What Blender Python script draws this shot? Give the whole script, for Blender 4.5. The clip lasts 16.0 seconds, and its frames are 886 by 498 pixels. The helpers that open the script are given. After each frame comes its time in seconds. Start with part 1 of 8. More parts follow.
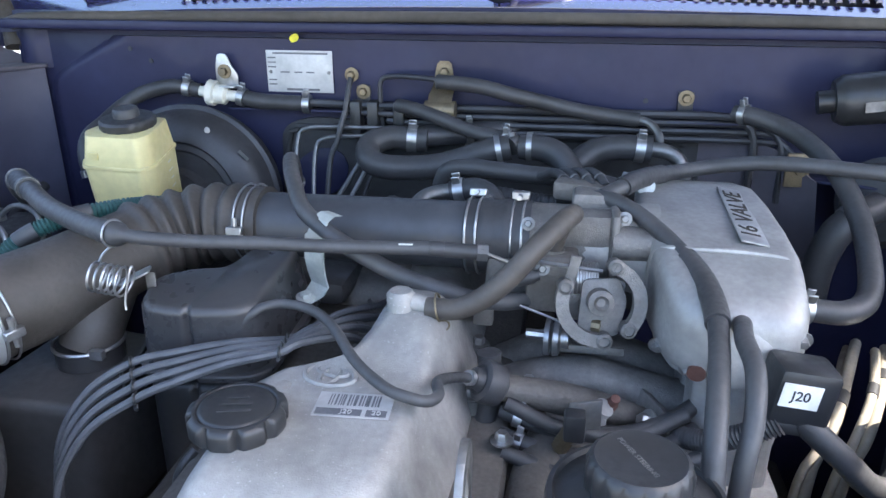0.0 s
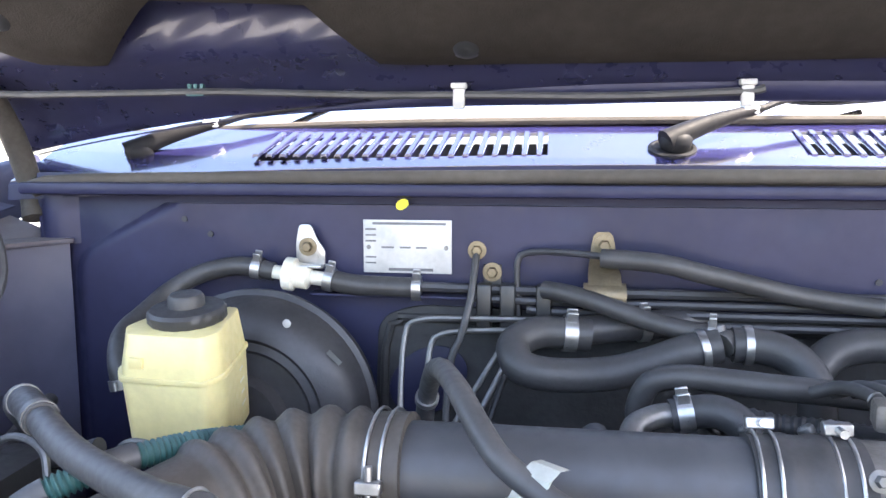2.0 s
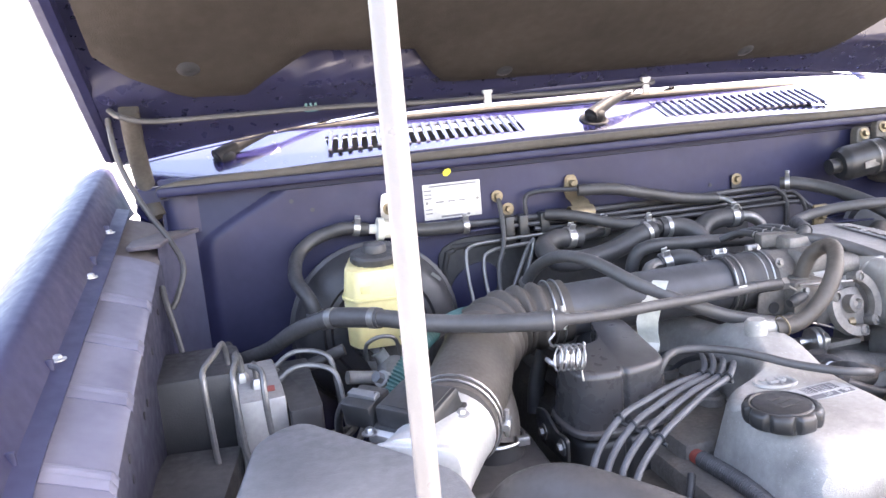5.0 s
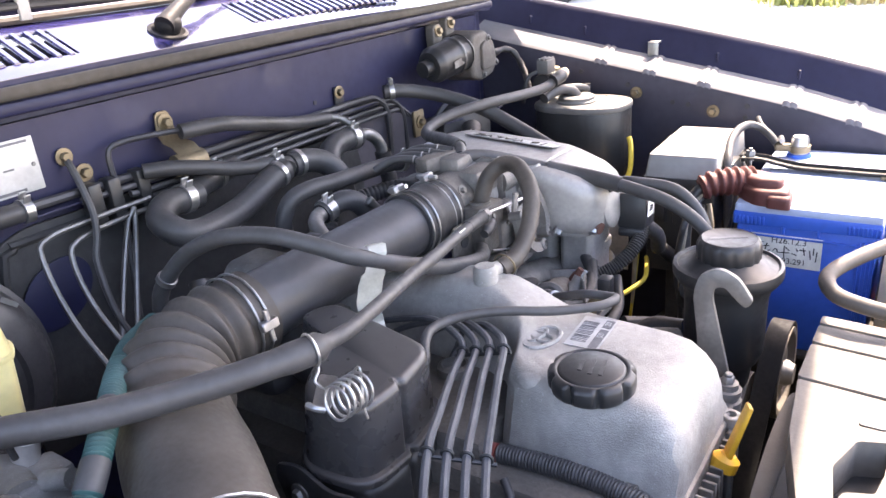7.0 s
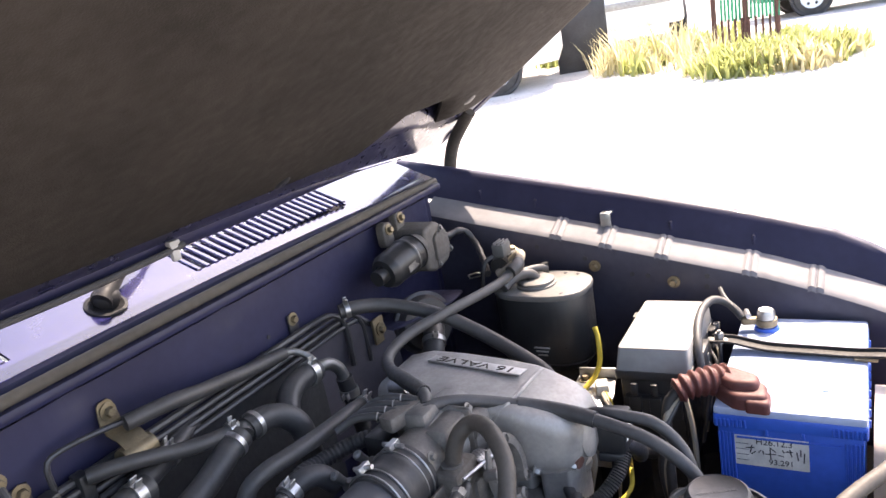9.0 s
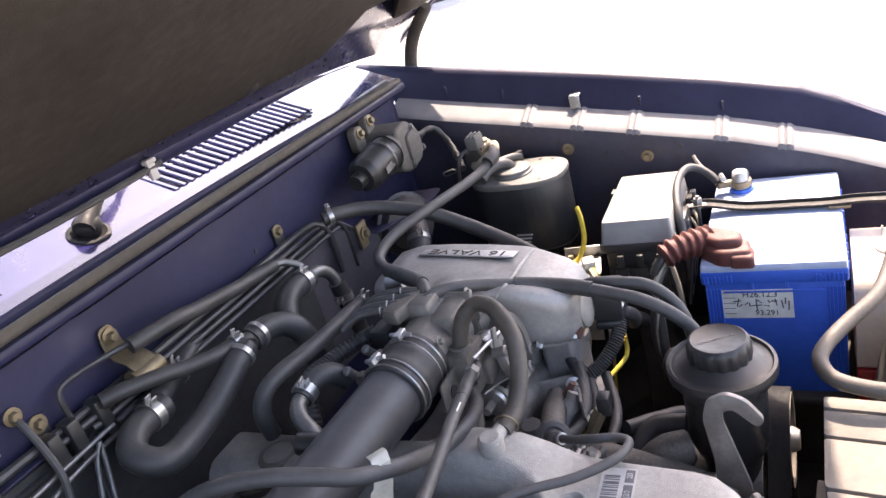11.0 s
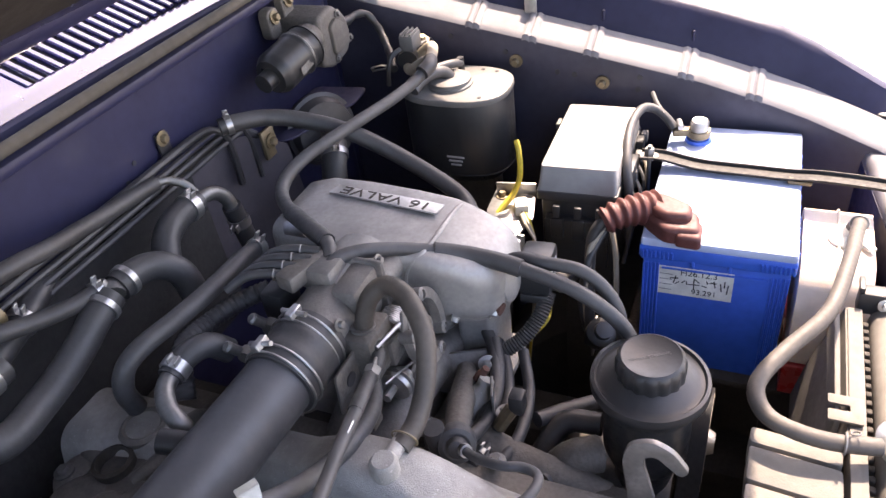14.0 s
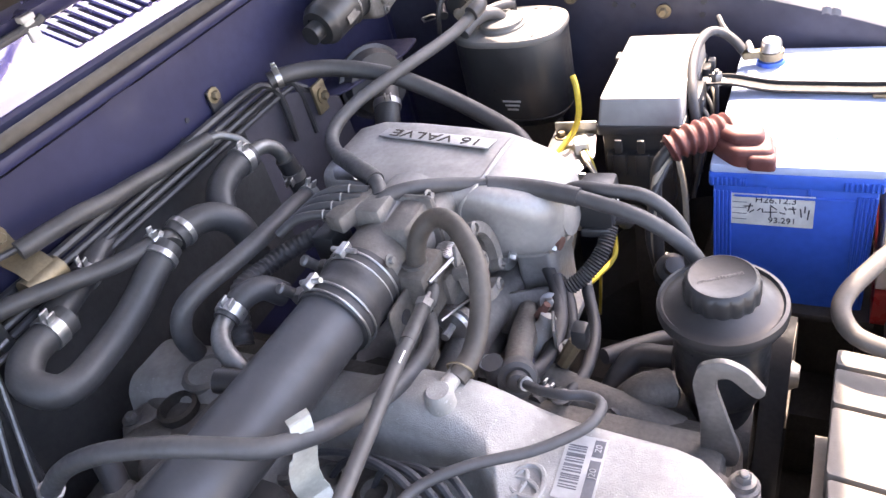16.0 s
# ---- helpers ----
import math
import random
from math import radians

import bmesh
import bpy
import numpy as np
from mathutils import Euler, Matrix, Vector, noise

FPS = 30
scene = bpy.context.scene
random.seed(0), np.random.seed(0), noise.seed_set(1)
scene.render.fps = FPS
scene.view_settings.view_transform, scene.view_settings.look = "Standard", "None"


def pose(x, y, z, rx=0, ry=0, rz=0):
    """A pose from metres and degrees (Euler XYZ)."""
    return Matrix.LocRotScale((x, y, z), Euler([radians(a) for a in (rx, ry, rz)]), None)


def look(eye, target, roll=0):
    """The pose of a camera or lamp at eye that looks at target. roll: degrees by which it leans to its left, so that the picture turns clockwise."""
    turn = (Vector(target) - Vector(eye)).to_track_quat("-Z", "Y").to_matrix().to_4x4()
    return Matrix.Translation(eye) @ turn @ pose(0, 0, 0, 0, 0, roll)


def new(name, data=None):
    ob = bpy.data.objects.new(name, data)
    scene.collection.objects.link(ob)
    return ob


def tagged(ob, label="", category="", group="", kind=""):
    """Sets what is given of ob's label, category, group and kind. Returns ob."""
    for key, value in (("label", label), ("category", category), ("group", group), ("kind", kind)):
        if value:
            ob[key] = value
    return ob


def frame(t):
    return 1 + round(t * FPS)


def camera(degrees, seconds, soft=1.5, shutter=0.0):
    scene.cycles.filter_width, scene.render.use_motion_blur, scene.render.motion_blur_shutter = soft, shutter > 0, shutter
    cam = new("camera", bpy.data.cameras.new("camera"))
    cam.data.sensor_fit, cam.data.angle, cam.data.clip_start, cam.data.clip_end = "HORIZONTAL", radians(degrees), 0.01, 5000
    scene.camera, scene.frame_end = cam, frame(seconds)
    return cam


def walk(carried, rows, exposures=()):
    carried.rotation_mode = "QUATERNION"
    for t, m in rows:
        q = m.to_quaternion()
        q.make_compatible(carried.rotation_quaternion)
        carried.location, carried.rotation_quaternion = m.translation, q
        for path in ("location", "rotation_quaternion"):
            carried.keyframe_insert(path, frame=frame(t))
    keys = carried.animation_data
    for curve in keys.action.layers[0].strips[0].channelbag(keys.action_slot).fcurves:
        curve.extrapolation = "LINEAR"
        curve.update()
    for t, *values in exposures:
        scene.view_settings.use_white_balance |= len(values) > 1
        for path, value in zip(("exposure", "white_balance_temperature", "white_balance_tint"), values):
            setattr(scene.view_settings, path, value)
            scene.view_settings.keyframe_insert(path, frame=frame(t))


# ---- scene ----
cam = camera(61.6, 16.0)
PATH = [
    (0, (-0.034, 0.008, 1.352), (-0.333, 1.847, 0.624), -0.0),
    (0.5, (-0.116, 0.034, 1.358), (-0.528, 1.882, 0.712), -0.8),
    (1, (-0.197, 0.117, 1.329), (-0.635, 2.009, 0.852), -0.3),
    (1.5, (-0.246, 0.227, 1.303), (-0.586, 2.184, 1.07), -0.3),
    (2, (-0.257, 0.251, 1.3), (-0.541, 2.215, 1.051), 0.0),
    (2.5, (-0.228, 0.182, 1.308), (-0.487, 2.142, 1.005), 0.9),
    (3, (-0.157, -0.015, 1.341), (-0.388, 1.939, 0.983), -0.2),
    (3.5, (-0.206, -0.215, 1.348), (-0.437, 1.74, 0.996), 0.3),
    (3.7, (-0.258, -0.251, 1.349), (-0.484, 1.702, 0.985), 0.7),
    (5.8, (-0.904, 0.005, 1.368), (0.267, 1.542, 0.854), -6.4),
    (6, (-0.908, 0.04, 1.372), (0.404, 1.427, 0.778), -5.0),
    (6.5, (-0.823, 0.145, 1.367), (0.646, 1.323, 0.693), -5.1),
    (7, (-0.763, 0.229, 1.382), (0.738, 1.312, 0.626), -5.3),
    (7.5, (-0.746, 0.251, 1.414), (0.903, 1.126, 0.694), -5.5),
    (8, (-0.666, 0.269, 1.442), (1.008, 1.146, 0.786), -10.3),
    (8.5, (-0.598, 0.264, 1.553), (1.074, 1.188, 0.96), -12.2),
    (8.7, (-0.617, 0.259, 1.564), (1.026, 1.267, 1.027), -10.7),
    (10.8, (-0.714, 0.272, 1.553), (0.777, 1.389, 0.828), -13.1),
    (11, (-0.682, 0.293, 1.541), (0.896, 1.229, 0.746), -16.2),
    (11.5, (-0.585, 0.314, 1.529), (1.025, 0.998, 0.56), -15.6),
    (12, (-0.519, 0.339, 1.583), (1.036, 1.068, 0.559), -13.8),
    (12.5, (-0.497, 0.345, 1.587), (1.028, 1.078, 0.52), -11.9),
    (13, (-0.497, 0.344, 1.61), (0.991, 1.046, 0.473), -6.0),
    (13.5, (-0.492, 0.353, 1.619), (0.96, 1.024, 0.42), -4.4),
    (14, (-0.497, 0.349, 1.597), (0.921, 1.081, 0.392), -8.5),
    (14.5, (-0.498, 0.343, 1.579), (0.864, 1.144, 0.354), -10.8),
    (15, (-0.497, 0.339, 1.569), (0.819, 1.178, 0.319), -12.4),
    (15.5, (-0.495, 0.338, 1.56), (0.798, 1.206, 0.305), -14.0),
    (16, (-0.499, 0.33, 1.537), (0.807, 1.245, 0.331), -16.1),
]
EXPOSURES = [(0, 2.07, 6300, 11), (0.5, 2.12, 6400, 12), (1, 2.3, 6600, 13), (1.5, 2.5, 6900, 14), (2.5, 2.81, 7150, 16), (3.5, 3.03, 7250, 17), (6, 2.87, 7800, 22), (7, 2.6, 7700, 22), (7.5, 2.55, 7600, 22), (8, 2.27, 7600, 22), (8.5, 1.85, 7600, 20), (11, 2.0, 7750, 22), (12.5, 2.04, 7850, 23), (14.5, 2.17, 7850, 25), (15, 2.48, 7800, 26), (15.5, 2.65, 7750, 25), (16, 2.8, 7650, 24)]
walk(cam, [(t, look(eye, target, roll)) for t, eye, target, roll in PATH], EXPOSURES)

# ---- light ----
SUN_WAY = Vector((0.730, -0.104, 1.0)).normalized()
sky_world = bpy.data.worlds.new("sky")
sky_world.use_nodes = True
scene.world = sky_world
_nt = sky_world.node_tree
_sky = _nt.nodes.new("ShaderNodeTexSky")
_sky.sky_type, _sky.sun_disc = "NISHITA", False
_sky.sun_elevation = math.asin(SUN_WAY.z)
_sky.sun_rotation = math.atan2(SUN_WAY.x, SUN_WAY.y)
_sky.air_density, _sky.dust_density = 1.0, 2.0
_nt.links.new(_sky.outputs[0], _nt.nodes["Background"].inputs[0])
_nt.nodes["Background"].inputs[1].default_value = 0.21
sun = new("sun", bpy.data.lights.new("sun", "SUN"))
sun.data.energy, sun.data.angle, sun.data.color = 4.0, radians(0.53), (1.0, 0.95, 0.86)
sun.matrix_world = look((3.0, 3.0, 8.0), Vector((3.0, 3.0, 8.0)) - SUN_WAY)

# ---- materials ----


def material(name, color, rough=0.5, metal=0.0, dust=0.0, dust_color=(0.30, 0.27, 0.23), vary=0.25, scale=40.0, bump=0.1,
             bump_scale=220.0, coat=0.0, spec=0.5, sub=0.0, speck=0.0, coat_ior=1.5, pit=0.0):
    """A surface with cloudy tone, fine grain, and a thin uneven coat of dust."""
    m = bpy.data.materials.new(name)
    m.use_nodes = True
    nt = m.node_tree
    n, l = nt.nodes, nt.links
    b = n["Principled BSDF"]
    co = n.new("ShaderNodeTexCoord")
    info = n.new("ShaderNodeObjectInfo")
    shift = n.new("ShaderNodeVectorMath")
    shift.operation = "MULTIPLY_ADD"
    l.new(info.outputs["Random"], shift.inputs[0])
    shift.inputs[1].default_value = (3.1, 5.7, 4.3)
    l.new(co.outputs["Object"], shift.inputs[2])

    def noise_of(s, detail=4.0):
        t = n.new("ShaderNodeTexNoise")
        t.inputs["Scale"].default_value, t.inputs["Detail"].default_value = s, detail
        l.new(shift.outputs[0], t.inputs["Vector"])
        return t.outputs["Fac"]

    def ramp(src, lo, hi, a, c):
        r = n.new("ShaderNodeMapRange")
        r.inputs[1].default_value, r.inputs[2].default_value, r.inputs[3].default_value, r.inputs[4].default_value = lo, hi, a, c
        l.new(src, r.inputs[0])
        return r.outputs[0]

    def mix(fac, a, c):
        x = n.new("ShaderNodeMix")
        x.data_type = "RGBA"
        if isinstance(fac, float):
            x.inputs[0].default_value = fac
        else:
            l.new(fac, x.inputs[0])
        for k, v in ((6, a), (7, c)):
            if isinstance(v, tuple):
                x.inputs[k].default_value = (*v[:3], 1)
            else:
                l.new(v, x.inputs[k])
        return x.outputs[2]

    big, fine = noise_of(scale), noise_of(scale * 7, 5.0)
    dark = tuple(c * (1 - vary) for c in color)
    light = tuple(min(1, c * (1 + vary)) for c in color)
    tone = mix(ramp(big, 0.3, 0.7, 0, 1), dark, light)
    tone = mix(ramp(fine, 0.35, 0.75, 0.0, 0.35), tone, tuple(c * 0.75 for c in color))
    roughness = ramp(fine, 0.3, 0.7, max(0.03, rough - 0.1), min(1, rough + 0.1))
    if dust:
        geo = n.new("ShaderNodeNewGeometry")
        sep = n.new("ShaderNodeSeparateXYZ")
        l.new(geo.outputs["Normal"], sep.inputs[0])
        up = ramp(sep.outputs["Z"], -0.2, 1.0, 0.35, 1.0)
        mul = n.new("ShaderNodeMath")
        mul.operation = "MULTIPLY"
        l.new(up, mul.inputs[0])
        l.new(ramp(big, 0.25, 0.75, dust * 0.45, dust), mul.inputs[1])
        tone = mix(mul.outputs[0], tone, dust_color)
        worn = n.new("ShaderNodeMath")
        worn.operation, worn.use_clamp = "MULTIPLY_ADD", True
        l.new(mul.outputs[0], worn.inputs[0])
        worn.inputs[1].default_value = 0.6
        l.new(roughness, worn.inputs[2])
        roughness = worn.outputs[0]
    if speck:
        tone = mix(ramp(noise_of(scale * 14, 2.0), 0.64, 0.72, 0.0, speck), tone, tuple(min(1, c * 1.6 + 0.1) for c in color))
    if pit:
        tone = mix(ramp(noise_of(scale * 9, 2.5), 0.66, 0.70, 0.0, pit), tone, tuple(c * 0.22 for c in color))
    l.new(tone, b.inputs["Base Color"])
    l.new(roughness, b.inputs["Roughness"])
    b.inputs["Metallic"].default_value = metal
    b.inputs["Specular IOR Level"].default_value = spec
    b.inputs["Coat Weight"].default_value = coat
    b.inputs["Coat Roughness"].default_value, b.inputs["Coat IOR"].default_value = 0.06, coat_ior
    if sub:
        b.inputs["Subsurface Weight"].default_value = sub
        b.inputs["Subsurface Radius"].default_value = (0.01, 0.008, 0.005)
    if bump:
        bp = n.new("ShaderNodeBump")
        bp.inputs["Strength"].default_value, bp.inputs["Distance"].default_value = bump, 0.002
        l.new(noise_of(bump_scale, 3.0), bp.inputs["Height"])
        l.new(bp.outputs[0], b.inputs["Normal"])
    return m


RUBBER = material("rubber", (0.032, 0.032, 0.035), 0.44, dust=0.20, dust_color=(0.20, 0.19, 0.18), scale=25, bump=0.12)
RUBBER_BROWN = material("rubber_brown", (0.050, 0.043, 0.038), 0.50, dust=0.30, dust_color=(0.19, 0.165, 0.14), scale=30)
HOSE_GREY = material("hose_grey", (0.048, 0.048, 0.051), 0.45, dust=0.18, dust_color=(0.20, 0.19, 0.18), scale=25)
PLASTIC = material("black_plastic", (0.020, 0.021, 0.023), 0.36, dust=0.09, dust_color=(0.20, 0.19, 0.18), scale=18, bump=0.06)
PLASTIC_FLAT = material("moulded_plastic", (0.030, 0.030, 0.032), 0.42, dust=0.16, dust_color=(0.20, 0.19, 0.18), scale=14, bump=0.15, bump_scale=600)
PLASTIC_GREY = material("grey_plastic", (0.10, 0.105, 0.115), 0.33, spec=0.65, dust=0.2, dust_color=(0.2, 0.2, 0.2), scale=15, bump=0.15, bump_scale=500)
PAINT = material("blue_paint", (0.0135, 0.0148, 0.050), 0.46, dust=0.19, dust_color=(0.12, 0.118, 0.125), scale=9, vary=0.18, bump=0.04, bump_scale=40, coat=0.10, coat_ior=1.45, spec=0.28)
PAINT_GLOSS = material("glossy_blue_paint", (0.0125, 0.0135, 0.044), 0.30, dust=0.16, dust_color=(0.16, 0.155, 0.15), scale=8, vary=0.12, bump=0.0, coat=0.5, coat_ior=1.6)
PAINT_APRON = material("dust_dulled_blue_paint", (0.016, 0.017, 0.042), 0.5, dust=0.42, dust_color=(0.13, 0.122, 0.12), scale=10, vary=0.25, bump=0.05, bump_scale=40, coat=0.06)
# fuse box lid: the sun's glare is put into this pale grey
LID_SUNLIT = material("sunlit_lid_plastic", (0.30, 0.295, 0.285), 0.5, dust=0.25, dust_color=(0.36, 0.35, 0.33), scale=14, bump=0.12, bump_scale=500)
# the lavender layer is part dust, part painted reflection of the sky
PAINT_HAZY = material("sky_hazed_blue_paint", (0.030, 0.031, 0.075), 0.36, dust=0.62, dust_color=(0.26, 0.26, 0.30), scale=9, vary=0.25, bump=0.04, bump_scale=40, coat=0.3)
PAINT_OUT = material("polished_paint", (0.012, 0.012, 0.075), 0.18, dust=0.05, scale=6, bump=0.0, coat=1.0, coat_ior=1.65)
SHROUD = material("dusty_shroud_plastic", (0.10, 0.093, 0.085), 0.6, dust=0.5, dust_color=(0.27, 0.24, 0.20), scale=16, bump=0.15, bump_scale=500)
STRAP = material("dull_strap", (0.50, 0.52, 0.48), 0.45, metal=0.35, dust=0.25, dust_color=(0.4, 0.39, 0.35), scale=40, bump=0.08)
PIPE_PLASTIC = material("dusty_pipe_plastic", (0.040, 0.041, 0.046), 0.33, dust=0.34, dust_color=(0.17, 0.17, 0.18), scale=14, vary=0.2, bump=0.05)
RES_PLASTIC = material("satin_black_plastic", (0.036, 0.036, 0.040), 0.24, dust=0.26, dust_color=(0.17, 0.155, 0.14), scale=10, vary=0.1, bump=0.0)
# dusty paint, made paler still so that its colour carries the sun
LEDGE_PAINT = material("dusty_sunlit_blue_paint", (0.06, 0.06, 0.085), 0.42, dust=0.75, dust_color=(0.33, 0.32, 0.315), scale=12, bump=0.1)
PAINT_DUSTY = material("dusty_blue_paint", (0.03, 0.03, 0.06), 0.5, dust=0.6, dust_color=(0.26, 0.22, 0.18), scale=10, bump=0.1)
BADGE = material("brushed_badge", (0.52, 0.51, 0.50), 0.35, metal=0.6, dust=0.2, dust_color=(0.3, 0.29, 0.27), scale=40, bump=0.05)
FADED = material("sun_faded_plastic", (0.12, 0.118, 0.115), 0.42, dust=0.3, dust_color=(0.24, 0.23, 0.21), scale=14, bump=0.12, bump_scale=500)
WIPER = material("wiper_black", (0.008, 0.008, 0.010), 0.62, scale=20, bump=0.02, spec=0.25)
PULLEY = material("dusty_pulley", (0.15, 0.13, 0.11), 0.6, metal=0.3, dust=0.4, dust_color=(0.26, 0.23, 0.19), scale=30, bump=0.2)
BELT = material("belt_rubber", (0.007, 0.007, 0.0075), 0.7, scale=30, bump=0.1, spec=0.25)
BAR_BLACK = material("worn_black_steel", (0.016, 0.015, 0.015), 0.55, dust=0.15, dust_color=(0.12, 0.11, 0.10), scale=30, vary=0.4, bump=0.15, spec=0.35)
HEAT_PAD = material("firewall_pad", (0.022, 0.022, 0.024), 0.7, dust=0.3, dust_color=(0.12, 0.115, 0.11), scale=12, vary=0.3, bump=0.3, bump_scale=150)
CAST_GRIMY = material("grimy_aluminium", (0.21, 0.20, 0.19), 0.45, metal=0.4, dust=0.4, dust_color=(0.15, 0.13, 0.11), scale=45, vary=0.4, bump=0.4, bump_scale=600)
ALU_BRIGHT = material("bright_aluminium", (0.72, 0.72, 0.71), 0.42, metal=0.7, dust=0.08, dust_color=(0.5, 0.49, 0.47), scale=30, vary=0.06, bump=0.0)
SEAL = material("seal_rubber", (0.05, 0.045, 0.04), 0.7, dust=0.35, dust_color=(0.20, 0.165, 0.12), scale=12)
LINER = material("bonnet_liner", (0.023, 0.0195, 0.017), 0.9, dust=0.05, scale=9, bump=0.35, bump_scale=500, spec=0.2)
CAST = material("cast_aluminium", (0.37, 0.358, 0.338), 0.46, metal=0.3, dust=0.35, dust_color=(0.31, 0.295, 0.27), scale=26, vary=0.35, bump=0.4, bump_scale=700, speck=0.32)
CAST_SMOOTH = material("smooth_aluminium", (0.40, 0.39, 0.375), 0.46, metal=0.5, dust=0.28, dust_color=(0.28, 0.26, 0.24), scale=25, bump=0.12, bump_scale=700)
CAST_DARK = material("dirty_aluminium", (0.16, 0.15, 0.14), 0.6, metal=0.5, dust=0.35, dust_color=(0.16, 0.13, 0.10), scale=30, bump=0.5)
IRON = material("dark_iron", (0.05, 0.045, 0.04), 0.7, metal=0.3, dust=0.3, dust_color=(0.12, 0.10, 0.08), scale=30, bump=0.4)
ZINC = material("zinc_plate", (0.47, 0.47, 0.47), 0.36, metal=0.9, dust=0.08, scale=60, bump=0.08)
BRASS = material("passivated_zinc", (0.24, 0.19, 0.12), 0.45, metal=0.7, dust=0.3, dust_color=(0.2, 0.18, 0.15), scale=50, bump=0.1)
STEEL = material("steel_pipe", (0.22, 0.22, 0.22), 0.42, metal=0.8, dust=0.25, scale=30)
PIPE_DARK = material("painted_pipe", (0.035, 0.035, 0.04), 0.4, metal=0.2, dust=0.16, dust_color=(0.2, 0.19, 0.18), scale=30)
TANK_YELLOW = material("yellowed_plastic", (0.72, 0.62, 0.30), 0.42, dust=0.18, scale=16, vary=0.12, sub=0.25)
TANK_WHITE = material("milky_plastic", (0.72, 0.60, 0.50), 0.42, dust=0.15, scale=16, vary=0.1, sub=0.3)
RED_LIQUID = material("red_fluid", (0.42, 0.03, 0.03), 0.3, scale=10)
CLIP_GREY = material("greyed_plastic", (0.42, 0.41, 0.39), 0.45, dust=0.25, scale=30)
WHITE_PLASTIC = material("white_plastic", (0.75, 0.72, 0.62), 0.4, dust=0.1, scale=30)
BATTERY_BLUE = material("battery_blue", (0.015, 0.12, 0.60), 0.4, dust=0.06, scale=14, vary=0.12, bump=0.05)
# blue lid lightened in colour to show sun glare on its top
BATTERY_TOP = material("sunlit_battery_lid", (0.40, 0.50, 0.72), 0.35, dust=0.25, dust_color=(0.55, 0.55, 0.55), scale=14, vary=0.1)
RED_COVER = material("red_rubber_cover", (0.10, 0.020, 0.018), 0.55, dust=0.12, scale=30)
LABEL = material("label_silver", (0.50, 0.50, 0.49), 0.45, metal=0.2, dust=0.15, scale=30, bump=0.02)
PAPER = material("label_paper", (0.78, 0.77, 0.72), 0.7, dust=0.1, scale=30, bump=0.02)
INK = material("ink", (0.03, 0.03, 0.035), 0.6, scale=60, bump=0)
PRINT = material("faded_print", (0.14, 0.14, 0.15), 0.6, scale=60, bump=0)
TEAL = material("teal_conduit", (0.014, 0.085, 0.082), 0.5, dust=0.15, scale=30)
YELLOW = material("yellow_plastic", (0.70, 0.36, 0.02), 0.4, dust=0.1, scale=30)
YELLOW_TAPE = material("yellow_wire", (0.62, 0.46, 0.04), 0.5, dust=0.1, scale=40)
RED_TAPE = material("red_sleeve", (0.30, 0.04, 0.03), 0.6, dust=0.2, scale=40)
# tan sleeve colour, raised to carry sunlight on looms and canister pipes
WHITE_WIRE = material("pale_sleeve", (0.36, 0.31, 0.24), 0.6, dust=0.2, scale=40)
YELLOW_DOT = material("yellow_paint_mark", (0.75, 0.68, 0.04), 0.5, scale=60, bump=0)
TRIM_PALE = material("glare_pale_trim", (0.62, 0.60, 0.57), 0.6, scale=6, vary=0.06)
LEAD = material("ignition_lead", (0.058, 0.062, 0.070), 0.45, dust=0.25, dust_color=(0.24, 0.24, 0.25), scale=60, speck=0.5)
GRAVEL = material("pale_gravel", (0.56, 0.54, 0.51), 0.9, scale=3.0, vary=0.15, bump=0.6, bump_scale=60, speck=0.3, pit=0.9)
CAR_WHITE = material("white_car_paint", (0.78, 0.78, 0.76), 0.25, scale=2, vary=0.04, bump=0, coat=0.8)
CAR_DARK = material("dark_trim", (0.03, 0.03, 0.032), 0.5, scale=5, bump=0.05)
TYRE = material("tyre", (0.03, 0.03, 0.03), 0.8, dust=0.3, scale=10)
NET = material("green_net", (0.03, 0.32, 0.17), 0.7, scale=3, vary=0.3)
RUST = material("rusty_post", (0.11, 0.05, 0.038), 0.8, scale=20)


def glass_material(name, color=(0.9, 0.95, 0.95)):
    m = bpy.data.materials.new(name)
    m.use_nodes = True
    b = m.node_tree.nodes["Principled BSDF"]
    b.inputs["Base Color"].default_value = (*color, 1)
    b.inputs["Roughness"].default_value = 0.03
    b.inputs["Transmission Weight"].default_value = 1.0
    b.inputs["IOR"].default_value = 1.45
    return m


def leaf_material(name, color):
    """Thin blades that let some light through."""
    m = material(name, color, 0.7, scale=4, vary=0.35, bump=0)
    nt = m.node_tree
    b = nt.nodes["Principled BSDF"]
    tl, mx = nt.nodes.new("ShaderNodeBsdfTranslucent"), nt.nodes.new("ShaderNodeMixShader")
    tl.inputs[0].default_value = (*[min(1, c * 1.5) for c in color], 1)
    mx.inputs[0].default_value = 0.45
    nt.links.new(b.outputs[0], mx.inputs[1])
    nt.links.new(tl.outputs[0], mx.inputs[2])
    nt.links.new(mx.outputs[0], nt.nodes["Material Output"].inputs[0])
    return m


GRASS = leaf_material("dry_grass", (0.50, 0.45, 0.27))
LEAF = leaf_material("weeds", (0.33, 0.35, 0.13))
GLASS = glass_material("windscreen_glass", (0.75, 0.85, 0.85))

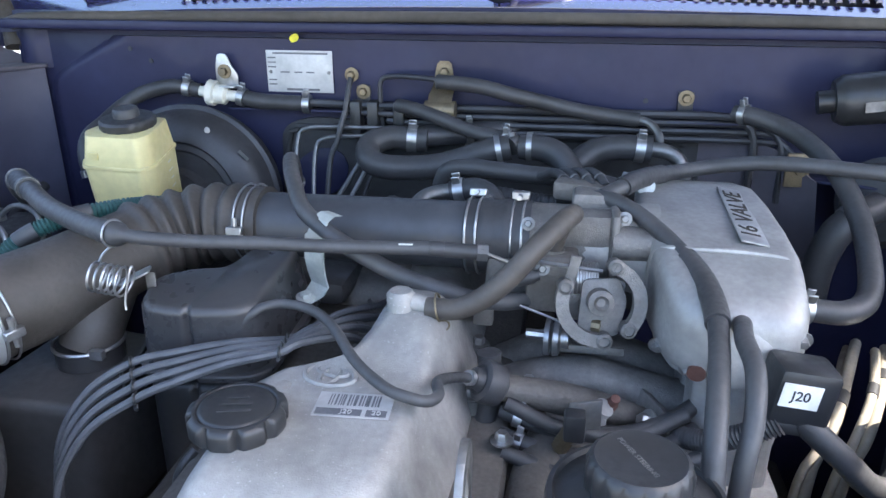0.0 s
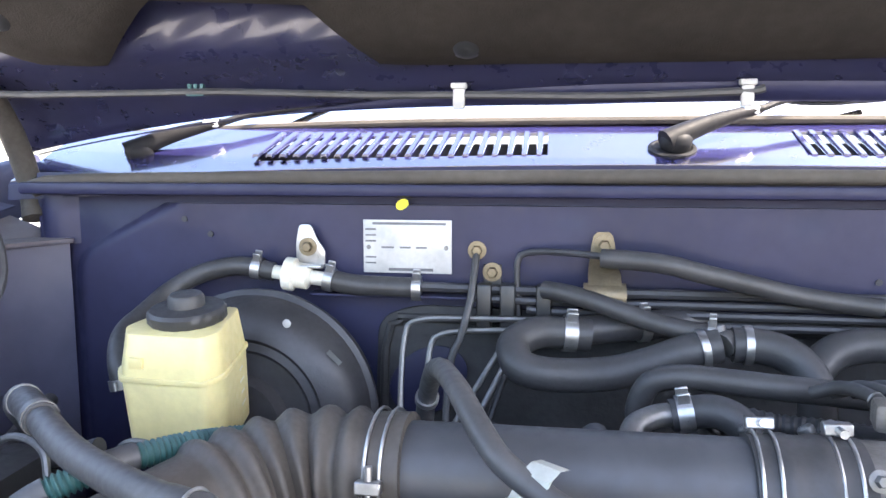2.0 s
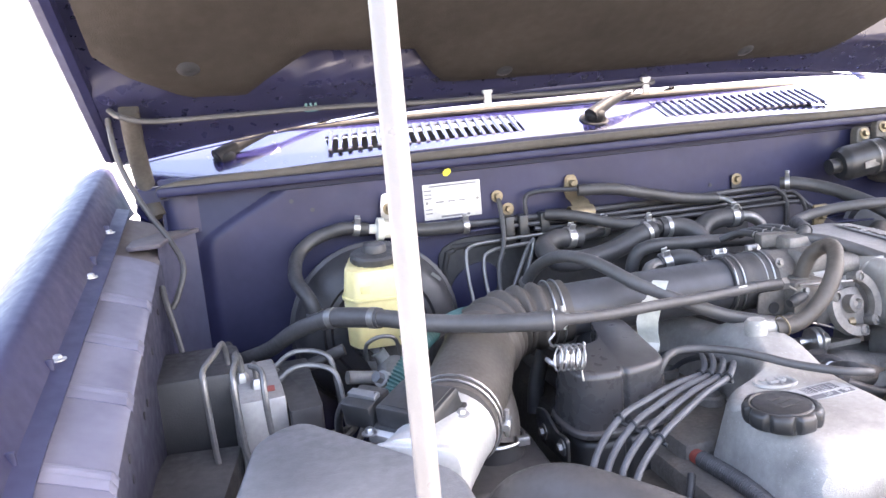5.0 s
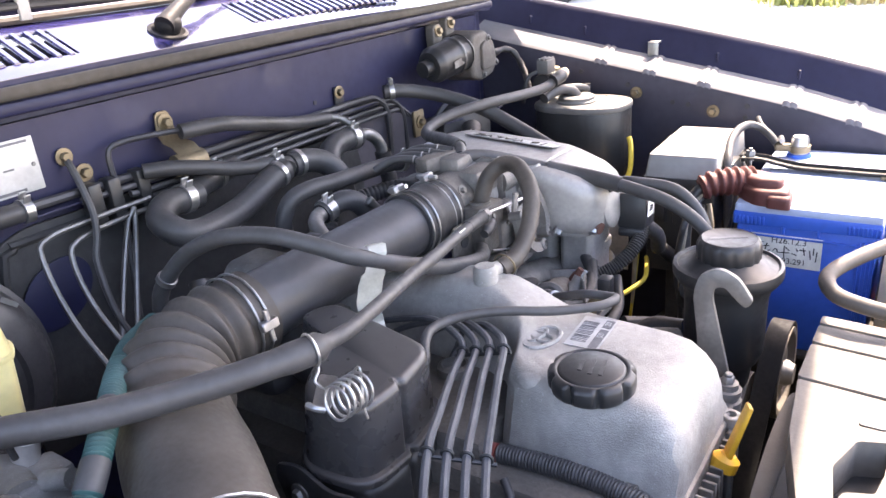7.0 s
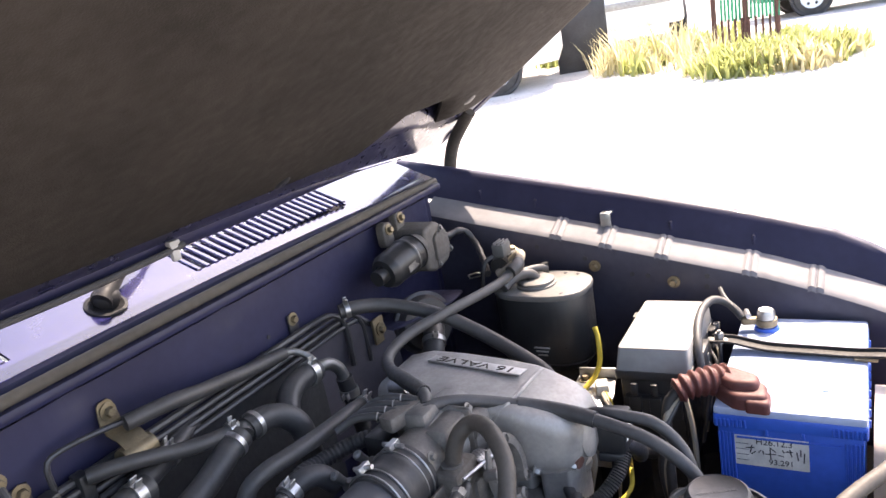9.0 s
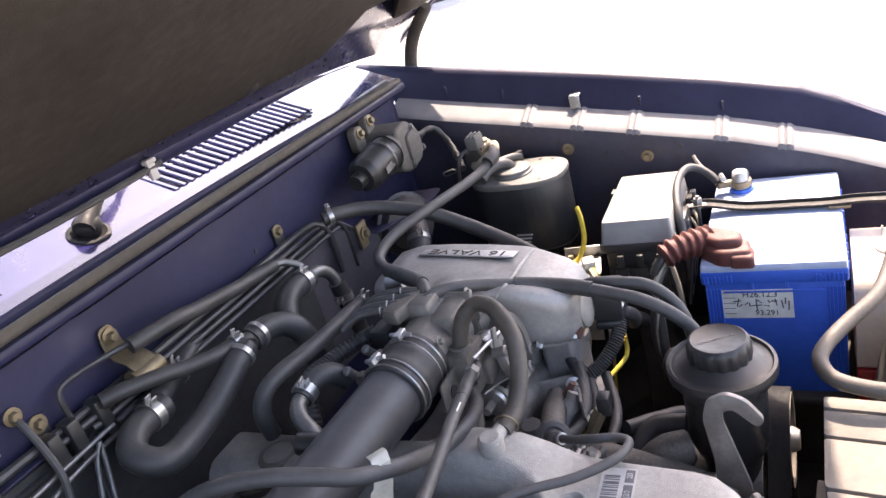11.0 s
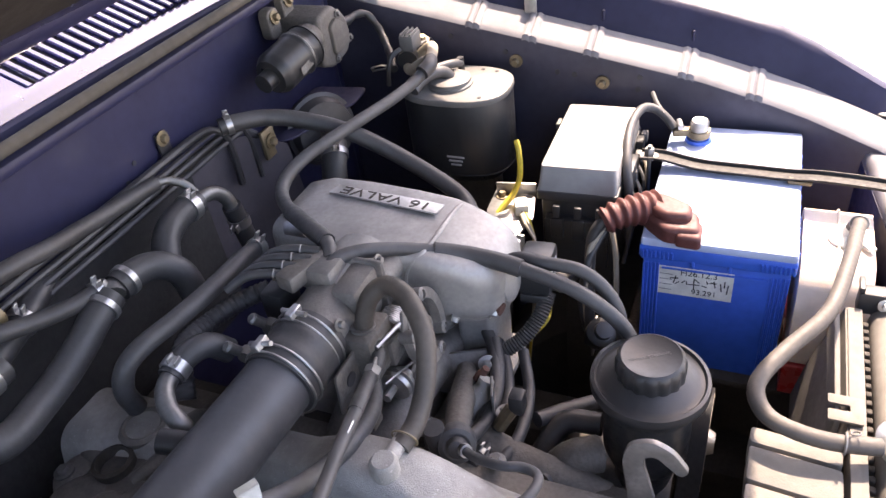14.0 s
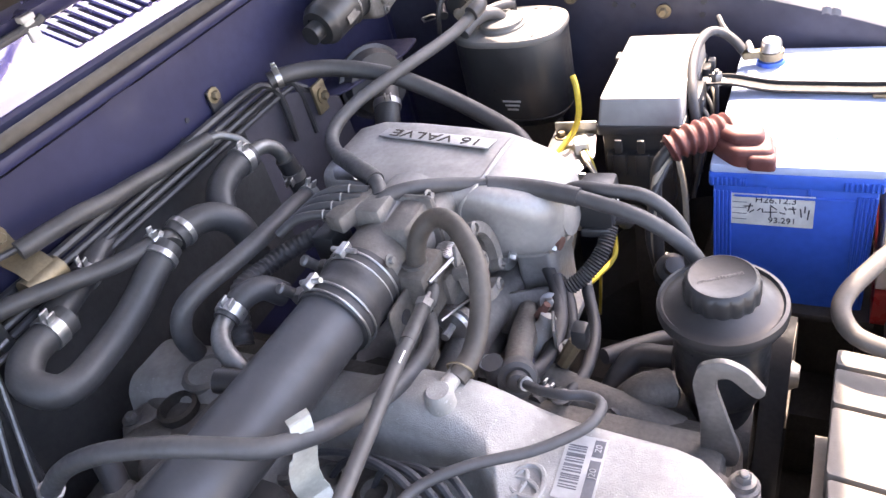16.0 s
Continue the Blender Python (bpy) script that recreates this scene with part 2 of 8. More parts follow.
# ---- shapes ----


class Geo:
    """A bag of vertices and faces."""

    def __init__(self):
        self.v, self.f = [], []

    def add(self, verts, faces, m=None):
        base = len(self.v)
        self.v += [tuple(m @ Vector(p)) if m is not None else tuple(p) for p in verts]
        self.f += [tuple(base + i for i in f) for f in faces]
        return self

    def join(self, other, m=None):
        return self.add(other.v, other.f, m)


def spline(points, n):
    """n points along a smooth curve through the given ones."""
    p = [Vector(q) for q in points]
    if len(p) == 2:
        return [p[0].lerp(p[1], i / (n - 1)) for i in range(n)]
    p = [2 * p[0] - p[1], *p, 2 * p[-1] - p[-2]]
    lengths = [0.0]
    for a, c in zip(p[1:-1], p[2:-1]):
        lengths.append(lengths[-1] + (c - a).length)
    out = []
    for i in range(n):
        s = lengths[-1] * i / (n - 1)
        k = max(j for j in range(len(lengths) - 1) if lengths[j] <= s + 1e-9)
        u = (s - lengths[k]) / max(1e-9, lengths[k + 1] - lengths[k])
        a, b, c, d = p[k:k + 4]
        out.append(0.5 * ((2 * b) + (c - a) * u + (2 * a - 5 * b + 4 * c - d) * u * u + (3 * b - a - 3 * c + d) * u ** 3))
    return out


def tube(points, r, n=24, seg=10, cap=True, straight=False):
    """A round tube along a path; r is a number or a function of 0..1."""
    c = spline(points, n) if not straight else [Vector(q) for q in points]
    n = len(c)
    g = Geo()
    t0 = (c[1] - c[0]).normalized()
    side = t0.orthogonal().normalized()
    for i in range(n):
        t = (c[min(i + 1, n - 1)] - c[max(i - 1, 0)]).normalized()
        side = (side - t * side.dot(t)).normalized()
        up = t.cross(side)
        rad = r(i / (n - 1)) if callable(r) else r
        for k in range(seg):
            a = 2 * math.pi * k / seg
            g.v.append(tuple(c[i] + rad * (math.cos(a) * side + math.sin(a) * up)))
    for i in range(n - 1):
        for k in range(seg):
            a, b = i * seg + k, i * seg + (k + 1) % seg
            g.f.append((a, b, b + seg, a + seg))
    if cap:
        g.f.append(tuple(range(seg - 1, -1, -1)))
        g.f.append(tuple((n - 1) * seg + k for k in range(seg)))
    return g


def lathe(profile, seg=28, m=None, wave=None):
    """Turns (radius, height) pairs about z. wave(angle, height) scales the radius."""
    g = Geo()
    for r, z in profile:
        for k in range(seg):
            a = 2 * math.pi * k / seg
            q = r * (wave(a, z) if wave else 1.0)
            p = Vector((q * math.cos(a), q * math.sin(a), z))
            g.v.append(tuple(m @ p) if m is not None else tuple(p))
    for i in range(len(profile) - 1):
        for k in range(seg):
            a, b = i * seg + k, i * seg + (k + 1) % seg
            g.f.append((a, b, b + seg, a + seg))
    g.f.append(tuple(range(seg - 1, -1, -1)))
    g.f.append(tuple((len(profile) - 1) * seg + k for k in range(seg)))
    return g


def from_bmesh(bm, m=None):
    bm.verts.index_update()
    g = Geo().add([v.co for v in bm.verts], [[v.index for v in f.verts] for f in bm.faces], m)
    bm.free()
    return g


def rbox(sx, sy, sz, bevel=0.003, m=None, segments=2, taper=1.0):
    """A box standing on z = 0 with rounded edges; taper scales its top."""
    bm = bmesh.new()
    bmesh.ops.create_cube(bm, size=1.0)
    for v in bm.verts:
        k = taper if v.co.z > 0 else 1.0
        v.co = Vector((v.co.x * sx * k, v.co.y * sy * k, (v.co.z + 0.5) * sz))
    if bevel:
        bmesh.ops.bevel(bm, geom=bm.edges[:], offset=bevel, segments=segments, affect="EDGES", profile=0.5)
    return from_bmesh(bm, m)


def prism(outline, h, bevel=0.0, m=None, segments=2, top=None, wall=0.0):
    """An outline in x, y raised by h along z, with its edges rounded; top: a second outline for the upper face."""
    bm = bmesh.new()
    n = len(outline)
    lo = [bm.verts.new((x, y, 0)) for x, y in outline]
    hi = [bm.verts.new((x, y, h)) for x, y in (top or outline)]
    bm.faces.new(lo[::-1])
    bm.faces.new(hi)
    for i in range(n):
        bm.faces.new((lo[i], lo[(i + 1) % n], hi[(i + 1) % n], hi[i]))
    bmesh.ops.recalc_face_normals(bm, faces=bm.faces[:])
    if bevel:
        bmesh.ops.bevel(bm, geom=bm.edges[:], offset=bevel, segments=segments, affect="EDGES", profile=0.5, clamp_overlap=True)
    return from_bmesh(bm, m)


def puck(outline, h, bevel, m=None, segments=5, top=None):
    """A moulded box: an outline raised by h, narrowing to top, with a wide round upper edge."""
    top = top or outline
    n = len(outline)
    mid = sum((Vector(p) for p in top), Vector((0, 0))) / n
    way = [(mid - Vector(p)).normalized() for p in top]
    bm = bmesh.new()
    rings = [[bm.verts.new((x, y, 0)) for x, y in outline]]
    for k in range(segments + 1):
        a = math.pi / 2 * k / segments
        c, s = bevel * (1 - math.cos(a)), bevel * math.sin(a)
        rings.append([bm.verts.new((p[0] + w.x * c, p[1] + w.y * c, h - bevel + s)) for p, w in zip(top, way)])
    for a, b in zip(rings, rings[1:]):
        for i in range(n):
            bm.faces.new((a[i], a[(i + 1) % n], b[(i + 1) % n], b[i]))
    bm.faces.new(rings[0][::-1])
    bm.faces.new(rings[-1])
    bmesh.ops.recalc_face_normals(bm, faces=bm.faces[:])
    return from_bmesh(bm, m)


def rounded(outline, r, n=4):
    """The outline with its corners rounded by r."""
    out, k = [], len(outline)
    for i in range(k):
        p, a, b = Vector(outline[i]), Vector(outline[i - 1]), Vector(outline[(i + 1) % k])
        da, db = a - p, b - p
        d = min(r, da.length * 0.45, db.length * 0.45)
        s, e = p + da.normalized() * d, p + db.normalized() * d
        for j in range(n + 1):
            u = j / n
            q = (1 - u) ** 2 * s + 2 * u * (1 - u) * p + u * u * e
            out.append((q.x, q.y))
    return out


def aim(origin, way, turn=0.0):
    """A pose whose z points along way."""
    q = Vector(way).to_track_quat("Z", "Y").to_matrix().to_4x4()
    return Matrix.Translation(origin) @ q @ Matrix.Rotation(radians(turn), 4, "Z")


def ring(origin, way, r, wire, seg=28, sub=6):
    g = Geo()
    for i in range(seg):
        a = 2 * math.pi * i / seg
        for k in range(sub):
            b = 2 * math.pi * k / sub
            g.v.append(((r + wire * math.cos(b)) * math.cos(a), (r + wire * math.cos(b)) * math.sin(a), wire * math.sin(b)))
    for i in range(seg):
        for k in range(sub):
            j, q = (i + 1) % seg, (k + 1) % sub
            g.f.append((i * sub + k, j * sub + k, j * sub + q, i * sub + q))
    return Geo().join(g, aim(origin, way))


# ---- things and parts ----


def thing(name, at, label, category, group="", kind=""):
    """An empty at the thing's base, the parent of its parts."""
    ob = new(name)
    ob.empty_display_size = 0.02
    ob.location = at
    return tagged(ob, label, category, group, kind)


def world_of(ob):
    p = Vector((0, 0, 0))
    while ob is not None:
        p += ob.location
        ob = ob.parent
    return p


def solid(name, geo, mat, sharp=38):
    """One mesh object, its origin at its own base."""
    lo = [min(p[k] for p in geo.v) for k in range(3)]
    hi = [max(p[k] for p in geo.v) for k in range(3)]
    o = Vector(((lo[0] + hi[0]) / 2, (lo[1] + hi[1]) / 2, lo[2]))
    me = bpy.data.meshes.new(name)
    me.from_pydata([tuple(Vector(p) - o) for p in geo.v], [], geo.f)
    me.validate()
    me.polygons.foreach_set("use_smooth", [True] * len(me.polygons))
    me.set_sharp_from_angle(angle=radians(sharp))
    me.materials.append(mat)
    me.update()
    ob = new(name, me)
    ob.location = o
    return ob


def part(name, geo, mat, parent, label="", sharp=38):
    ob = solid(name, geo, mat, sharp)
    ob.parent = parent
    ob.location = ob.location - world_of(parent)
    if label:
        ob["label"] = label
    return ob


def whole(name, geo, mat, label, category, group="", kind="", sharp=38):
    return tagged(solid(name, geo, mat, sharp), label, category, group, kind)


def bolt_geo(at, way, r=0.006, h=0.005, washer=1.7):
    m = aim(at, way)
    g = lathe([(r * washer, 0), (r * washer, r * 0.3), (r * 1.15, r * 0.35)], 16, m)
    g.join(lathe([(r, r * 0.3), (r, h), (r * 0.8, h + r * 0.25)], 6, m))
    return g


def band_clamp(parent, at, way, r, width=0.010, mat=None, tang=(0, 0, 1)):
    """A flat spring clamp with two raised tangs."""
    m = aim(at, way)
    g = lathe([(r, -width / 2), (r + 0.0015, -width / 2), (r + 0.0015, width / 2), (r, width / 2)], 22, m)
    w = Vector(way).normalized()
    t = (Vector(tang) - w * Vector(tang).dot(w)).normalized()
    s = w.cross(t)
    for k in (-1, 1) if width > 0.0075 else ():
        base = Vector(at) + t * r + s * 0.004 * k
        x = Matrix((s, w, t)).transposed().to_4x4()
        x.translation = base
        g.join(rbox(0.0025, width * 0.8, 0.010, 0.0006, x, 1))
    return part("hose_clamp", g, mat or ZINC, parent, "bright zinc spring clamp")


def wire_clamp(parent, at, way, r, screw=(0, 0, 1)):
    """Two loops of wire drawn together by a screw."""
    w = Vector(way).normalized()
    g = Geo()
    for k in (-0.0055, 0.0055):
        g.join(ring(Vector(at) + w * k, w, r + 0.0012, 0.0013))
    t = (Vector(screw) - w * Vector(screw).dot(w)).normalized()
    p = Vector(at) + t * (r + 0.006)
    s = w.cross(t)
    g.join(tube([p - s * 0.014, p + s * 0.016], 0.0028, 2, 8))
    x = Matrix((s, w, t)).transposed().to_4x4()
    x.translation = p - t * 0.004
    g.join(rbox(0.009, 0.018, 0.008, 0.001, x, 1))
    return part("hose_clamp", g, ZINC, parent, "twin-wire screw clamp")

# ---- structure: ground, body shell, bonnet ----


def at_y(table, y):
    """A value between the rows (y, value) of a table."""
    t = sorted(table)
    return float(np.interp(y, [a for a, _ in t], [b for _, b in t]))


def loft(loops, cap=True):
    g = Geo()
    n = len(loops[0])
    for lp in loops:
        g.v += [tuple(p) for p in lp]
    for i in range(len(loops) - 1):
        for k in range(n):
            a, b = i * n + k, i * n + (k + 1) % n
            g.f.append((a, b, b + n, a + n))
    if cap:
        g.f.append(tuple(range(n - 1, -1, -1)))
        g.f.append(tuple((len(loops) - 1) * n + k for k in range(n)))
    return g


def strip(rows, thick, way):
    """A sheet from rows of points, thickened along way."""
    g = Geo()
    n = len(rows[0])
    d = Vector(way) * thick
    for r in rows:
        g.v += [tuple(p) for p in r]
    base = len(g.v)
    for r in rows:
        g.v += [tuple(Vector(p) + d) for p in r]
    m = len(rows)
    for i in range(m - 1):
        for k in range(n - 1):
            a = i * n + k
            g.f.append((a, a + 1, a + n + 1, a + n))
            g.f.append((base + a, base + a + n, base + a + n + 1, base + a + 1))
    edge = [(0, k) for k in range(n)] + [(i, n - 1) for i in range(1, m)] + [(m - 1, k) for k in range(n - 2, -1, -1)] + [(i, 0) for i in range(m - 2, 0, -1)]
    for (i, k), (j, q) in zip(edge, edge[1:] + edge[:1]):
        a, b = i * n + k, j * n + q
        g.f.append((a, base + a, base + b, b))
    return g


def ground_height(x, y):
    d = math.hypot(x, y)
    return 0.62 * min(1.0, max(0.0, (d - 2.5) / 8.5)) ** 1.2 * (1 if x > 0 else 0.4)


rows = []
for i in range(40):
    r = 0.6 * (1.21 ** i)
    rows.append([(r * math.cos(a) * 1.0, r * math.sin(a), ground_height(r * math.cos(a), r * math.sin(a)) if r < 900 else 0.5)
                 for a in [2 * math.pi * k / 64 for k in range(65)]])
rows.insert(0, [(0, 0, 0)] * 65)
whole("ground", strip(rows, -0.05, (0, 0, 1)), GRAVEL, "sunlit pale gravel yard", "ground", kind="structure")

# body shell
FIRE_Y = 1.052
LEDGE = [(1.09, 1.218), (1.05, 1.210), (0.968, 1.193), (0.695, 1.140), (0.418, 1.083), (0.223, 1.030), (0.08, 0.99)]
CREST = [(1.30, 1.325), (1.08, 1.282), (0.69, 1.208), (0.50, 1.168), (0.326, 1.127), (0.17, 1.055), (0.05, 0.98)]
BOW = [(1.3, 0.0), (0.45, 0.0), (0.30, -0.012), (0.17, -0.05), (0.05, -0.13)]
MID = -0.135


def fender(name, side):
    def put(x, y, z):
        return (MID + side * (x - MID), y, z)
    inner, outer = [], []
    ys = [1.085 - i * 0.05 for i in range(22)]
    for y in [1.185, 1.135] + ys:
        zl, zt, b = at_y(LEDGE, y), at_y(CREST, y), at_y(BOW, y)
        if y < 1.09:
            inner.append([put(x + b, y, z) for x, z in ((0.600, 0.44), (0.597, 0.80), (0.595, zl - 0.055), (0.595, zl - 0.022), (0.598, zl - 0.013),
                                                    (0.606, zl - 0.0095), (0.630, zl - 0.0005), (0.652, zl + 0.0065))])
        outer.append([put(x + b, y, z) for x, z in ((0.653, zl + 0.004), (0.657, zl + 0.012), (0.676, zt - 0.012), (0.682, zt - 0.003), (0.690, zt), (0.699, zt - 0.001), (0.722, zt - 0.012), (0.752, zt - 0.034),
                                                    (0.782, zt - 0.070), (0.802, zt - 0.13), (0.815, zt - 0.24), (0.80, 0.45))])
    apron = whole("wall_" + name, strip(inner, 0.002 * side, (1, 0, 0)), PAINT_APRON, "dusty blue painted inner wing panel with dusty ledge", "inner wing", kind="structure")
    f = thing("fender_" + name, put(0.75, 0.5, 0.45), "dark blue front fender with folded inner flange", "fender", kind="structure")
    part("outer_skin", strip(outer, 0.0015 * side, (-1, 0, 0)), PAINT, f)
    top = [[put(x + at_y(BOW, y), y, at_y(LEDGE, y) + dz) for x, dz in ((0.596, -0.0145), (0.600, -0.0105), (0.607, -0.0072), (0.630, 0.0017), (0.651, 0.0085))] for y in ys]
    # the east top takes the sunlit tone, the west top the sky-tinted one
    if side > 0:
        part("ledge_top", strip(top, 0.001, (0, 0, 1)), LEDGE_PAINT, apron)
    else:
        part("ledge_top", strip(top[3:], 0.001, (0, 0, 1)), PAINT_HAZY, apron)
        part("dusty_ledge", strip(top[:4], 0.0012, (0, 0, 1)), PAINT_DUSTY, apron, "blue paint under sandy dust")
        part("inner_flange", strip([[put(x + at_y(BOW, y), y, at_y(LEDGE, y) + dz) for x, dz in ((0.643, 0.020), (0.654, 0.022), (0.668, 0.026), (0.674, 0.034))] for y in ys], 0.002, (0, 0, 1)), PAINT, f)
        for y in (0.98, 0.82, 0.62):
            part("flange_bolt", bolt_geo(put(0.660, y, at_y(LEDGE, y) + 0.024), (0, 0, 1), 0.005, 0.004), ZINC, f)
    # pressed ribs across the ledge
    for y in (0.80, 0.705, 0.605, 0.46, 0.36) if side > 0 else (0.80, 0.695, 0.59, 0.47, 0.36):
        zl = at_y(LEDGE, y)
        section = [(dy, dz) for dy, dz in ((-0.012, 0.0), (-0.007, 0.0035), (-0.003, 0.0035), (0.0, 0.0005), (0.003, 0.0035), (0.007, 0.0035), (0.012, 0.0))]
        across = ((0.5945, -0.018), (0.599, -0.0105), (0.607, -0.0072), (0.630, 0.0017), (0.650, 0.0085))
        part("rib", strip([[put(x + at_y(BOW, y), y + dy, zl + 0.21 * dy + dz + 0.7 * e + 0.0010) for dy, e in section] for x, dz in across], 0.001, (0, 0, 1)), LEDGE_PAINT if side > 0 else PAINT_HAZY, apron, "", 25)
    for y in (0.98, 0.86, 0.60, 0.46):
        m = Matrix.Translation(put(0.662, y, at_y(LEDGE, y) + 0.014))
        part("gusset", rbox(0.008, 0.005, 0.022, 0.002, m), PAINT, f)
    return apron, f


apron_r, fender_r = fender("east", 1)
apron_l, fender_l = fender("west", -1)

# firewall with its raised main panel
wall = whole("wall_north", rbox(1.462, 0.012, 0.84, 0.002, Matrix.Translation((MID, FIRE_Y + 0.018, 0.44))), PAINT, "dark blue painted firewall", "firewall", kind="structure")
DENTS = (-0.585, -0.235, 0.005, 0.33)


def panel_y(x, z):
    """The raised main panel: proud by 13 mm, rounded off at its edge, with soft dents under the flange."""
    edge = min(0.585 - x, x + 0.826 - 0.006 * math.log1p(math.exp((z - 1.183) / 0.006)) * 1.9)
    u = min(1.0, max(0.0, edge / 0.026))
    rise = 0.012 * u * u * (3 - 2 * u)
    dent = sum(0.0030 * math.exp(-((x - d) / 0.021) ** 4) / (1 + math.exp((1.226 - z) / 0.006)) for d in DENTS)
    seam = 0.0012 * math.exp(-((x + 0.125) / 0.004) ** 2)
    return FIRE_Y + 0.013 - rise + dent + seam


zs = [0.60, 0.75, 0.90, 1.0, 1.06] + [1.09 + 0.006 * k for k in range(27)]
xs = [-0.835 + 0.004 * k for k in range(28)] + [-0.722 + 0.009 * k for k in range(145)] + [0.585]
part("raised_panel", strip([[(x, panel_y(x, z), z) for x in xs] for z in zs], 0.012, (0, 1, 0)), PAINT, wall, "", 60)
part("top_flange", rbox(1.462, 0.055, 0.014, 0.004, Matrix.Translation((MID, FIRE_Y + 0.005, 1.256))), PAINT, wall)
for x, z in ((-0.673, 1.228), (-0.642, 1.211), (0.075, 1.172), (0.055, 1.155)):
    part("hole_plug", lathe([(0.0035, 0), (0.0035, 0.001)], 12, aim((x, FIRE_Y, z), (0, -1, 0))), INK, wall)
# dark pad on the lower firewall, a pressed flange above it and an access hole with a blue blank
pad = rounded([(-0.455, 0.86), (0.165, 0.86), (0.165, 1.130), (-0.405, 1.136), (-0.445, 1.120)], 0.02)
part("firewall_pad", prism(pad, 0.006, 0.002, Matrix.Translation((0, FIRE_Y + 0.001, 0)) @ Matrix.Rotation(radians(90), 4, "X")), HEAT_PAD, wall, "dusty black insulating pad")
part("pad_ridge", tube([(-0.440, 1.046, 0.90), (-0.436, 1.046, 1.09), (-0.415, 1.046, 1.118), (-0.37, 1.046, 1.122), (0.13, 1.046, 1.116)], 0.005, 50, 8), HEAT_PAD, wall)
part("pipe_flange", prism(rounded([(-0.52, 1.030), (0.20, 1.026), (0.20, 1.056), (-0.52, 1.056)], 0.006), 0.003, 0.001, Matrix.Translation((0, 0, 1.1465))), PAINT, wall)
hole = [(-0.388 + 0.042 * math.cos(a) + 0.012 * math.sin(a), 1.052 + 0.040 * math.sin(a)) for a in [2 * math.pi * k / 32 for k in range(32)]]
part("access_blank", prism(hole, 0.003, 0.001, Matrix.Translation((0, 1.0445, 0)) @ Matrix.Rotation(radians(90), 4, "X")), PAINT, wall, "blue painted blank in the pad")
# footwell panel: the pale coat puts bounced sunlight into its colour
part("footwell_panel", strip([[(0.150, 1.046, 1.135), (0.20, 1.038, 1.132), (0.245, 1.018, 1.118), (0.29, 0.985, 1.085)], [(0.150, 1.048, 1.05), (0.20, 1.042, 1.05), (0.25, 1.022, 1.03), (0.30, 0.985, 1.0)], [(0.150, 1.048, 0.90), (0.20, 1.042, 0.90), (0.25, 1.022, 0.90), (0.30, 0.985, 0.90)]], 0.003, (0.3, 0.9, 0.1)), PAINT_DUSTY, wall, "blue footwell panel toned pale for bounced sun")
# west corner: dusty ledge, slanted panel and short column under the cowl
part("corner_ledge", prism(rounded([(-0.905, 0.93), (-0.862, 0.93), (-0.852, 0.985), (-0.832, 1.030), (-0.812, 1.060), (-0.905, 1.060)], 0.012), 0.006, 0.002, Matrix.Translation((0, 0, 1.197))), PAINT_DUSTY, wall, "blue paint under sandy dust")
slant = [[(-0.866, 0.95, z), (-0.862, 0.985, z), (-0.852, 1.012, z), (-0.838, 1.036, z), (-0.822, 1.056, z)] for z in (0.62, 0.9, 1.08, 1.18, 1.199)]
part("corner_panel", strip(slant, 0.004, (-0.5, 0.8, 0)), PAINT_HAZY, wall, "blue paint under dust, with sky sheen in its colour", 60)
part("cowl_column", puck(rounded([(-0.868, 1.070), (-0.852, 1.056), (-0.835, 1.056), (-0.795, 1.070)], 0.012), 0.064, 0.003, Matrix.Translation((0, 0, 1.196)), 3), PAINT, wall)

for y, z in ((0.745, 1.108), (0.659, 1.078), (0.631, 1.075), (0.528, 1.076), (0.530, 1.056), (0.839, 1.131)):
    for s in (1, -1):
        part("panel_hole", lathe([(0.0045, 0), (0.0045, 0.0012)], 12, aim((MID + s * (0.5945 - MID), y, z), (-s, 0, 0))), INK, apron_r if s > 0 else apron_l)

# rubber seal along the cowl lip
seal_path = [(-0.865, 1.048, 1.262), (-0.80, 1.044, 1.272), (-0.4, 1.040, 1.277), (0.0, 1.040, 1.279), (0.4, 1.042, 1.276), (0.56, 1.046, 1.272), (0.615, 1.056, 1.268)]
whole("trim_cowl_seal", tube(seal_path, 0.0075, 60, 10).join(tube([(x, y + 0.012, z - 0.006) for x, y, z in seal_path], 0.006, 60, 8)), SEAL,
      "dusty rubber weather seal along the cowl lip", "weather seal", kind="structure")

# cowl panel: strips round two louvred openings


def cowl_z(y):
    return 1.285 + (y - 1.05) * 0.43


def cowl_patch(x0, x1, y0, y1, n=8):
    rr = [[(x0 + (x1 - x0) * k / n, y, cowl_z(y) - 0.02 * ((x0 + (x1 - x0) * k / n - MID) / 0.75) ** 2) for k in range(n + 1)] for y in (y0, (y0 + y1) / 2, y1)]
    return strip(rr, -0.004, (0, 0, 1))


VENTS = ((-0.60, -0.261), (0.011, 0.365))
cowl = thing("cowl", (MID, 1.06, 1.276), "dark blue cowl panel with two louvred air intakes", "cowl panel", kind="structure")
part("lip_panel", cowl_patch(-0.90, 0.63, 1.064, 1.088, 24), PAINT_OUT, cowl)
lip = [[(-0.90 + 1.53 * k / 24, y, z - 0.02 * ((-0.90 + 1.53 * k / 24 - MID) / 0.75) ** 2) for k in range(25)] for y, z in ((1.064, 1.290), (1.060, 1.286), (1.058, 1.268))]
part("lip_fold", strip(lip, 0.003, (0, 1, 0)), PAINT, cowl)
part("rear_panel", cowl_patch(-0.90, 0.63, 1.150, 1.20, 24), PAINT_OUT, cowl)
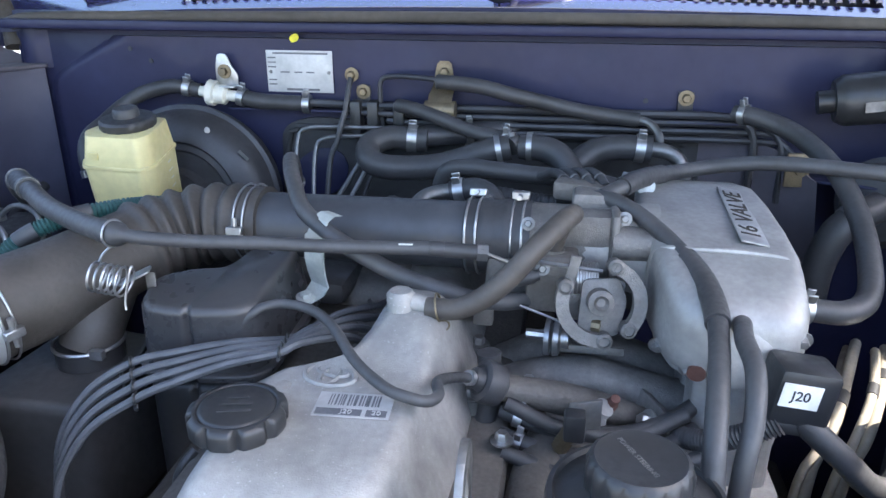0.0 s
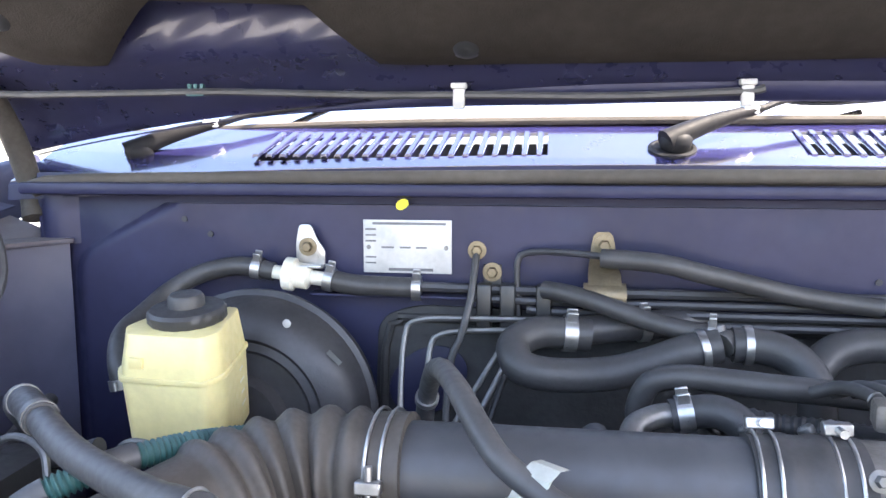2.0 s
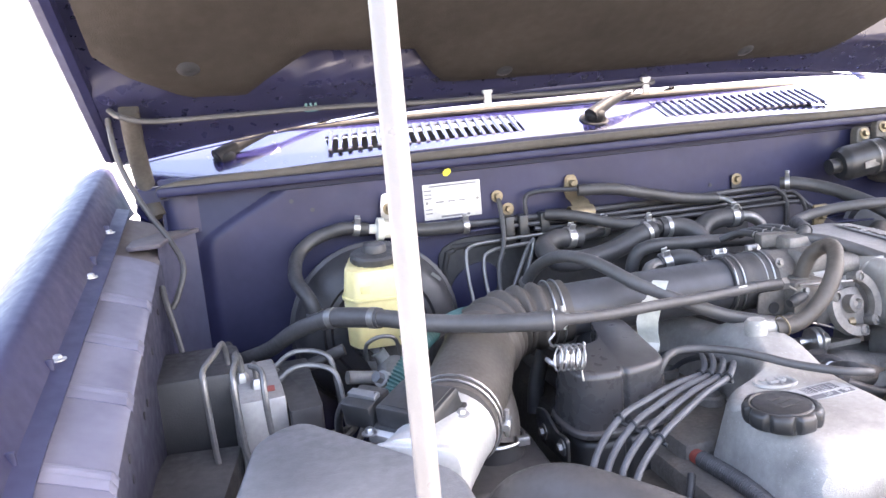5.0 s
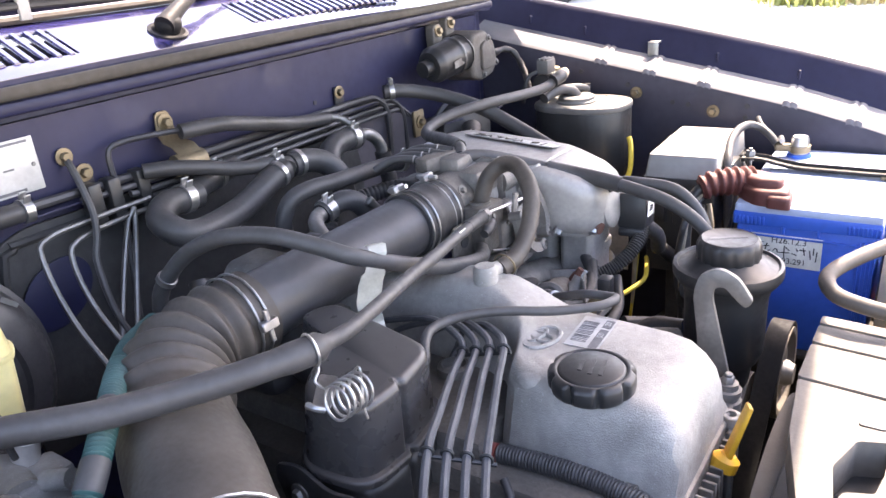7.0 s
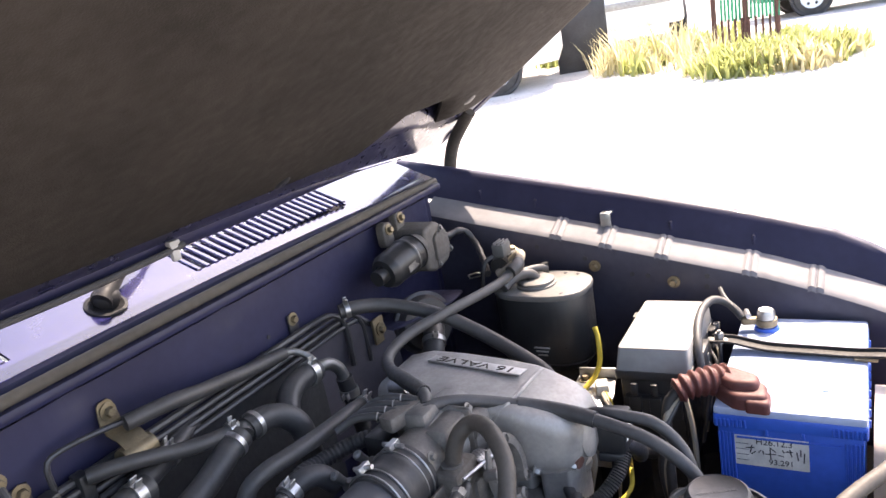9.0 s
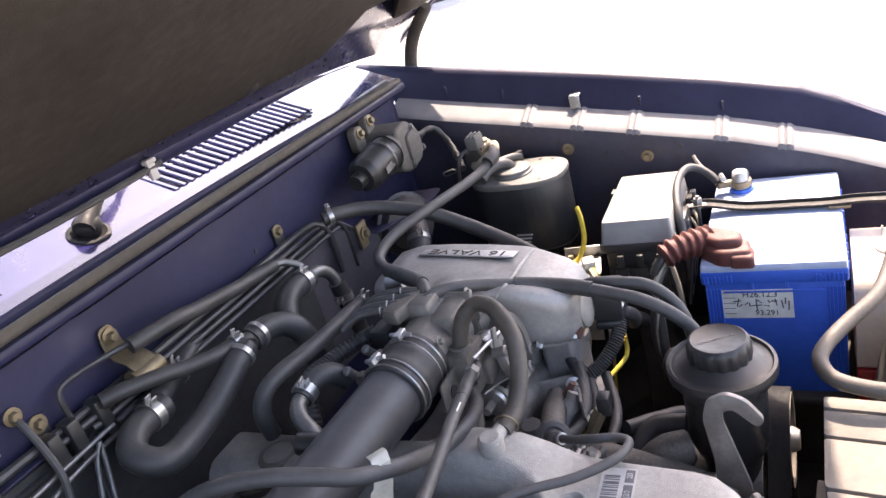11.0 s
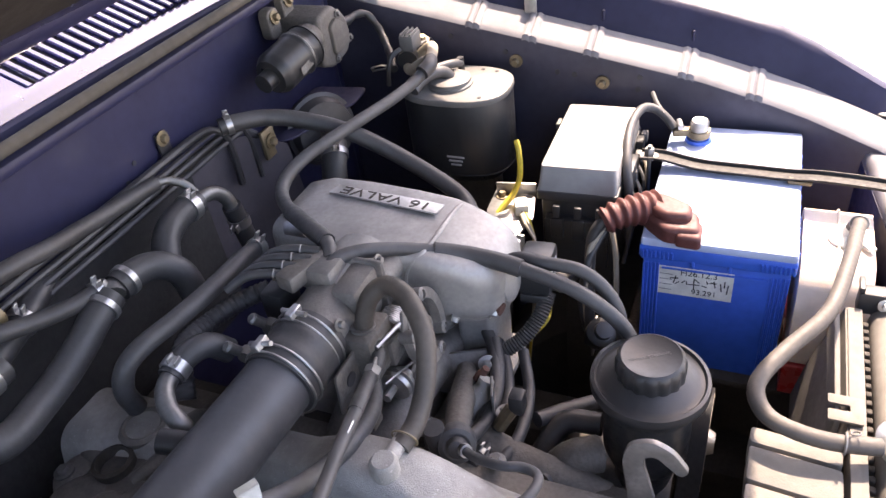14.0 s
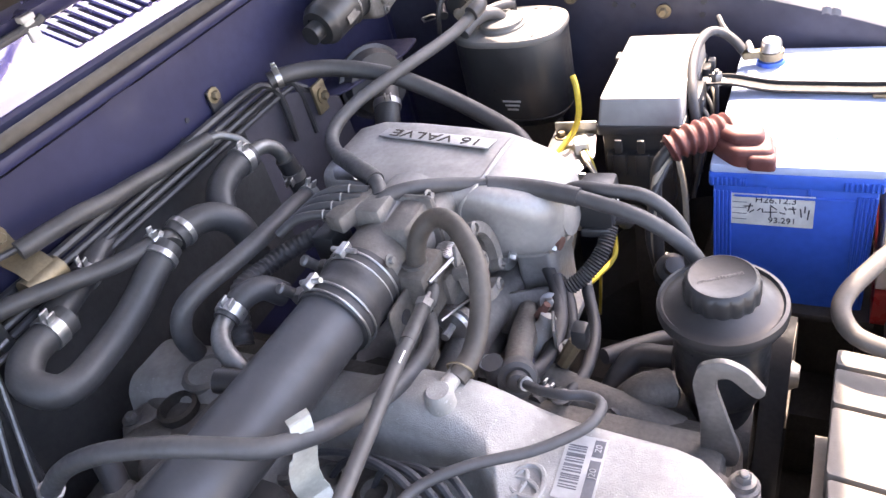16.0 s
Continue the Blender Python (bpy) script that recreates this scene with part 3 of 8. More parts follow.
for a, b in ((-0.90, -0.60), (-0.261, 0.011), (0.365, 0.63)):
    part("bridge_panel", cowl_patch(a, b, 1.088, 1.150, 6), PAINT_OUT, cowl)
# black sheets below the slats paint the shade inside each opening
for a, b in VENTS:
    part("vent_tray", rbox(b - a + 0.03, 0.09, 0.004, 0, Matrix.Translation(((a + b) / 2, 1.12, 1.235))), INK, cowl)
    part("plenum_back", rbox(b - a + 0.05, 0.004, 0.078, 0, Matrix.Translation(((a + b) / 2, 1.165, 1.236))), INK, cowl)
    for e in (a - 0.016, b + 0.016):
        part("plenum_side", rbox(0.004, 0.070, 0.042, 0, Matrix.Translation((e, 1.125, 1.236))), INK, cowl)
    x = a + 0.002
    while x < b:
        lean = 0.006 * (b - x) / (b - a) if a < -0.3 else -0.001
        ys = [1.0875 + 0.0635 * k / 4 for k in range(5)]
        rr = [[(x + lean * (y - 1.119) / 0.032 + w, y, cowl_z(y) + 0.001 - dz) for w, dz in ((0.0, 0.0025), (0.0012, 0.0), (0.0066, 0.0), (0.0078, 0.0025))] for y in ys]
        part("slat", strip(rr, -0.003, (0, 0, 1)), PAINT_OUT, cowl)
        x += 0.0162

# windscreen and its surround behind the cowl
screen = thing("window_1", (MID, 1.27, 1.36), "raked windscreen reflecting a bright sky", "windscreen", kind="structure")
rr = [[(MID + (0.70 - 0.10 * v) * (k / 6 - 1), 1.172 + 0.80 * v + 0.05 * (k / 6 - 1) ** 2, 1.340 + 0.55 * v - 0.012 * (k / 6 - 1) ** 2) for k in range(13)] for v in (0, 0.5, 1.0)]
part("pane", strip(rr, 0.005, (0, 0, 1)), GLASS, screen)
# added pale shell behind the pane: its colour supplies the screen's white glare
part("dashboard", rbox(1.36, 0.55, 0.04, 0.015, Matrix.Translation((MID, 1.47, 1.262)) @ Matrix.Rotation(radians(20), 4, "X")), TRIM_PALE, screen, "dashboard top coloured pale for the sky's glare on the glass")
part("lower_trim", tube([(-0.84, 1.215, 1.330), (-0.5, 1.180, 1.340), (MID, 1.168, 1.342), (0.2, 1.180, 1.340), (0.57, 1.215, 1.330)], 0.005, 30, 8), SEAL, screen)
# plain cabin behind the screen
cabin = thing("cabin", (MID, 2.4, 0.45), "dark blue cabin of the vehicle", "car body", kind="structure")
part("roof", rbox(1.36, 2.35, 0.05, 0.02, Matrix.Translation((MID, 3.10, 1.885))), PAINT_OUT, cabin)
part("floor", rbox(1.50, 3.10, 0.04, 0.01, Matrix.Translation((MID, 2.65, 0.45))), IRON, cabin)
part("tail", rbox(1.50, 0.05, 1.40, 0.02, Matrix.Translation((MID, 4.22, 0.48))), PAINT_OUT, cabin)
for s in (-1, 1):
    part("side_panel", rbox(0.05, 3.08, 0.82, 0.02, Matrix.Translation((MID + s * 0.755, 2.68, 0.46))), PAINT_OUT, cabin)
    part("screen_pillar", tube([(MID + s * 0.745, 1.20, 1.275), (MID + s * 0.690, 1.62, 1.60), (MID + s * 0.655, 1.99, 1.885)], 0.030, 12, 10), PAINT_OUT, cabin)
    for y in (2.75, 3.75, 4.2):
        part("side_pillar", tube([(MID + s * 0.755, y, 1.26), (MID + s * 0.665, y, 1.90)], 0.032, 4, 10), PAINT_OUT, cabin)

# wipers
def wiper(pivot, tip, bend):
    w = thing("wiper", pivot, "black windscreen wiper arm with domed pivot cap", "wiper", "wipers")
    p, t = Vector(pivot), Vector(tip)
    way = (t - p).normalized()
    part("pivot_well", lathe([(0.026, -0.006), (0.026, 0.000), (0.022, 0.001), (0.018, -0.002)], 28, aim(p - Vector((0.004, 0, 0.013)), (0, -0.43, 1))), WIPER, w, "black rubber grommet in the cowl")
    part("pivot_cap", lathe([(0.015, -0.016), (0.0175, -0.008), (0.0175, -0.002), (0.014, 0.003), (0.008, 0.0055), (0.002, 0.006)], 24, aim(p, (0, -0.35, 1))), WIPER, w)
    head = p.lerp(t, 0.42) + Vector((0, 0, 0.007))
    part("arm_head", tube([p - way * 0.014 + Vector((0, 0, -0.004)), p + way * 0.006, p.lerp(t, 0.16) + Vector((0, 0, 0.005)), p.lerp(t, 0.32) + Vector((0, 0, 0.007)), head], lambda u: 0.0135 - 0.008 * u, 18, 12), WIPER, w)
    part("arm", tube([head, p.lerp(t, 0.6) + Vector((0, bend, 0.010)), t], 0.0042, 14, 8), WIPER, w)
    part("hinge_clip", rbox(0.020, 0.012, 0.010, 0.002, Matrix.Translation(p.lerp(t, 0.36) + Vector((0, 0, 0.004))) @ Matrix.Rotation(math.atan2(way.y, way.x), 4, "Z")), ALU_BRIGHT, w, "pale arm clip")
    part("blade", tube([t + Vector((-0.16, 0.015, -0.012)), t + Vector((-0.04, 0.012, 0.0)), t + Vector((0.12, 0.045, 0.016)), t + Vector((0.26, 0.075, 0.03))], 0.0052, 20, 8), WIPER, w)
    return w


wiper((-0.122, 1.100, 1.322), (0.11, 1.200, 1.378), 0.006)
wiper((-0.765, 1.120, 1.311), (-0.55, 1.225, 1.368), 0.006)
# bonnet, hinged at the cowl and raised by 33 degrees
SLOPE = radians(33)
B0, BV, BN = Vector((0, 1.018, 1.372)), Vector((0, -math.cos(SLOPE), math.sin(SLOPE))), Vector((0, math.sin(SLOPE), math.cos(SLOPE)))
BMID = -0.082


def on_bonnet(u, v, h=0.0):
    return tuple(B0 + Vector((u, 0, 0)) + BV * v + BN * h)


def rear(u):
    return -0.018 - 0.125 * abs((u - BMID) / 0.855) ** 2.2


bonnet = thing("bonnet", on_bonnet(BMID, 0), "raised dark blue bonnet with black insulation pad underneath", "bonnet")


def bonnet_sheet(u0, u1, v_of, v1, h_of, n=36, m=14):
    rr = []
    for j in range(m + 1):
        row = []
        for k in range(n + 1):
            u = u0 + (u1 - u0) * k / n
            a = v_of(u)
            v = a + (v1(u) - a) * j / m
            row.append(on_bonnet(u, v, h_of(u, v)))
        rr.append(row)
    return rr


def front_edge(u):
    return 1.02 - 0.06 * abs((u - BMID) / 0.855) ** 2


part("outer_skin", strip(bonnet_sheet(BMID - 0.858, BMID + 0.858, rear, front_edge, lambda u, v: 0.046 + 0.012 * (1 - ((u - BMID) / 0.86) ** 2)), 0.0015, tuple(BN)), PAINT_OUT, bonnet)
inner = strip(bonnet_sheet(BMID - 0.845, BMID + 0.845, lambda u: rear(u) + 0.006, lambda u: front_edge(u) - 0.02,
                           lambda u, v: 0.010 - 0.008 * math.exp(-((v - rear(u) - 0.02) / 0.02) ** 2) + 0.030 * min(1.0, max(0.0, (v - 0.048) / 0.026)), 36, 90), 0.0015, tuple(BN))
part("inner_frame", inner, PAINT_GLOSS, bonnet)


def lip_size(k):
    """The lip is full in the middle and runs out towards the corners."""
    return min(1.0, max(0.02, 1.5 - 2.6 * abs(k - 24) / 24))


LIP = ((0.016, 0.006), (0.006, -0.003), (-0.004, -0.006), (-0.011, -0.003), (-0.014, 0.010), (-0.012, 0.046))
part("rear_lip", strip([[on_bonnet(BMID - 0.83 + 1.66 * k / 48, rear(BMID - 0.83 + 1.66 * k / 48) + v * lip_size(k), 0.003 + (h - 0.003) * lip_size(k)) for k in range(49)] for v, h in LIP], 0.0015, tuple(BN)), PAINT, bonnet, "", 60)
for s in (-1, 1):
    path = [on_bonnet(BMID + s * 0.852, v, 0.018) for v in (-0.12, 0.0, 0.2, 0.5, 0.8, 0.95)]
    part("folded_edge", tube(path, 0.014, 24, 8), PAINT, bonnet)
part("front_beam", tube([on_bonnet(u, front_edge(u) - 0.03, 0.012) for u in (BMID - 0.8, BMID - 0.4, BMID, BMID + 0.4, BMID + 0.8)], 0.02, 24, 8), PAINT, bonnet)


def pad_edge(u):
    """The scalloped rear edge of the insulation pad."""
    a = u - BMID
    s = abs(a)
    knots = [(0.0, 0.024), (0.30, 0.026), (0.345, 0.028), (0.375, 0.064), (0.40, 0.112), (0.55, 0.124), (0.60, 0.075), (0.64, 0.032), (0.72, 0.038), (0.79, 0.095), (0.82, 0.14)]
    return float(np.interp(s, [k for k, _ in knots], [v for _, v in knots]))


def pad_height(u, v):
    e = min(v - pad_edge(u), 0.97 - v, 0.82 - abs(u - BMID))
    return 0.004 - 0.012 * min(1.0, max(0.0, e / 0.03)) + 0.004 * math.sin(u * 5.2) * math.sin(v * 6.5) * min(1, max(0, e / 0.15))


part("insulation_pad", strip(bonnet_sheet(BMID - 0.82, BMID + 0.82, pad_edge, lambda u: 0.93 - 0.05 * abs(u - BMID), pad_height, 90, 30), 0.006, tuple(BN)), LINER, bonnet,
     "black felt insulation pad with scalloped edge")
for u, v in ((-0.79, 0.115), (-0.338, 0.062), (0.082, 0.066), (0.572, 0.112), (-0.62, 0.42), (0.45, 0.42), (-0.085, 0.45), (-0.6, 0.8), (0.42, 0.8), (-0.085, 0.82)):
    m = aim(on_bonnet(u, v, -0.006), tuple(-BN))
    part("push_clip", lathe([(0.015, -0.002), (0.015, 0.001), (0.011, 0.003), (0.006, 0.0045), (0.002, 0.003)], 20, m), PLASTIC, bonnet, "round black push clip")
for s in (-1, 1):
    h = part("hinge", tube([on_bonnet(BMID + s * 0.80, 0.02, 0.005), on_bonnet(BMID + s * 0.805, -0.06, -0.02), (BMID + s * 0.80, 1.075, 1.262), (BMID + s * 0.79, 1.065, 1.225)], 0.014, 14, 10), IRON, bonnet)
# washer pipe clipped under the rear edge
pipe = [(-0.858, 0.935, 1.110), (-0.849, 0.94, 1.125), (-0.837, 0.96, 1.161), (-0.850, 0.98, 1.196), (-0.883, 1.0, 1.252), (-0.909, 1.02, 1.318), (-0.914, 1.03, 1.385), on_bonnet(-0.895, 0.03, -0.012), on_bonnet(-0.86, 0.01, -0.012), on_bonnet(-0.75, 0.005, -0.010), on_bonnet(-0.60, 0.008, -0.012), on_bonnet(-0.45, 0.0, -0.012), on_bonnet(-0.351, -0.004, -0.010),
        on_bonnet(-0.2, -0.006, -0.012), on_bonnet(-0.071, -0.003, -0.010), on_bonnet(-0.055, 0.0, -0.009)]
wp = thing("washer_pipe", on_bonnet(-0.351, 0), "thin black washer pipe clipped along the bonnet's rear edge", "pipe")
part("pipe", tube(pipe, 0.0042, 90, 8), RUBBER, wp)
for u in (-0.351, -0.071):
    q = Vector(on_bonnet(u, -0.006, -0.016))
    part("clip", rbox(0.012, 0.006, 0.026, 0.0015, Matrix.Translation(q - Vector((0, 0, 0.008)))), CLIP_GREY, wp, "grey-white plastic pipe clip")
    part("clip_hook", rbox(0.016, 0.010, 0.006, 0.0015, Matrix.Translation(q + Vector((0, 0, 0.012)))), CLIP_GREY, wp)
g = rbox(0.020, 0.009, 0.007, 0.001, Matrix.Translation(Vector(on_bonnet(-0.63, 0.006, -0.012)) - Vector((0, 0, 0.003))))
for k in (-0.007, 0, 0.007):
    g.join(rbox(0.004, 0.005, 0.006, 0.0006, Matrix.Translation(Vector(on_bonnet(-0.63 + k, 0.006, -0.012)) + Vector((0, 0, 0.004)))))
part("joint", g, TEAL, wp, "green plastic pipe joint")

# front end: radiator, fan shroud, crossmember, grille side
whole("radiator_support", rbox(1.30, 0.05, 0.06, 0.012, Matrix.Translation((MID, 0.07, 0.93))).join(rbox(1.2, 0.03, 0.40, 0.01, Matrix.Translation((MID, 0.05, 0.55)))), PAINT,
      "dark blue radiator support panel at the nose", "radiator support", kind="structure")
whole("undertray", rbox(1.47, 1.08, 0.02, 0.004, Matrix.Translation((MID, 0.55, 0.45))), IRON, "dark grimy floor below the engine", "undertray", kind="structure")
for s in (-1, 1):
    whole("chassis_rail", rbox(0.09, 1.0, 0.14, 0.012, Matrix.Translation((MID + s * 0.42, 0.55, 0.48))), IRON, "dark dirty chassis rail", "chassis rail", "chassis rails")

# ---- engine ----


def slab_loop(y, x0, x1, z0, z1, r=0.018, draft=0.006, n=5):
    """A rounded section across the engine at y."""
    pts = rounded([(x0 - draft, z0), (x1 + draft, z0), (x1, z1), (x0, z1)], r, n)
    return [(x, y, z) for x, z in pts]


engine = thing("engine", (-0.18, 0.66, 0.46), "inline engine with dusty cast aluminium valve cover", "engine")
part("block", rbox(0.34, 0.62, 0.46, 0.02, Matrix.Translation((-0.20, 0.69, 0.47))), IRON, engine)
part("head", rbox(0.27, 0.60, 0.05, 0.01, Matrix.Translation((-0.20, 0.69, 0.905))), CAST_DARK, engine)
def cover_loop(y, x0, x1, z1, r):
    """A section of the cover: a flat top, a steep west side and an east side that flares towards its foot."""
    pts = rounded([(x0 - 0.020, 0.948), (x1 + 0.002, 0.948), (x1 - 0.022, z1 - 0.034), (x1 - 0.034, z1), (x0 + 0.014, z1), (x0 + 0.001, z1 - 0.012)], r, 5)
    return [(x, y, z) for x, z in pts]


loops = [cover_loop(y, x0, x1, z1, r) for y, x0, x1, z1, r in (
    (0.364, -0.276, -0.134, 0.980, 0.006), (0.3665, -0.280, -0.130, 0.998, 0.009), (0.373, -0.281, -0.126, 1.013, 0.012), (0.384, -0.281, -0.120, 1.022, 0.014), (0.400, -0.281, -0.110, 1.026, 0.014), (0.42, -0.281, -0.106, 1.027, 0.014),
    (0.49, -0.280, -0.103, 1.028, 0.014), (0.515, -0.278, -0.101, 1.029, 0.014), (0.527, -0.268, -0.100, 1.031, 0.014), (0.536, -0.244, -0.100, 1.034, 0.014), (0.546, -0.222, -0.100, 1.038, 0.014), (0.560, -0.206, -0.100, 1.045, 0.015),
    (0.585, -0.196, -0.100, 1.054, 0.016), (0.62, -0.192, -0.101, 1.059, 0.016), (0.655, -0.189, -0.102, 1.058, 0.018), (0.672, -0.188, -0.104, 1.050, 0.018), (0.70, -0.188, -0.104, 1.036, 0.018), (0.80, -0.20, -0.104, 1.028, 0.018), (0.97, -0.22, -0.11, 1.03, 0.018), (0.985, -0.21, -0.12, 1.01, 0.01))]
part("valve_cover", loft(loops), CAST, engine, "dusty cast aluminium valve cover", 30)
rim = rounded([(-0.306, 0.3605), (-0.120, 0.3605), (-0.088, 0.42), (-0.088, 0.98), (-0.310, 0.98)], 0.02)
part("cover_flange", prism(rim, 0.016, 0.003, Matrix.Translation((0, 0, 0.936))), CAST_GRIMY, engine)
for k in range(13):
    part("front_rib", rbox(0.0035, 0.012, 0.030, 0.0008, Matrix.Translation((-0.290 + 0.0105 * k, 0.354, 0.914)), 1), CAST_GRIMY, engine)
part("front_case", rbox(0.190, 0.050, 0.120, 0.014, Matrix.Translation((-0.205, 0.386, 0.815)), 3), CAST_GRIMY, engine)
part("side_casting", loft([[(x, y, z) for x, z in rounded([(-0.312, 0.80), (-0.24, 0.80), (-0.24, zt), (xw, zt - 0.012), (xw - 0.004, zt - 0.030)], 0.010, 4)] for y, xw, zt in ((0.366, -0.330, 0.930), (0.380, -0.338, 0.942), (0.42, -0.340, 0.944), (0.450, -0.334, 0.936), (0.49, -0.326, 0.930), (0.54, -0.322, 0.926), (0.556, -0.312, 0.910))]), CAST, engine, "grimy cast flank below the cover", 40)
part("flank_rib", tube([(-0.330, 0.372, 0.934), (-0.341, 0.40, 0.930), (-0.339, 0.44, 0.922), (-0.330, 0.50, 0.926), (-0.326, 0.545, 0.918)], 0.005, 30, 8), CAST_GRIMY, engine)
part("flank_hose", tube([(-0.330, 0.500, 0.958), (-0.338, 0.490, 0.948), (-0.344, 0.488, 0.930), (-0.342, 0.498, 0.908), (-0.332, 0.512, 0.890), (-0.325, 0.53, 0.86)], 0.0042, 30, 10), RUBBER, engine)
# low deck where the ignition leads drop in
part("plug_deck", rbox(0.12, 0.44, 0.040, 0.012, Matrix.Translation((-0.258, 0.75, 0.935))), CAST_DARK, engine)
part("lead_boss", lathe([(0.023, -0.014), (0.021, -0.004), (0.0175, 0.0005), (0.011, 0.0022), (0.002, 0.0026)], 32, aim((-0.257, 0.506, 1.0255), (-0.16, 0.06, 1))), CAST, engine, "", 80)
for k in range(4):
    part("plug_tube", lathe([(0.017, 0.0), (0.017, 0.012), (0.013, 0.014), (0.012, 0.004)], 20, Matrix.Translation((-0.228, 0.765 - 0.05 * k, 0.972))), CAST_GRIMY, engine)
for x, y, z in ((-0.104, 0.60, 0.972), (-0.108, 0.70, 0.972), (-0.296, 0.40, 0.957)):
    part("bolt", bolt_geo((x, y, z), (0, 0, 1), 0.0065, 0.008).join(lathe([(0.012, -0.014), (0.012, 0)], 14, Matrix.Translation((x, y, z)))), STEEL, engine)
# front corner: a bolt on stacked washers and an open lug
part("corner_seat", lathe([(0.0135, 0.945), (0.0135, 0.958), (0.0105, 0.959), (0.0105, 0.964), (0.0130, 0.965), (0.0130, 0.970), (0.010, 0.971), (0.010, 0.975)], 24, Matrix.Translation((-0.118, 0.371, -0.008))), CAST_GRIMY, engine)
part("bolt", bolt_geo((-0.118, 0.371, 0.967), (0, 0, 1), 0.0065, 0.007, 1.5).join(lathe([(0.004, 0.0), (0.004, 0.011), (0.003, 0.012)], 12, Matrix.Translation((-0.118, 0.371, 0.967)))), STEEL, engine)
part("open_lug", lathe([(0.0090, 0.0), (0.0090, 0.010), (0.0080, 0.011), (0.0048, 0.011), (0.0044, 0.0)], 20, Matrix.Translation((-0.150, 0.359, 0.945))).join(rbox(0.014, 0.014, 0.009, 0.002, Matrix.Translation((-0.150, 0.368, 0.9455)))), CAST, engine)
# oil filler cap
OC = Matrix.Translation((-0.261, 0.449, 1.024)) @ Matrix.Rotation(radians(12), 4, "Z")


def lobes(a, z):
    """Nine broad grips parted by short notches round the skirt."""
    notch = max(0.0, math.cos(9 * a)) ** 3
    return 1.0 if z > 0.0176 else 1.035 - (0.13 if z > 0.002 else 0.04) * notch


cap = part("oil_filler_cap", lathe([(0.029, 0.0), (0.0335, 0.0015), (0.0355, 0.004), (0.0360, 0.008), (0.0360, 0.0145), (0.0348, 0.0175), (0.0325, 0.0192), (0.0308, 0.0196), (0.0296, 0.0190), (0.0288, 0.0178), (0.0278, 0.0192), (0.0260, 0.0200), (0.004, 0.0203)], 144, OC, lobes), PLASTIC, engine, "black notched oil filler cap", 50)
for k in range(3):
    part("raised_mark", rbox(0.024 - 0.008 * (k == 0), 0.0032, 0.0006, 0, OC @ Matrix.Translation((0, 0.009 - 0.009 * k, 0.0204))), PLASTIC_FLAT, cap)
# cast emblem: an oval ring with two inner ovals
def flat_ring(rx, ry, wire, m, seg=36):
    pts = [m @ Vector((rx * math.cos(2 * math.pi * k / seg), ry * math.sin(2 * math.pi * k / seg), 0)) for k in range(seg + 1)]
    return tube(pts, wire, seg=6, straight=True, cap=False)


m = Matrix.Translation((-0.212, 0.521, 1.0305)) @ Matrix.Rotation(radians(-12), 4, "Z")
part("cast_emblem", flat_ring(0.022, 0.0145, 0.0024, m).join(flat_ring(0.007, 0.0135, 0.0020, m)).join(flat_ring(0.014, 0.0055, 0.0020, m @ Matrix.Translation((0, 0.006, 0)))), CAST, engine)
# printed label on the cover
lm = Matrix.Translation((-0.1815, 0.4840, 1.0286)) @ Matrix.Rotation(radians(3), 4, "Z")
sticker = part("sticker", rbox(0.060, 0.033, 0.0006, 0, lm), LABEL, engine, "silver sticker printed with bars and numbers")
x = -0.020
random.seed(4)
while x < 0.022:
    w = random.choice((0.0008, 0.0014, 0.0024))
    part("printed_bar", rbox(w, 0.015, 0.0003, 0, lm @ Matrix.Translation((x, 0.006, 0.0006))), PRINT, sticker)
    x += w + random.choice((0.0010, 0.0014, 0.0022))
part("printed_box", rbox(0.036, 0.0085, 0.0003, 0, lm @ Matrix.Translation((-0.010, -0.0105, 0.0006))), PRINT, sticker)
part("printed_box", rbox(0.016, 0.0085, 0.0003, 0, lm @ Matrix.Translation((0.0195, -0.0105, 0.0006))), PRINT, sticker)


def lettering(text, size, m, mat, parent, depth=0.0003, name="lettering"):
    c = bpy.data.curves.new(name, "FONT")
    c.body, c.size, c.extrude, c.align_x, c.align_y = text, size, depth, "CENTER", "CENTER"
    tmp = bpy.data.objects.new(name, c)
    me = bpy.data.meshes.new_from_object(tmp)
    bpy.data.objects.remove(tmp)
    me.materials.clear()
    me.materials.append(mat)
    ob = new(name, me)
    ob.parent = parent
    ob.matrix_basis = Matrix.Translation(-world_of(parent)) @ m
    return ob


lettering("J20", 0.0075, lm @ Matrix.Translation((-0.004, -0.0105, 0.0012)), LABEL, sticker)
lettering("20", 0.0075, lm @ Matrix.Translation((0.0195, -0.0105, 0.0012)), LABEL, sticker)
# breather nipple
part("breather_nipple", lathe([(0.013, -0.006), (0.013, 0.014), (0.010, 0.018)], 18, Matrix.Translation((-0.170, 0.606, 1.055))).join(
    tube([(-0.170, 0.606, 1.064), (-0.135, 0.606, 1.058)], 0.008, 2, 12)), CAST, engine)
# lifting hook at the front of the head
hook_pts = rounded([(0.412, 0.935), (0.411, 0.99), (0.4175, 1.040), (0.412, 1.062), (0.393, 1.072), (0.375, 1.064), (0.360, 1.042), (0.367, 1.033), (0.376, 1.041), (0.388, 1.053), (0.3975, 1.050), (0.3985, 1.038), (0.378, 0.955), (0.382, 0.935)], 0.008)
part("lifting_hook", prism(hook_pts, 0.0055, 0.0012, Matrix(((0, 0, 1, -0.086), (1, 0, 0, 0), (0, 1, 0, 0), (0, 0, 0, 1)))), STEEL, engine, "grey steel lifting hook")
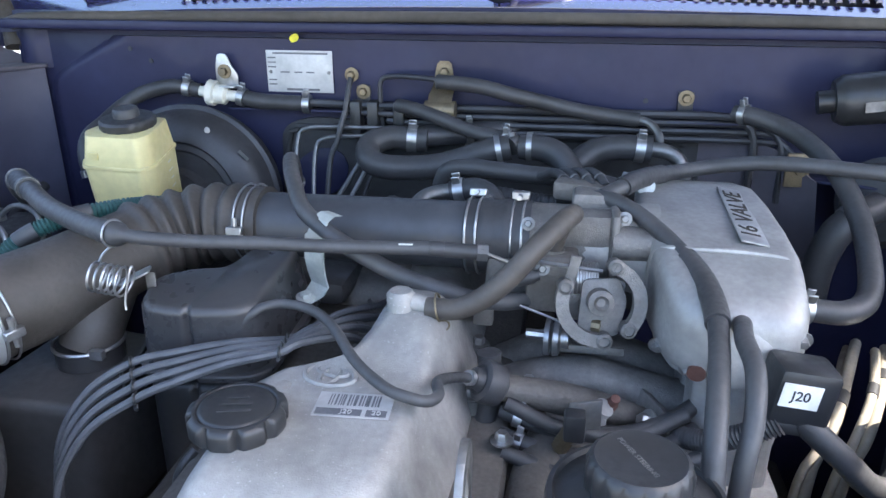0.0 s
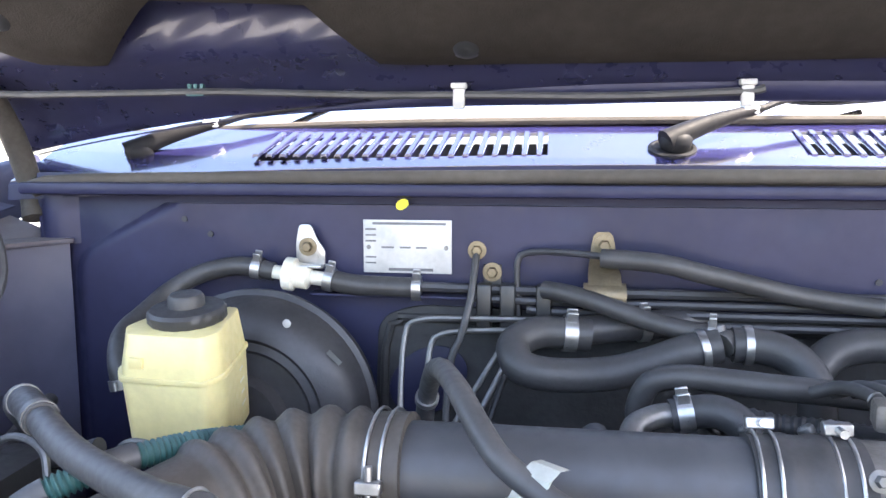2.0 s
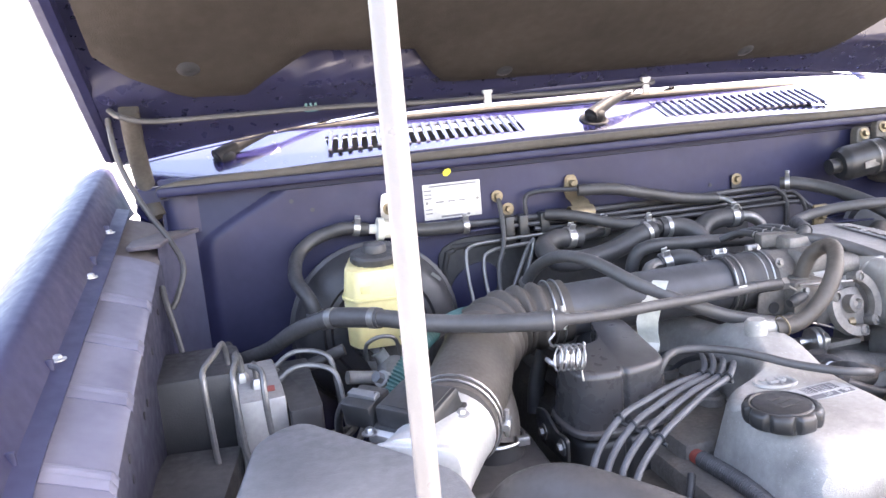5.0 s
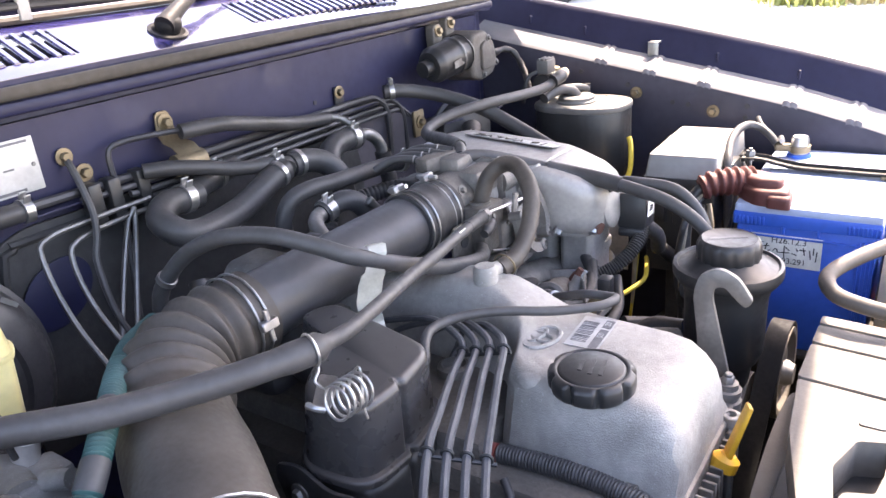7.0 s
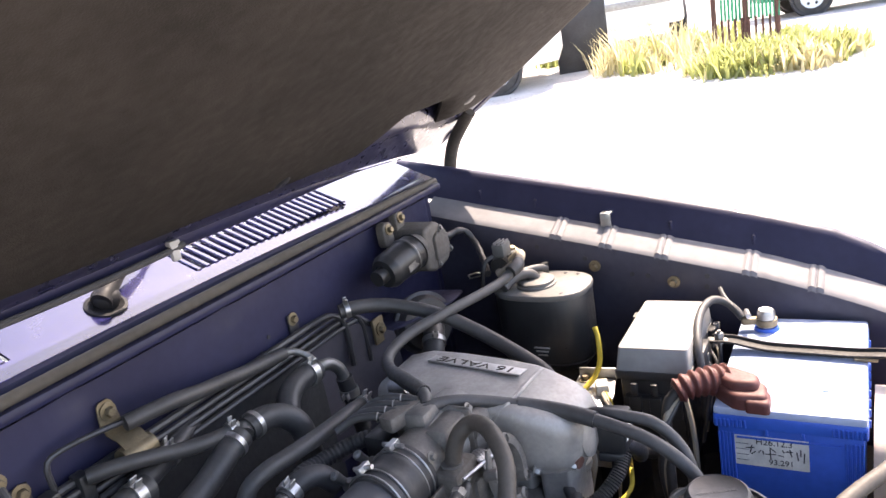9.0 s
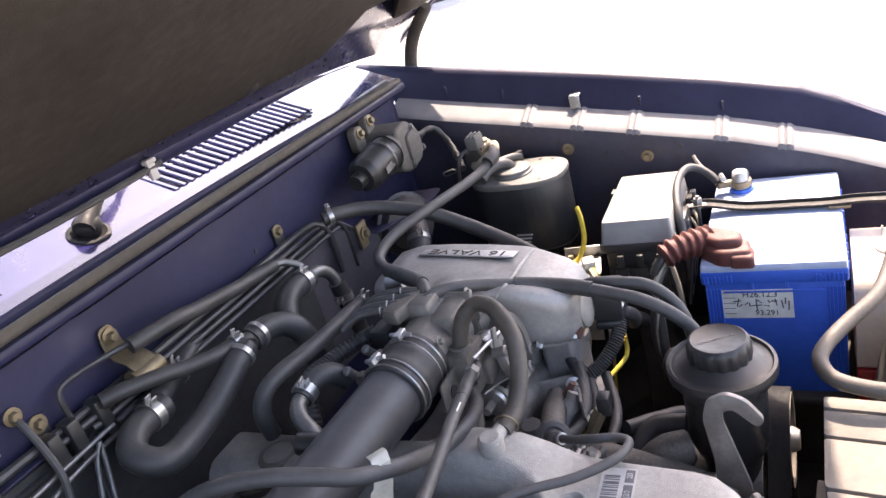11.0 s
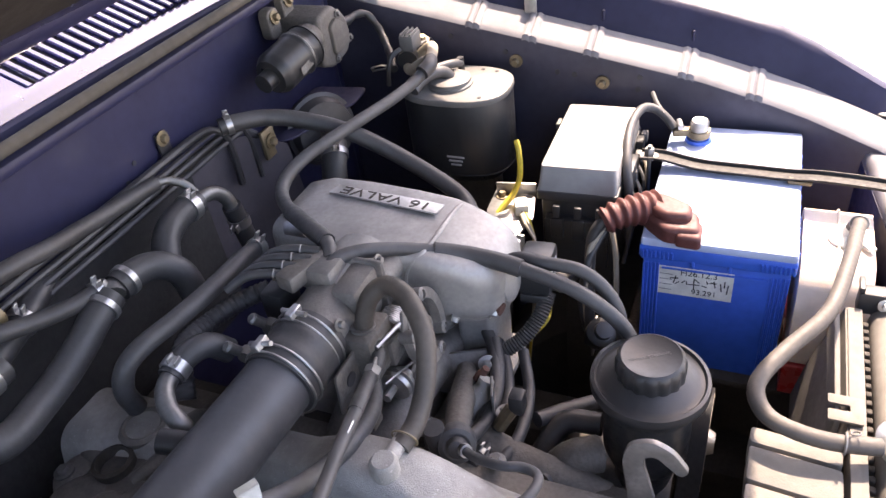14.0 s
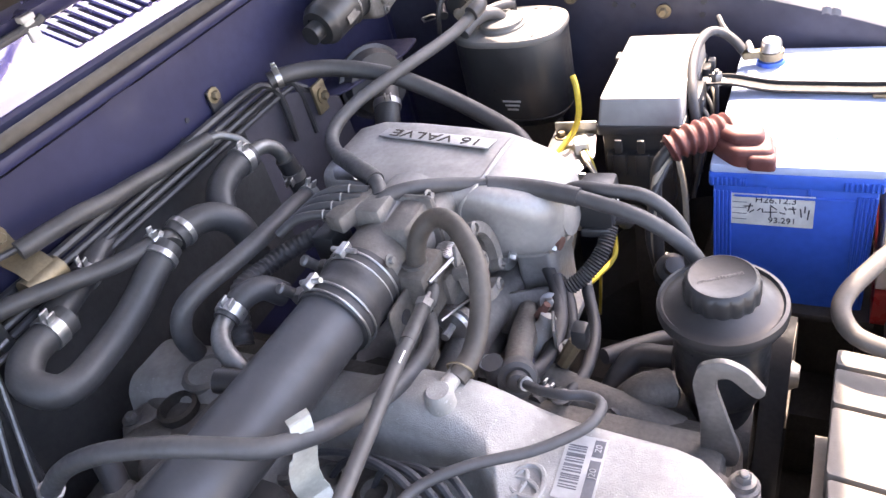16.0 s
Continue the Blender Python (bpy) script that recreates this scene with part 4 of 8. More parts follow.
# dipstick
dip = part("dipstick", tube([(-0.215, 0.345, 0.80), (-0.21, 0.345, 0.94)], 0.004, 2, 8), STEEL, engine)
m = aim((-0.207, 0.352, 0.936), (0.26, -0.26, 1.0), -20)
part("dipstick_handle", lathe([(0.008, 0), (0.012, 0.002), (0.012, 0.012), (0.007, 0.016)], 18, m).join(rbox(0.016, 0.006, 0.054, 0.0025, m @ Matrix.Translation((0, 0, 0.012)), taper=0.85)), YELLOW, dip, "yellow dipstick handle")

# intake chamber
chamber = thing("intake_chamber", (0.11, 0.73, 0.90), "rounded cast aluminium intake chamber", "intake chamber")
loops = []
for y, x0, x1, z0, z1, r in ((0.586, 0.100, 0.156, 1.030, 1.060, 0.014), (0.589, 0.086, 0.168, 1.020, 1.072, 0.022), (0.598, 0.074, 0.177, 1.012, 1.082, 0.026), (0.615, 0.066, 0.182, 1.010, 1.091, 0.024),
                             (0.650, 0.060, 0.184, 1.014, 1.102, 0.018), (0.670, 0.057, 0.184, 1.018, 1.107, 0.014), (0.720, 0.050, 0.184, 1.026, 1.112, 0.013), (0.78, 0.046, 0.182, 1.034, 1.117, 0.013), (0.83, 0.050, 0.178, 1.040, 1.120, 0.014),
                             (0.858, 0.060, 0.170, 1.046, 1.117, 0.018), (0.872, 0.085, 0.150, 1.055, 1.098, 0.018)):
    loops.append(slab_loop(y, x0, x1, z0, z1, r, 0.0, 6))
part("shell", loft(loops), CAST_SMOOTH, chamber, "", 50)
part("shell_seam", tube([(0.0575, 0.690, 1.040), (0.0555, 0.684, 1.085), (0.062, 0.672, 1.102), (0.085, 0.664, 1.1065), (0.14, 0.662, 1.1065), (0.174, 0.660, 1.100), (0.1845, 0.655, 1.07), (0.1845, 0.65, 1.03)], 0.0028, 30, 8), CAST_SMOOTH, chamber)
part("side_seam", tube([(0.0535, 0.690, 1.088), (0.0475, 0.74, 1.093), (0.0460, 0.80, 1.098)], 0.0022, 12, 6), CAST_SMOOTH, chamber)
part("lower_flange", prism(rounded([(0.075, 0.60), (0.170, 0.60), (0.188, 0.64), (0.188, 0.86), (0.075, 0.86), (0.062, 0.66)], 0.02), 0.010, 0.003, Matrix.Translation((0, 0, 1.012))), CAST_SMOOTH, chamber)
part("nose_cap", lathe([(0.028, 0), (0.028, 0.006), (0.022, 0.009), (0.010, 0.010)], 30, aim((0.126, 0.592, 1.040), (0, -1, 0.12))), CAST_SMOOTH, chamber)
pm = Matrix.Translation((0.146, 0.747, 1.1145)) @ Matrix.Rotation(radians(10), 4, "Y") @ Matrix.Rotation(radians(4.0), 4, "X") @ Matrix.Rotation(radians(90), 4, "Z")
badge = part("badge", rbox(0.142, 0.026, 0.0018, 0.0006, pm), BADGE, chamber, "silver name plate with raised dark letters")
lettering("16 VALVE", 0.0265, pm @ Matrix.Translation((0, 0, 0.0020)) @ Matrix.Diagonal((1.08, 1.0, 1.0, 1.0)), IRON, badge, 0.0005)
part("neck", tube([(-0.02, 0.738, 1.082), (0.02, 0.738, 1.080), (0.06, 0.738, 1.075)], lambda u: 0.036 + 0.012 * u, 8, 24), CAST_SMOOTH, chamber)
part("vacuum_port", tube([(0.062, 0.832, 1.118), (0.058, 0.802, 1.124)], 0.010, 2, 12), ZINC, chamber)
for k, y in enumerate((0.632, 0.682, 0.742, 0.802)):
    part("runner", tube([(0.155, y, 1.02), (0.155, y, 0.965), (0.146, y, 0.922), (0.108, y, 0.898), (0.04, y, 0.893), (-0.04, y, 0.905), (-0.08, y, 0.910)], 0.0245, 34, 18), CAST_SMOOTH, chamber, "cast aluminium intake runner")
    part("runner_collar", lathe([(0.029, 0), (0.030, 0.004), (0.030, 0.012), (0.028, 0.014)], 22, Matrix.Translation((0.155, y, 0.968))), CAST, chamber)
for y0, y1 in ((0.604, 0.652), (0.660, 0.712)):
    part("runner_column", prism(rounded([(0.094, y0 + 0.004), (0.104, y0), (0.172, y0 + 0.002), (0.172, y1), (0.100, y1), (0.094, y1 - 0.006)], 0.016, 5), 0.145, 0.003, Matrix.Translation((0, 0, 0.892))), CAST_SMOOTH, chamber, "", 50)
part("column_flange", prism(rounded([(0.074, 0.590), (0.180, 0.590), (0.180, 0.724), (0.082, 0.724)], 0.014), 0.012, 0.003, Matrix.Translation((0, 0, 0.884))), CAST, chamber)
for x, y in ((0.084, 0.600), (0.086, 0.656), (0.090, 0.716)):
    part("bolt", bolt_geo((x, y, 0.896), (0, 0, 1), 0.006, 0.009), ZINC, chamber)
for y, lift in ((0.668, 0.0), (0.722, 0.004)):
    part("upper_runner", tube([(-0.110, y + 0.006, 0.915), (-0.078, y + 0.003, 0.938), (-0.040, y, 0.955 + lift), (-0.004, y - 0.002, 0.962 + lift), (0.040, y - 0.002, 0.955 + lift), (0.085, y, 0.944), (0.13, y, 0.94)], 0.0235, 36, 20), CAST_GRIMY, chamber, "grimy curved intake runner")
part("runner_flange", rbox(0.012, 0.27, 0.06, 0.004, Matrix.Translation((-0.075, 0.72, 0.875))), CAST_SMOOTH, chamber)
for x, y, z in ((0.086, 0.600, 1.020), (0.174, 0.600, 1.055), (0.172, 0.604, 1.018), (0.064, 0.64, 1.020)):
    part("bolt", bolt_geo((x, y, z), (0, -1, -0.2), 0.005, 0.007), ZINC, chamber)
part("rusty_plug", lathe([(0.008, 0), (0.008, 0.006)], 16, aim((0.092, 0.594, 1.022), (-0.2, -1, -0.2))), RUST, chamber, "rusty red plug")

# throttle body between the intake pipe and the chamber
tb = part("throttle_body", tube([(-0.062, 0.737, 1.082), (0.018, 0.737, 1.081)], 0.037, 4, 28), CAST_GRIMY, chamber, "grimy cast throttle body with cable drum")
part("flange", rbox(0.010, 0.095, 0.09, 0.006, Matrix.Translation((0.022, 0.737, 1.036))), CAST_GRIMY, tb)
part("upper_boss", rbox(0.040, 0.050, 0.026, 0.006, Matrix.Translation((0.0, 0.755, 1.108))), CAST_GRIMY, tb)
part("side_block", rbox(0.050, 0.036, 0.060, 0.005, Matrix.Translation((-0.036, 0.690, 1.028))), CAST_DARK, tb)
part("plate", prism(rounded([(-0.034, -0.022), (0.030, -0.022), (0.036, 0.010), (0.016, 0.030), (-0.030, 0.030)], 0.006), 0.003, 0.0008, Matrix.Translation((-0.070, 0.694, 1.045)) @ Matrix.Rotation(radians(90), 4, "X")), CAST_DARK, tb)
part("plate_hole", lathe([(0.008, 0), (0.008, 0.001)], 16, aim((-0.078, 0.6905, 1.052), (0, -1, 0))), INK, tb)
# cable drum: two C-shaped sectors on a shaft
def sector(r0, r1, a0, a1, thick, m, n=18):
    pts = [(r1 * math.cos(a0 + (a1 - a0) * k / n), r1 * math.sin(a0 + (a1 - a0) * k / n)) for k in range(n + 1)]
    pts += [(r0 * math.cos(a1 - (a1 - a0) * k / n), r0 * math.sin(a1 - (a1 - a0) * k / n)) for k in range(n + 1)]
    return prism(pts, thick, 0, m)


DC, DW = Vector((0.010, 0.648, 1.055)), Vector((0.10, -1, 0.25))
dm = aim(DC, tuple(DW))
for a0, a1 in ((-0.75, 1.25), (2.75, 4.85)):
    base = math.atan2((dm.inverted() @ (DC + Vector((1, 0, 0)))).y, (dm.inverted() @ (DC + Vector((1, 0, 0)))).x)
    part("cable_drum", sector(0.030, 0.042, base + a0, base + a1, 0.011, dm @ Matrix.Translation((0, 0, -0.004))), CAST_GRIMY, tb)
    for a in (a0, a1):
        q = dm @ Vector((0.036 * math.cos(base + a), 0.036 * math.sin(base + a), -0.008))
        part("drum_boss", lathe([(0.0075, 0), (0.0075, 0.016), (0.005, 0.018), (0.005, 0.014)], 16, aim(q, tuple(DW))), CAST_GRIMY, tb)
part("drum_plate", prism(rounded([(-0.020, -0.030), (0.018, -0.034), (0.026, 0.0), (0.018, 0.022), (-0.016, 0.020)], 0.006), 0.004, 0.001, dm @ Matrix.Translation((0, 0, -0.010))), CAST_GRIMY, tb)
part("drum_hub", lathe([(0.013, -0.012), (0.012, 0.006), (0.007, 0.008), (0.004, 0.004)], 20, dm), CAST_GRIMY, tb)
part("stop_arm", rbox(0.010, 0.004, 0.038, 0.001, Matrix.Translation((-0.022, 0.654, 1.060)) @ Matrix.Rotation(radians(12), 4, "Y")), CAST_GRIMY, tb)
part("brass_jet", tube([(0.004, 0.650, 1.030), (0.012, 0.648, 1.030)], 0.006, 2, 8), BRASS, tb)
part("upper_lump", rbox(0.060, 0.030, 0.034, 0.006, Matrix.Translation((0.0, 0.712, 1.088))), CAST_GRIMY, tb)
part("side_can", tube([(0.020, 0.702, 1.095), (0.058, 0.702, 1.094)], 0.017, 4, 20), CAST_GRIMY, tb)
part("lower_block", rbox(0.034, 0.030, 0.036, 0.004, Matrix.Translation((-0.012, 0.682, 1.024))), CAST_GRIMY, tb)
part("link_rod", tube([(-0.065, 0.660, 1.040), (-0.030, 0.655, 1.030), (0.004, 0.650, 1.016)], 0.0013, 8, 6), ZINC, tb)
part("pivot_block", rbox(0.020, 0.014, 0.030, 0.003, Matrix.Translation((-0.100, 0.660, 1.018))), CAST_DARK, tb)
coil = [(-0.005 + 0.022 * k / 90 - 0.01, 0.676 + 0.015 * math.cos(k * 0.6), 1.066 + 0.015 * math.sin(k * 0.6)) for k in range(91)]
part("hose_elbow", tube([(-0.038, 0.690, 1.090), (-0.040, 0.690, 1.062), (-0.034, 0.694, 1.045)], lambda u: 0.0135 - 0.002 * u, 10, 18), CAST_GRIMY, tb)
part("cable_boot", tube([(-0.075, 0.664, 1.064), (-0.048, 0.668, 1.070)], lambda u: 0.0075 if 0.2 < u < 0.8 else 0.0055, 10, 12), RUBBER, tb)
part("return_spring", tube(coil, 0.0013, seg=6, straight=True), ZINC, tb)
part("lever_rod", tube([(-0.060, 0.664, 1.086), (0.010, 0.650, 1.085)], 0.0022, 2, 6), ZINC, tb)
dash = lathe([(0.006, 0), (0.018, 0.001), (0.019, 0.006), (0.013, 0.008), (0.019, 0.010), (0.018, 0.015), (0.010, 0.017), (0.010, 0.024)], 20, aim((-0.040, 0.668, 1.005), (1, -0.1, 0)))
part("dashpot", dash.join(tube([(-0.058, 0.668, 1.007), (-0.035, 0.668, 1.006)], 0.005, 2, 8)), ZINC, tb)
part("dashpot_bracket", rbox(0.075, 0.004, 0.008, 0.001, Matrix.Translation((0.0, 0.664, 0.992))), CAST_GRIMY, tb)
part("throttle_sensor", rbox(0.036, 0.028, 0.045, 0.004, Matrix.Translation((-0.02, 0.80, 1.06))), PLASTIC, tb)
for k in range(4):
    q = Vector((-0.030 + 0.0125 * k, 0.786 - 0.004 * k, 1.128 + 0.002 * k))
    part("vacuum_nipple", tube([q + Vector((0.006, -0.016, 0)), q + Vector((-0.002, 0.012, 0.004)), q + Vector((-0.012, 0.034, 0.002)), q + Vector((-0.026, 0.050, -0.008))], 0.0052, 14, 10), RUBBER, tb)
    part("nipple_clip", ring(q + Vector((0.0, 0.004, 0.0025)), (-0.3, 1, 0.1), 0.0058, 0.0010, 16, 5), STEEL, tb)
part("port_block", rbox(0.058, 0.024, 0.020, 0.004, Matrix.Translation((-0.010, 0.768, 1.116)) @ Matrix.Rotation(radians(-14), 4, "Z")), CAST_DARK, tb)
for p in ((-0.062, 0.70, 1.11), (0.03, 0.70, 1.12), (0.03, 0.70, 1.05), (-0.045, 0.672, 1.075)):
    part("screw", bolt_geo(p, (0, -1, 0.3), 0.0040, 0.005), STEEL, tb)

# intake pipe from the throttle to the bellows
pipe = thing("intake_pipe", (-0.24, 0.745, 1.04), "satin black intake pipe with wire clamps", "intake pipe")
P0, P1 = Vector((-0.372, 0.757, 1.074)), Vector((-0.105, 0.738, 1.081))
part("pipe", tube([P0, P1], 0.0355, 4, 36), PIPE_PLASTIC, pipe)
part("coupling", tube([P1 + Vector((-0.022, 0, 0)), P1 + Vector((0.046, -0.002, 0.001))], lambda u: 0.0385 + (0.0012 if 0.25 < u < 0.35 or 0.55 < u < 0.7 else 0), 16, 36), RUBBER, pipe)
wire_clamp(pipe, P1 + Vector((-0.012, 0, 0)), P1 - P0, 0.0390, (0, 0.35, 1))
wire_clamp(pipe, P1 + Vector((0.034, 0, 0)), P1 - P0, 0.0390, (0, 0.1, 1))
part("side_boss", tube([(-0.215, 0.775, 1.085), (-0.222, 0.802, 1.089)], 0.012, 2, 12), PLASTIC, pipe)

# bellows and elbow down to the air flow meter
bellows = thing("intake_bellows", (-0.49, 0.68, 1.0), "dusty rubber intake bellows elbow with ribs", "intake duct")


def ribs(u):
    base = 0.0395 + 0.008 * min(1, max(0, (u - 0.15) / 0.5))
    rib = 0.0070 * (0.5 + 0.5 * math.cos((u - 0.12) * 2 * math.pi / 0.064)) ** 0.7 - 0.001 if 0.09 < u < 0.47 else 0.0
    return base + rib + (0.002 if u < 0.07 else 0)


part("bellows", tube([(-0.352, 0.755, 1.075), (-0.385, 0.757, 1.073), (-0.425, 0.755, 1.071), (-0.458, 0.738, 1.065), (-0.484, 0.709, 1.058), (-0.504, 0.674, 1.051), (-0.524, 0.634, 1.045), (-0.548, 0.592, 1.041), (-0.570, 0.548, 1.037)],
                     ribs, 130, 36), RUBBER_BROWN, bellows, "", 60)
wire_clamp(bellows, (-0.370, 0.757, 1.074), P1 - P0, 0.0425, (0.1, -1, 0.15))
wire_clamp(bellows, (-0.563, 0.562, 1.038), (-0.020, -0.040, -0.004), 0.0485, (0.85, -0.45, -0.05))
part("resonator_branch", tube([(-0.498, 0.66, 1.03), (-0.500, 0.63, 1.0), (-0.504, 0.622, 0.98)], 0.030, 10, 24), RUBBER_BROWN, bellows)

# air flow meter and air cleaner
afm = thing("air_flow_meter", (-0.60, 0.51, 1.0), "bare aluminium air flow meter with black sensor box", "air flow meter")
A0, A1 = Vector((-0.562, 0.560, 1.036)), Vector((-0.626, 0.462, 1.030))
part("body", tube([A0, A1], lambda u: 0.0435 + (0.003 if u < 0.1 or u > 0.86 else 0), 20, 30), ALU_BRIGHT, afm)
ay = (A1 - A0).normalized()
vx, vy = Vector((0.66, -0.75, 0.0)).normalized(), Vector((-0.73, -0.645, -0.235)).normalized()
m = Matrix((vx, vy, vx.cross(vy))).transposed().to_4x4()
if m[2][2] < 0:
    m = Matrix((-vx, vy, (-vx).cross(vy))).transposed().to_4x4()
m.translation = (-0.606, 0.523, 1.052)
part("deck", rbox(0.080, 0.064, 0.012, 0.003, m @ Matrix.Translation((0, -0.002, 0))), ALU_BRIGHT, afm)
part("deck_leg", rbox(0.066, 0.056, 0.040, 0.006, m @ Matrix.Translation((0, 0, -0.036))), ALU_BRIGHT, afm)
part("sensor_box", rbox(0.068, 0.053, 0.026, 0.004, m @ Matrix.Translation((0, -0.006, 0.010)), taper=0.95), PLASTIC, afm, "black sensor box")
part("lid_edge", rbox(0.072, 0.057, 0.004, 0.001, m @ Matrix.Translation((0, -0.006, 0.012))), PLASTIC, afm)
part("lid_panel", rbox(0.056, 0.041, 0.0012, 0.0006, m @ Matrix.Translation((0, -0.006, 0.0358))), PLASTIC, afm)
side = -1 if (m @ Vector((1, 0, 0)) - m.translation).x > 0 else 1
part("plug", rbox(0.036, 0.036, 0.026, 0.003, m @ Matrix.Translation((side * 0.056, 0.004, 0.008))), PLASTIC, afm)
part("plug_rib", rbox(0.034, 0.010, 0.005, 0.001, m @ Matrix.Translation((side * 0.056, 0.004, 0.033))), PLASTIC_GREY, afm)
for a, b in ((side * 0.036, 0.030), (-side * 0.038, -0.020)):
    part("screw", bolt_geo(m @ Vector((a, b, 0.012)), (0, 0, 1), 0.0045, 0.005), ZINC, afm)
part("adapter", tube([A1 + Vector((0, 0, -0.012)), A1 + ay * 0.055 + Vector((0, 0, -0.030))], lambda u: 0.044 + 0.008 * u, 8, 28), PLASTIC_GREY, afm, "grey-black plastic adapter")
part("mounting_flange", prism(rounded([(-0.044, -0.046), (0.044, -0.046), (0.042, 0.038), (-0.042, 0.038)], 0.015), 0.008, 0.002, aim(A1, tuple(ay), 90)), ALU_BRIGHT, afm)
for s in (-1, 1):
    part("bolt", bolt_geo(A1 - ay * 0.002 + Vector((-ay.y, ay.x, 0)) * 0.052 * s + Vector((0, 0, -0.03)), tuple(-ay), 0.006, 0.009), ZINC, afm)

airbox = thing("air_cleaner", (-0.72, 0.42, 0.78), "matt grey-black moulded air cleaner box", "air cleaner")
top = rounded([(-0.715, 0.550), (-0.603, 0.392), (-0.607, 0.302), (-0.645, 0.245), (-0.765, 0.245), (-0.778, 0.40), (-0.757, 0.520)], 0.022)
lid = rounded([(-0.735, 0.578), (-0.563, 0.426), (-0.567, 0.300), (-0.622, 0.232), (-0.788, 0.230), (-0.800, 0.400), (-0.776, 0.545)], 0.022)
part("lid", prism(lid, 0.097, 0.008, Matrix.Translation((0, 0, 0.978)), top=top, segments=3), PLASTIC_GREY, airbox)
part("base", prism([((x + 0.72) * 1.03 - 0.72, (y - 0.40) * 1.03 + 0.40) for x, y in lid], 0.16, 0.006, Matrix.Translation((0, 0, 0.815))), PLASTIC_FLAT, airbox)
part("lid_rim", prism([((x + 0.72) * 1.06 - 0.72, (y - 0.40) * 1.06 + 0.40) for x, y in lid], 0.008, 0.002, Matrix.Translation((0, 0, 0.973))), PLASTIC_FLAT, airbox)
for x, y in ((-0.597, 0.36), (-0.66, 0.232), (-0.80, 0.232), (-0.65, 0.49)):
    part("spring_clip", rbox(0.018, 0.010, 0.04, 0.002, Matrix.Translation((x, y, 0.955))), ZINC, airbox)

# ---- hoses, pipes and cables ----


def hose(name, points, r, label, mat=None, n=40, seg=12, category="hose", group="", clamps=(), sleeve=None):
    """A hose along a path; clamps: (place 0..1, width); each clamp is a part of it."""
    h = thing(name, points[0], label, category, group)
    part("tube", tube(points, r, n, seg), mat or RUBBER, h)
    c = spline(points, 101)
    rr = r if not callable(r) else r(0.5)
    for u, w in clamps:
        k = min(99, max(1, round(u * 100)))
        band_clamp(h, c[k], tuple(c[k + 1] - c[k - 1]), rr + 0.0005, w, tang=(0, -0.4, 1))
    if sleeve:
        a, b, extra = sleeve
        part("sleeve", tube(c[round(a * 100):round(b * 100) + 1], rr + extra, seg=seg, straight=True), RUBBER, h)
    return h


# throttle cable carried by a coil spring
cable = hose("throttle_cable", [(-0.790, 0.93, 1.02), (-0.738, 0.861, 1.052), (-0.700, 0.800, 1.090), (-0.655, 0.752, 1.113), (-0.605, 0.705, 1.117), (-0.555, 0.664, 1.114), (-0.500, 0.628, 1.114), (-0.467, 0.607, 1.116), (-0.435, 0.592, 1.117), (-0.400, 0.588, 1.116), (-0.360, 0.597, 1.112), (-0.300, 0.610, 1.109), (-0.240, 0.622, 1.105), (-0.180, 0.633, 1.103), (-0.135, 0.638, 1.103)],
             lambda u: 0.0105 if u < 0.60 else 0.0115 if u < 0.64 else 0.0064, "grey rubber sleeved throttle cable", HOSE_GREY, 100)
cc = spline([(-0.668, 0.764, 1.108), (-0.655, 0.752, 1.113), (-0.630, 0.728, 1.116), (-0.605, 0.705, 1.117)], 21)
part("joint_sleeve", tube(cc, 0.0122, seg=14, straight=True), RUBBER, cable, "black rubber joint sleeve")
for k in (3, 17):
    part("sleeve_clamp", tube(cc[k:k + 3], 0.0130, seg=16, straight=True), STEEL, cable)
part("end_ferrule", tube([(-0.150, 0.637, 1.103), (-0.100, 0.646, 1.098)], 0.0072, 2, 12), RUBBER, cable)
part("end_nut", tube([(-0.106, 0.645, 1.0985), (-0.096, 0.647, 1.0975)], 0.0085, 2, 6), STEEL, cable)
part("printed_mark", rbox(0.013, 0.0014, 0.0008, 0, Matrix.Translation((-0.170, 0.6302, 1.1078)) @ Matrix.Rotation(radians(6), 4, "Z") @ Matrix.Rotation(radians(35), 4, "X")), PAPER, cable, "faint white print")
part("inner_wire", tube([(-0.100, 0.646, 1.098), (-0.07, 0.660, 1.082)], 0.0022, 2, 8), STEEL, cable)
coil = [(-0.447 + 0.034 * k / 76 + 0.003 * math.sin(k * 0.43), 0.567 + 0.0130 * math.cos(k * 0.43), 1.084 - 0.004 * k / 76 + 0.0132 * math.sin(k * 0.43)) for k in range(77)]
sp = thing("cable_spring", (-0.43, 0.567, 1.084), "bright wire coil spring carrying the throttle cable", "spring")
part("coil", tube([(-0.436, 0.588, 1.107), (-0.439, 0.584, 1.104), (-0.445, 0.583, 1.098)] + coil[2:] + [(-0.4165, 0.566, 1.066), (-0.4165, 0.564, 1.054)], 0.0012, 300, 6), ZINC, sp)
part("cable_eye", ring((-0.436, 0.592, 1.117), (1, -0.3, 0.02), 0.0126, 0.0011), ZINC, sp)
bracket = thing("spring_bracket", (-0.424, 0.600, 1.060), "small bent zinc bracket behind the spring", "bracket")
SB = Matrix.Translation((-0.424, 0.598, 1.072)) @ Matrix.Rotation(radians(24), 4, "Z") @ Matrix.Rotation(radians(-22), 4, "Y")
part("plate", prism(rounded([(-0.016, -0.009), (0.014, -0.009), (0.016, 0.008), (-0.018, 0.006)], 0.004), 0.0022, 0.0006, SB), ZINC, bracket)
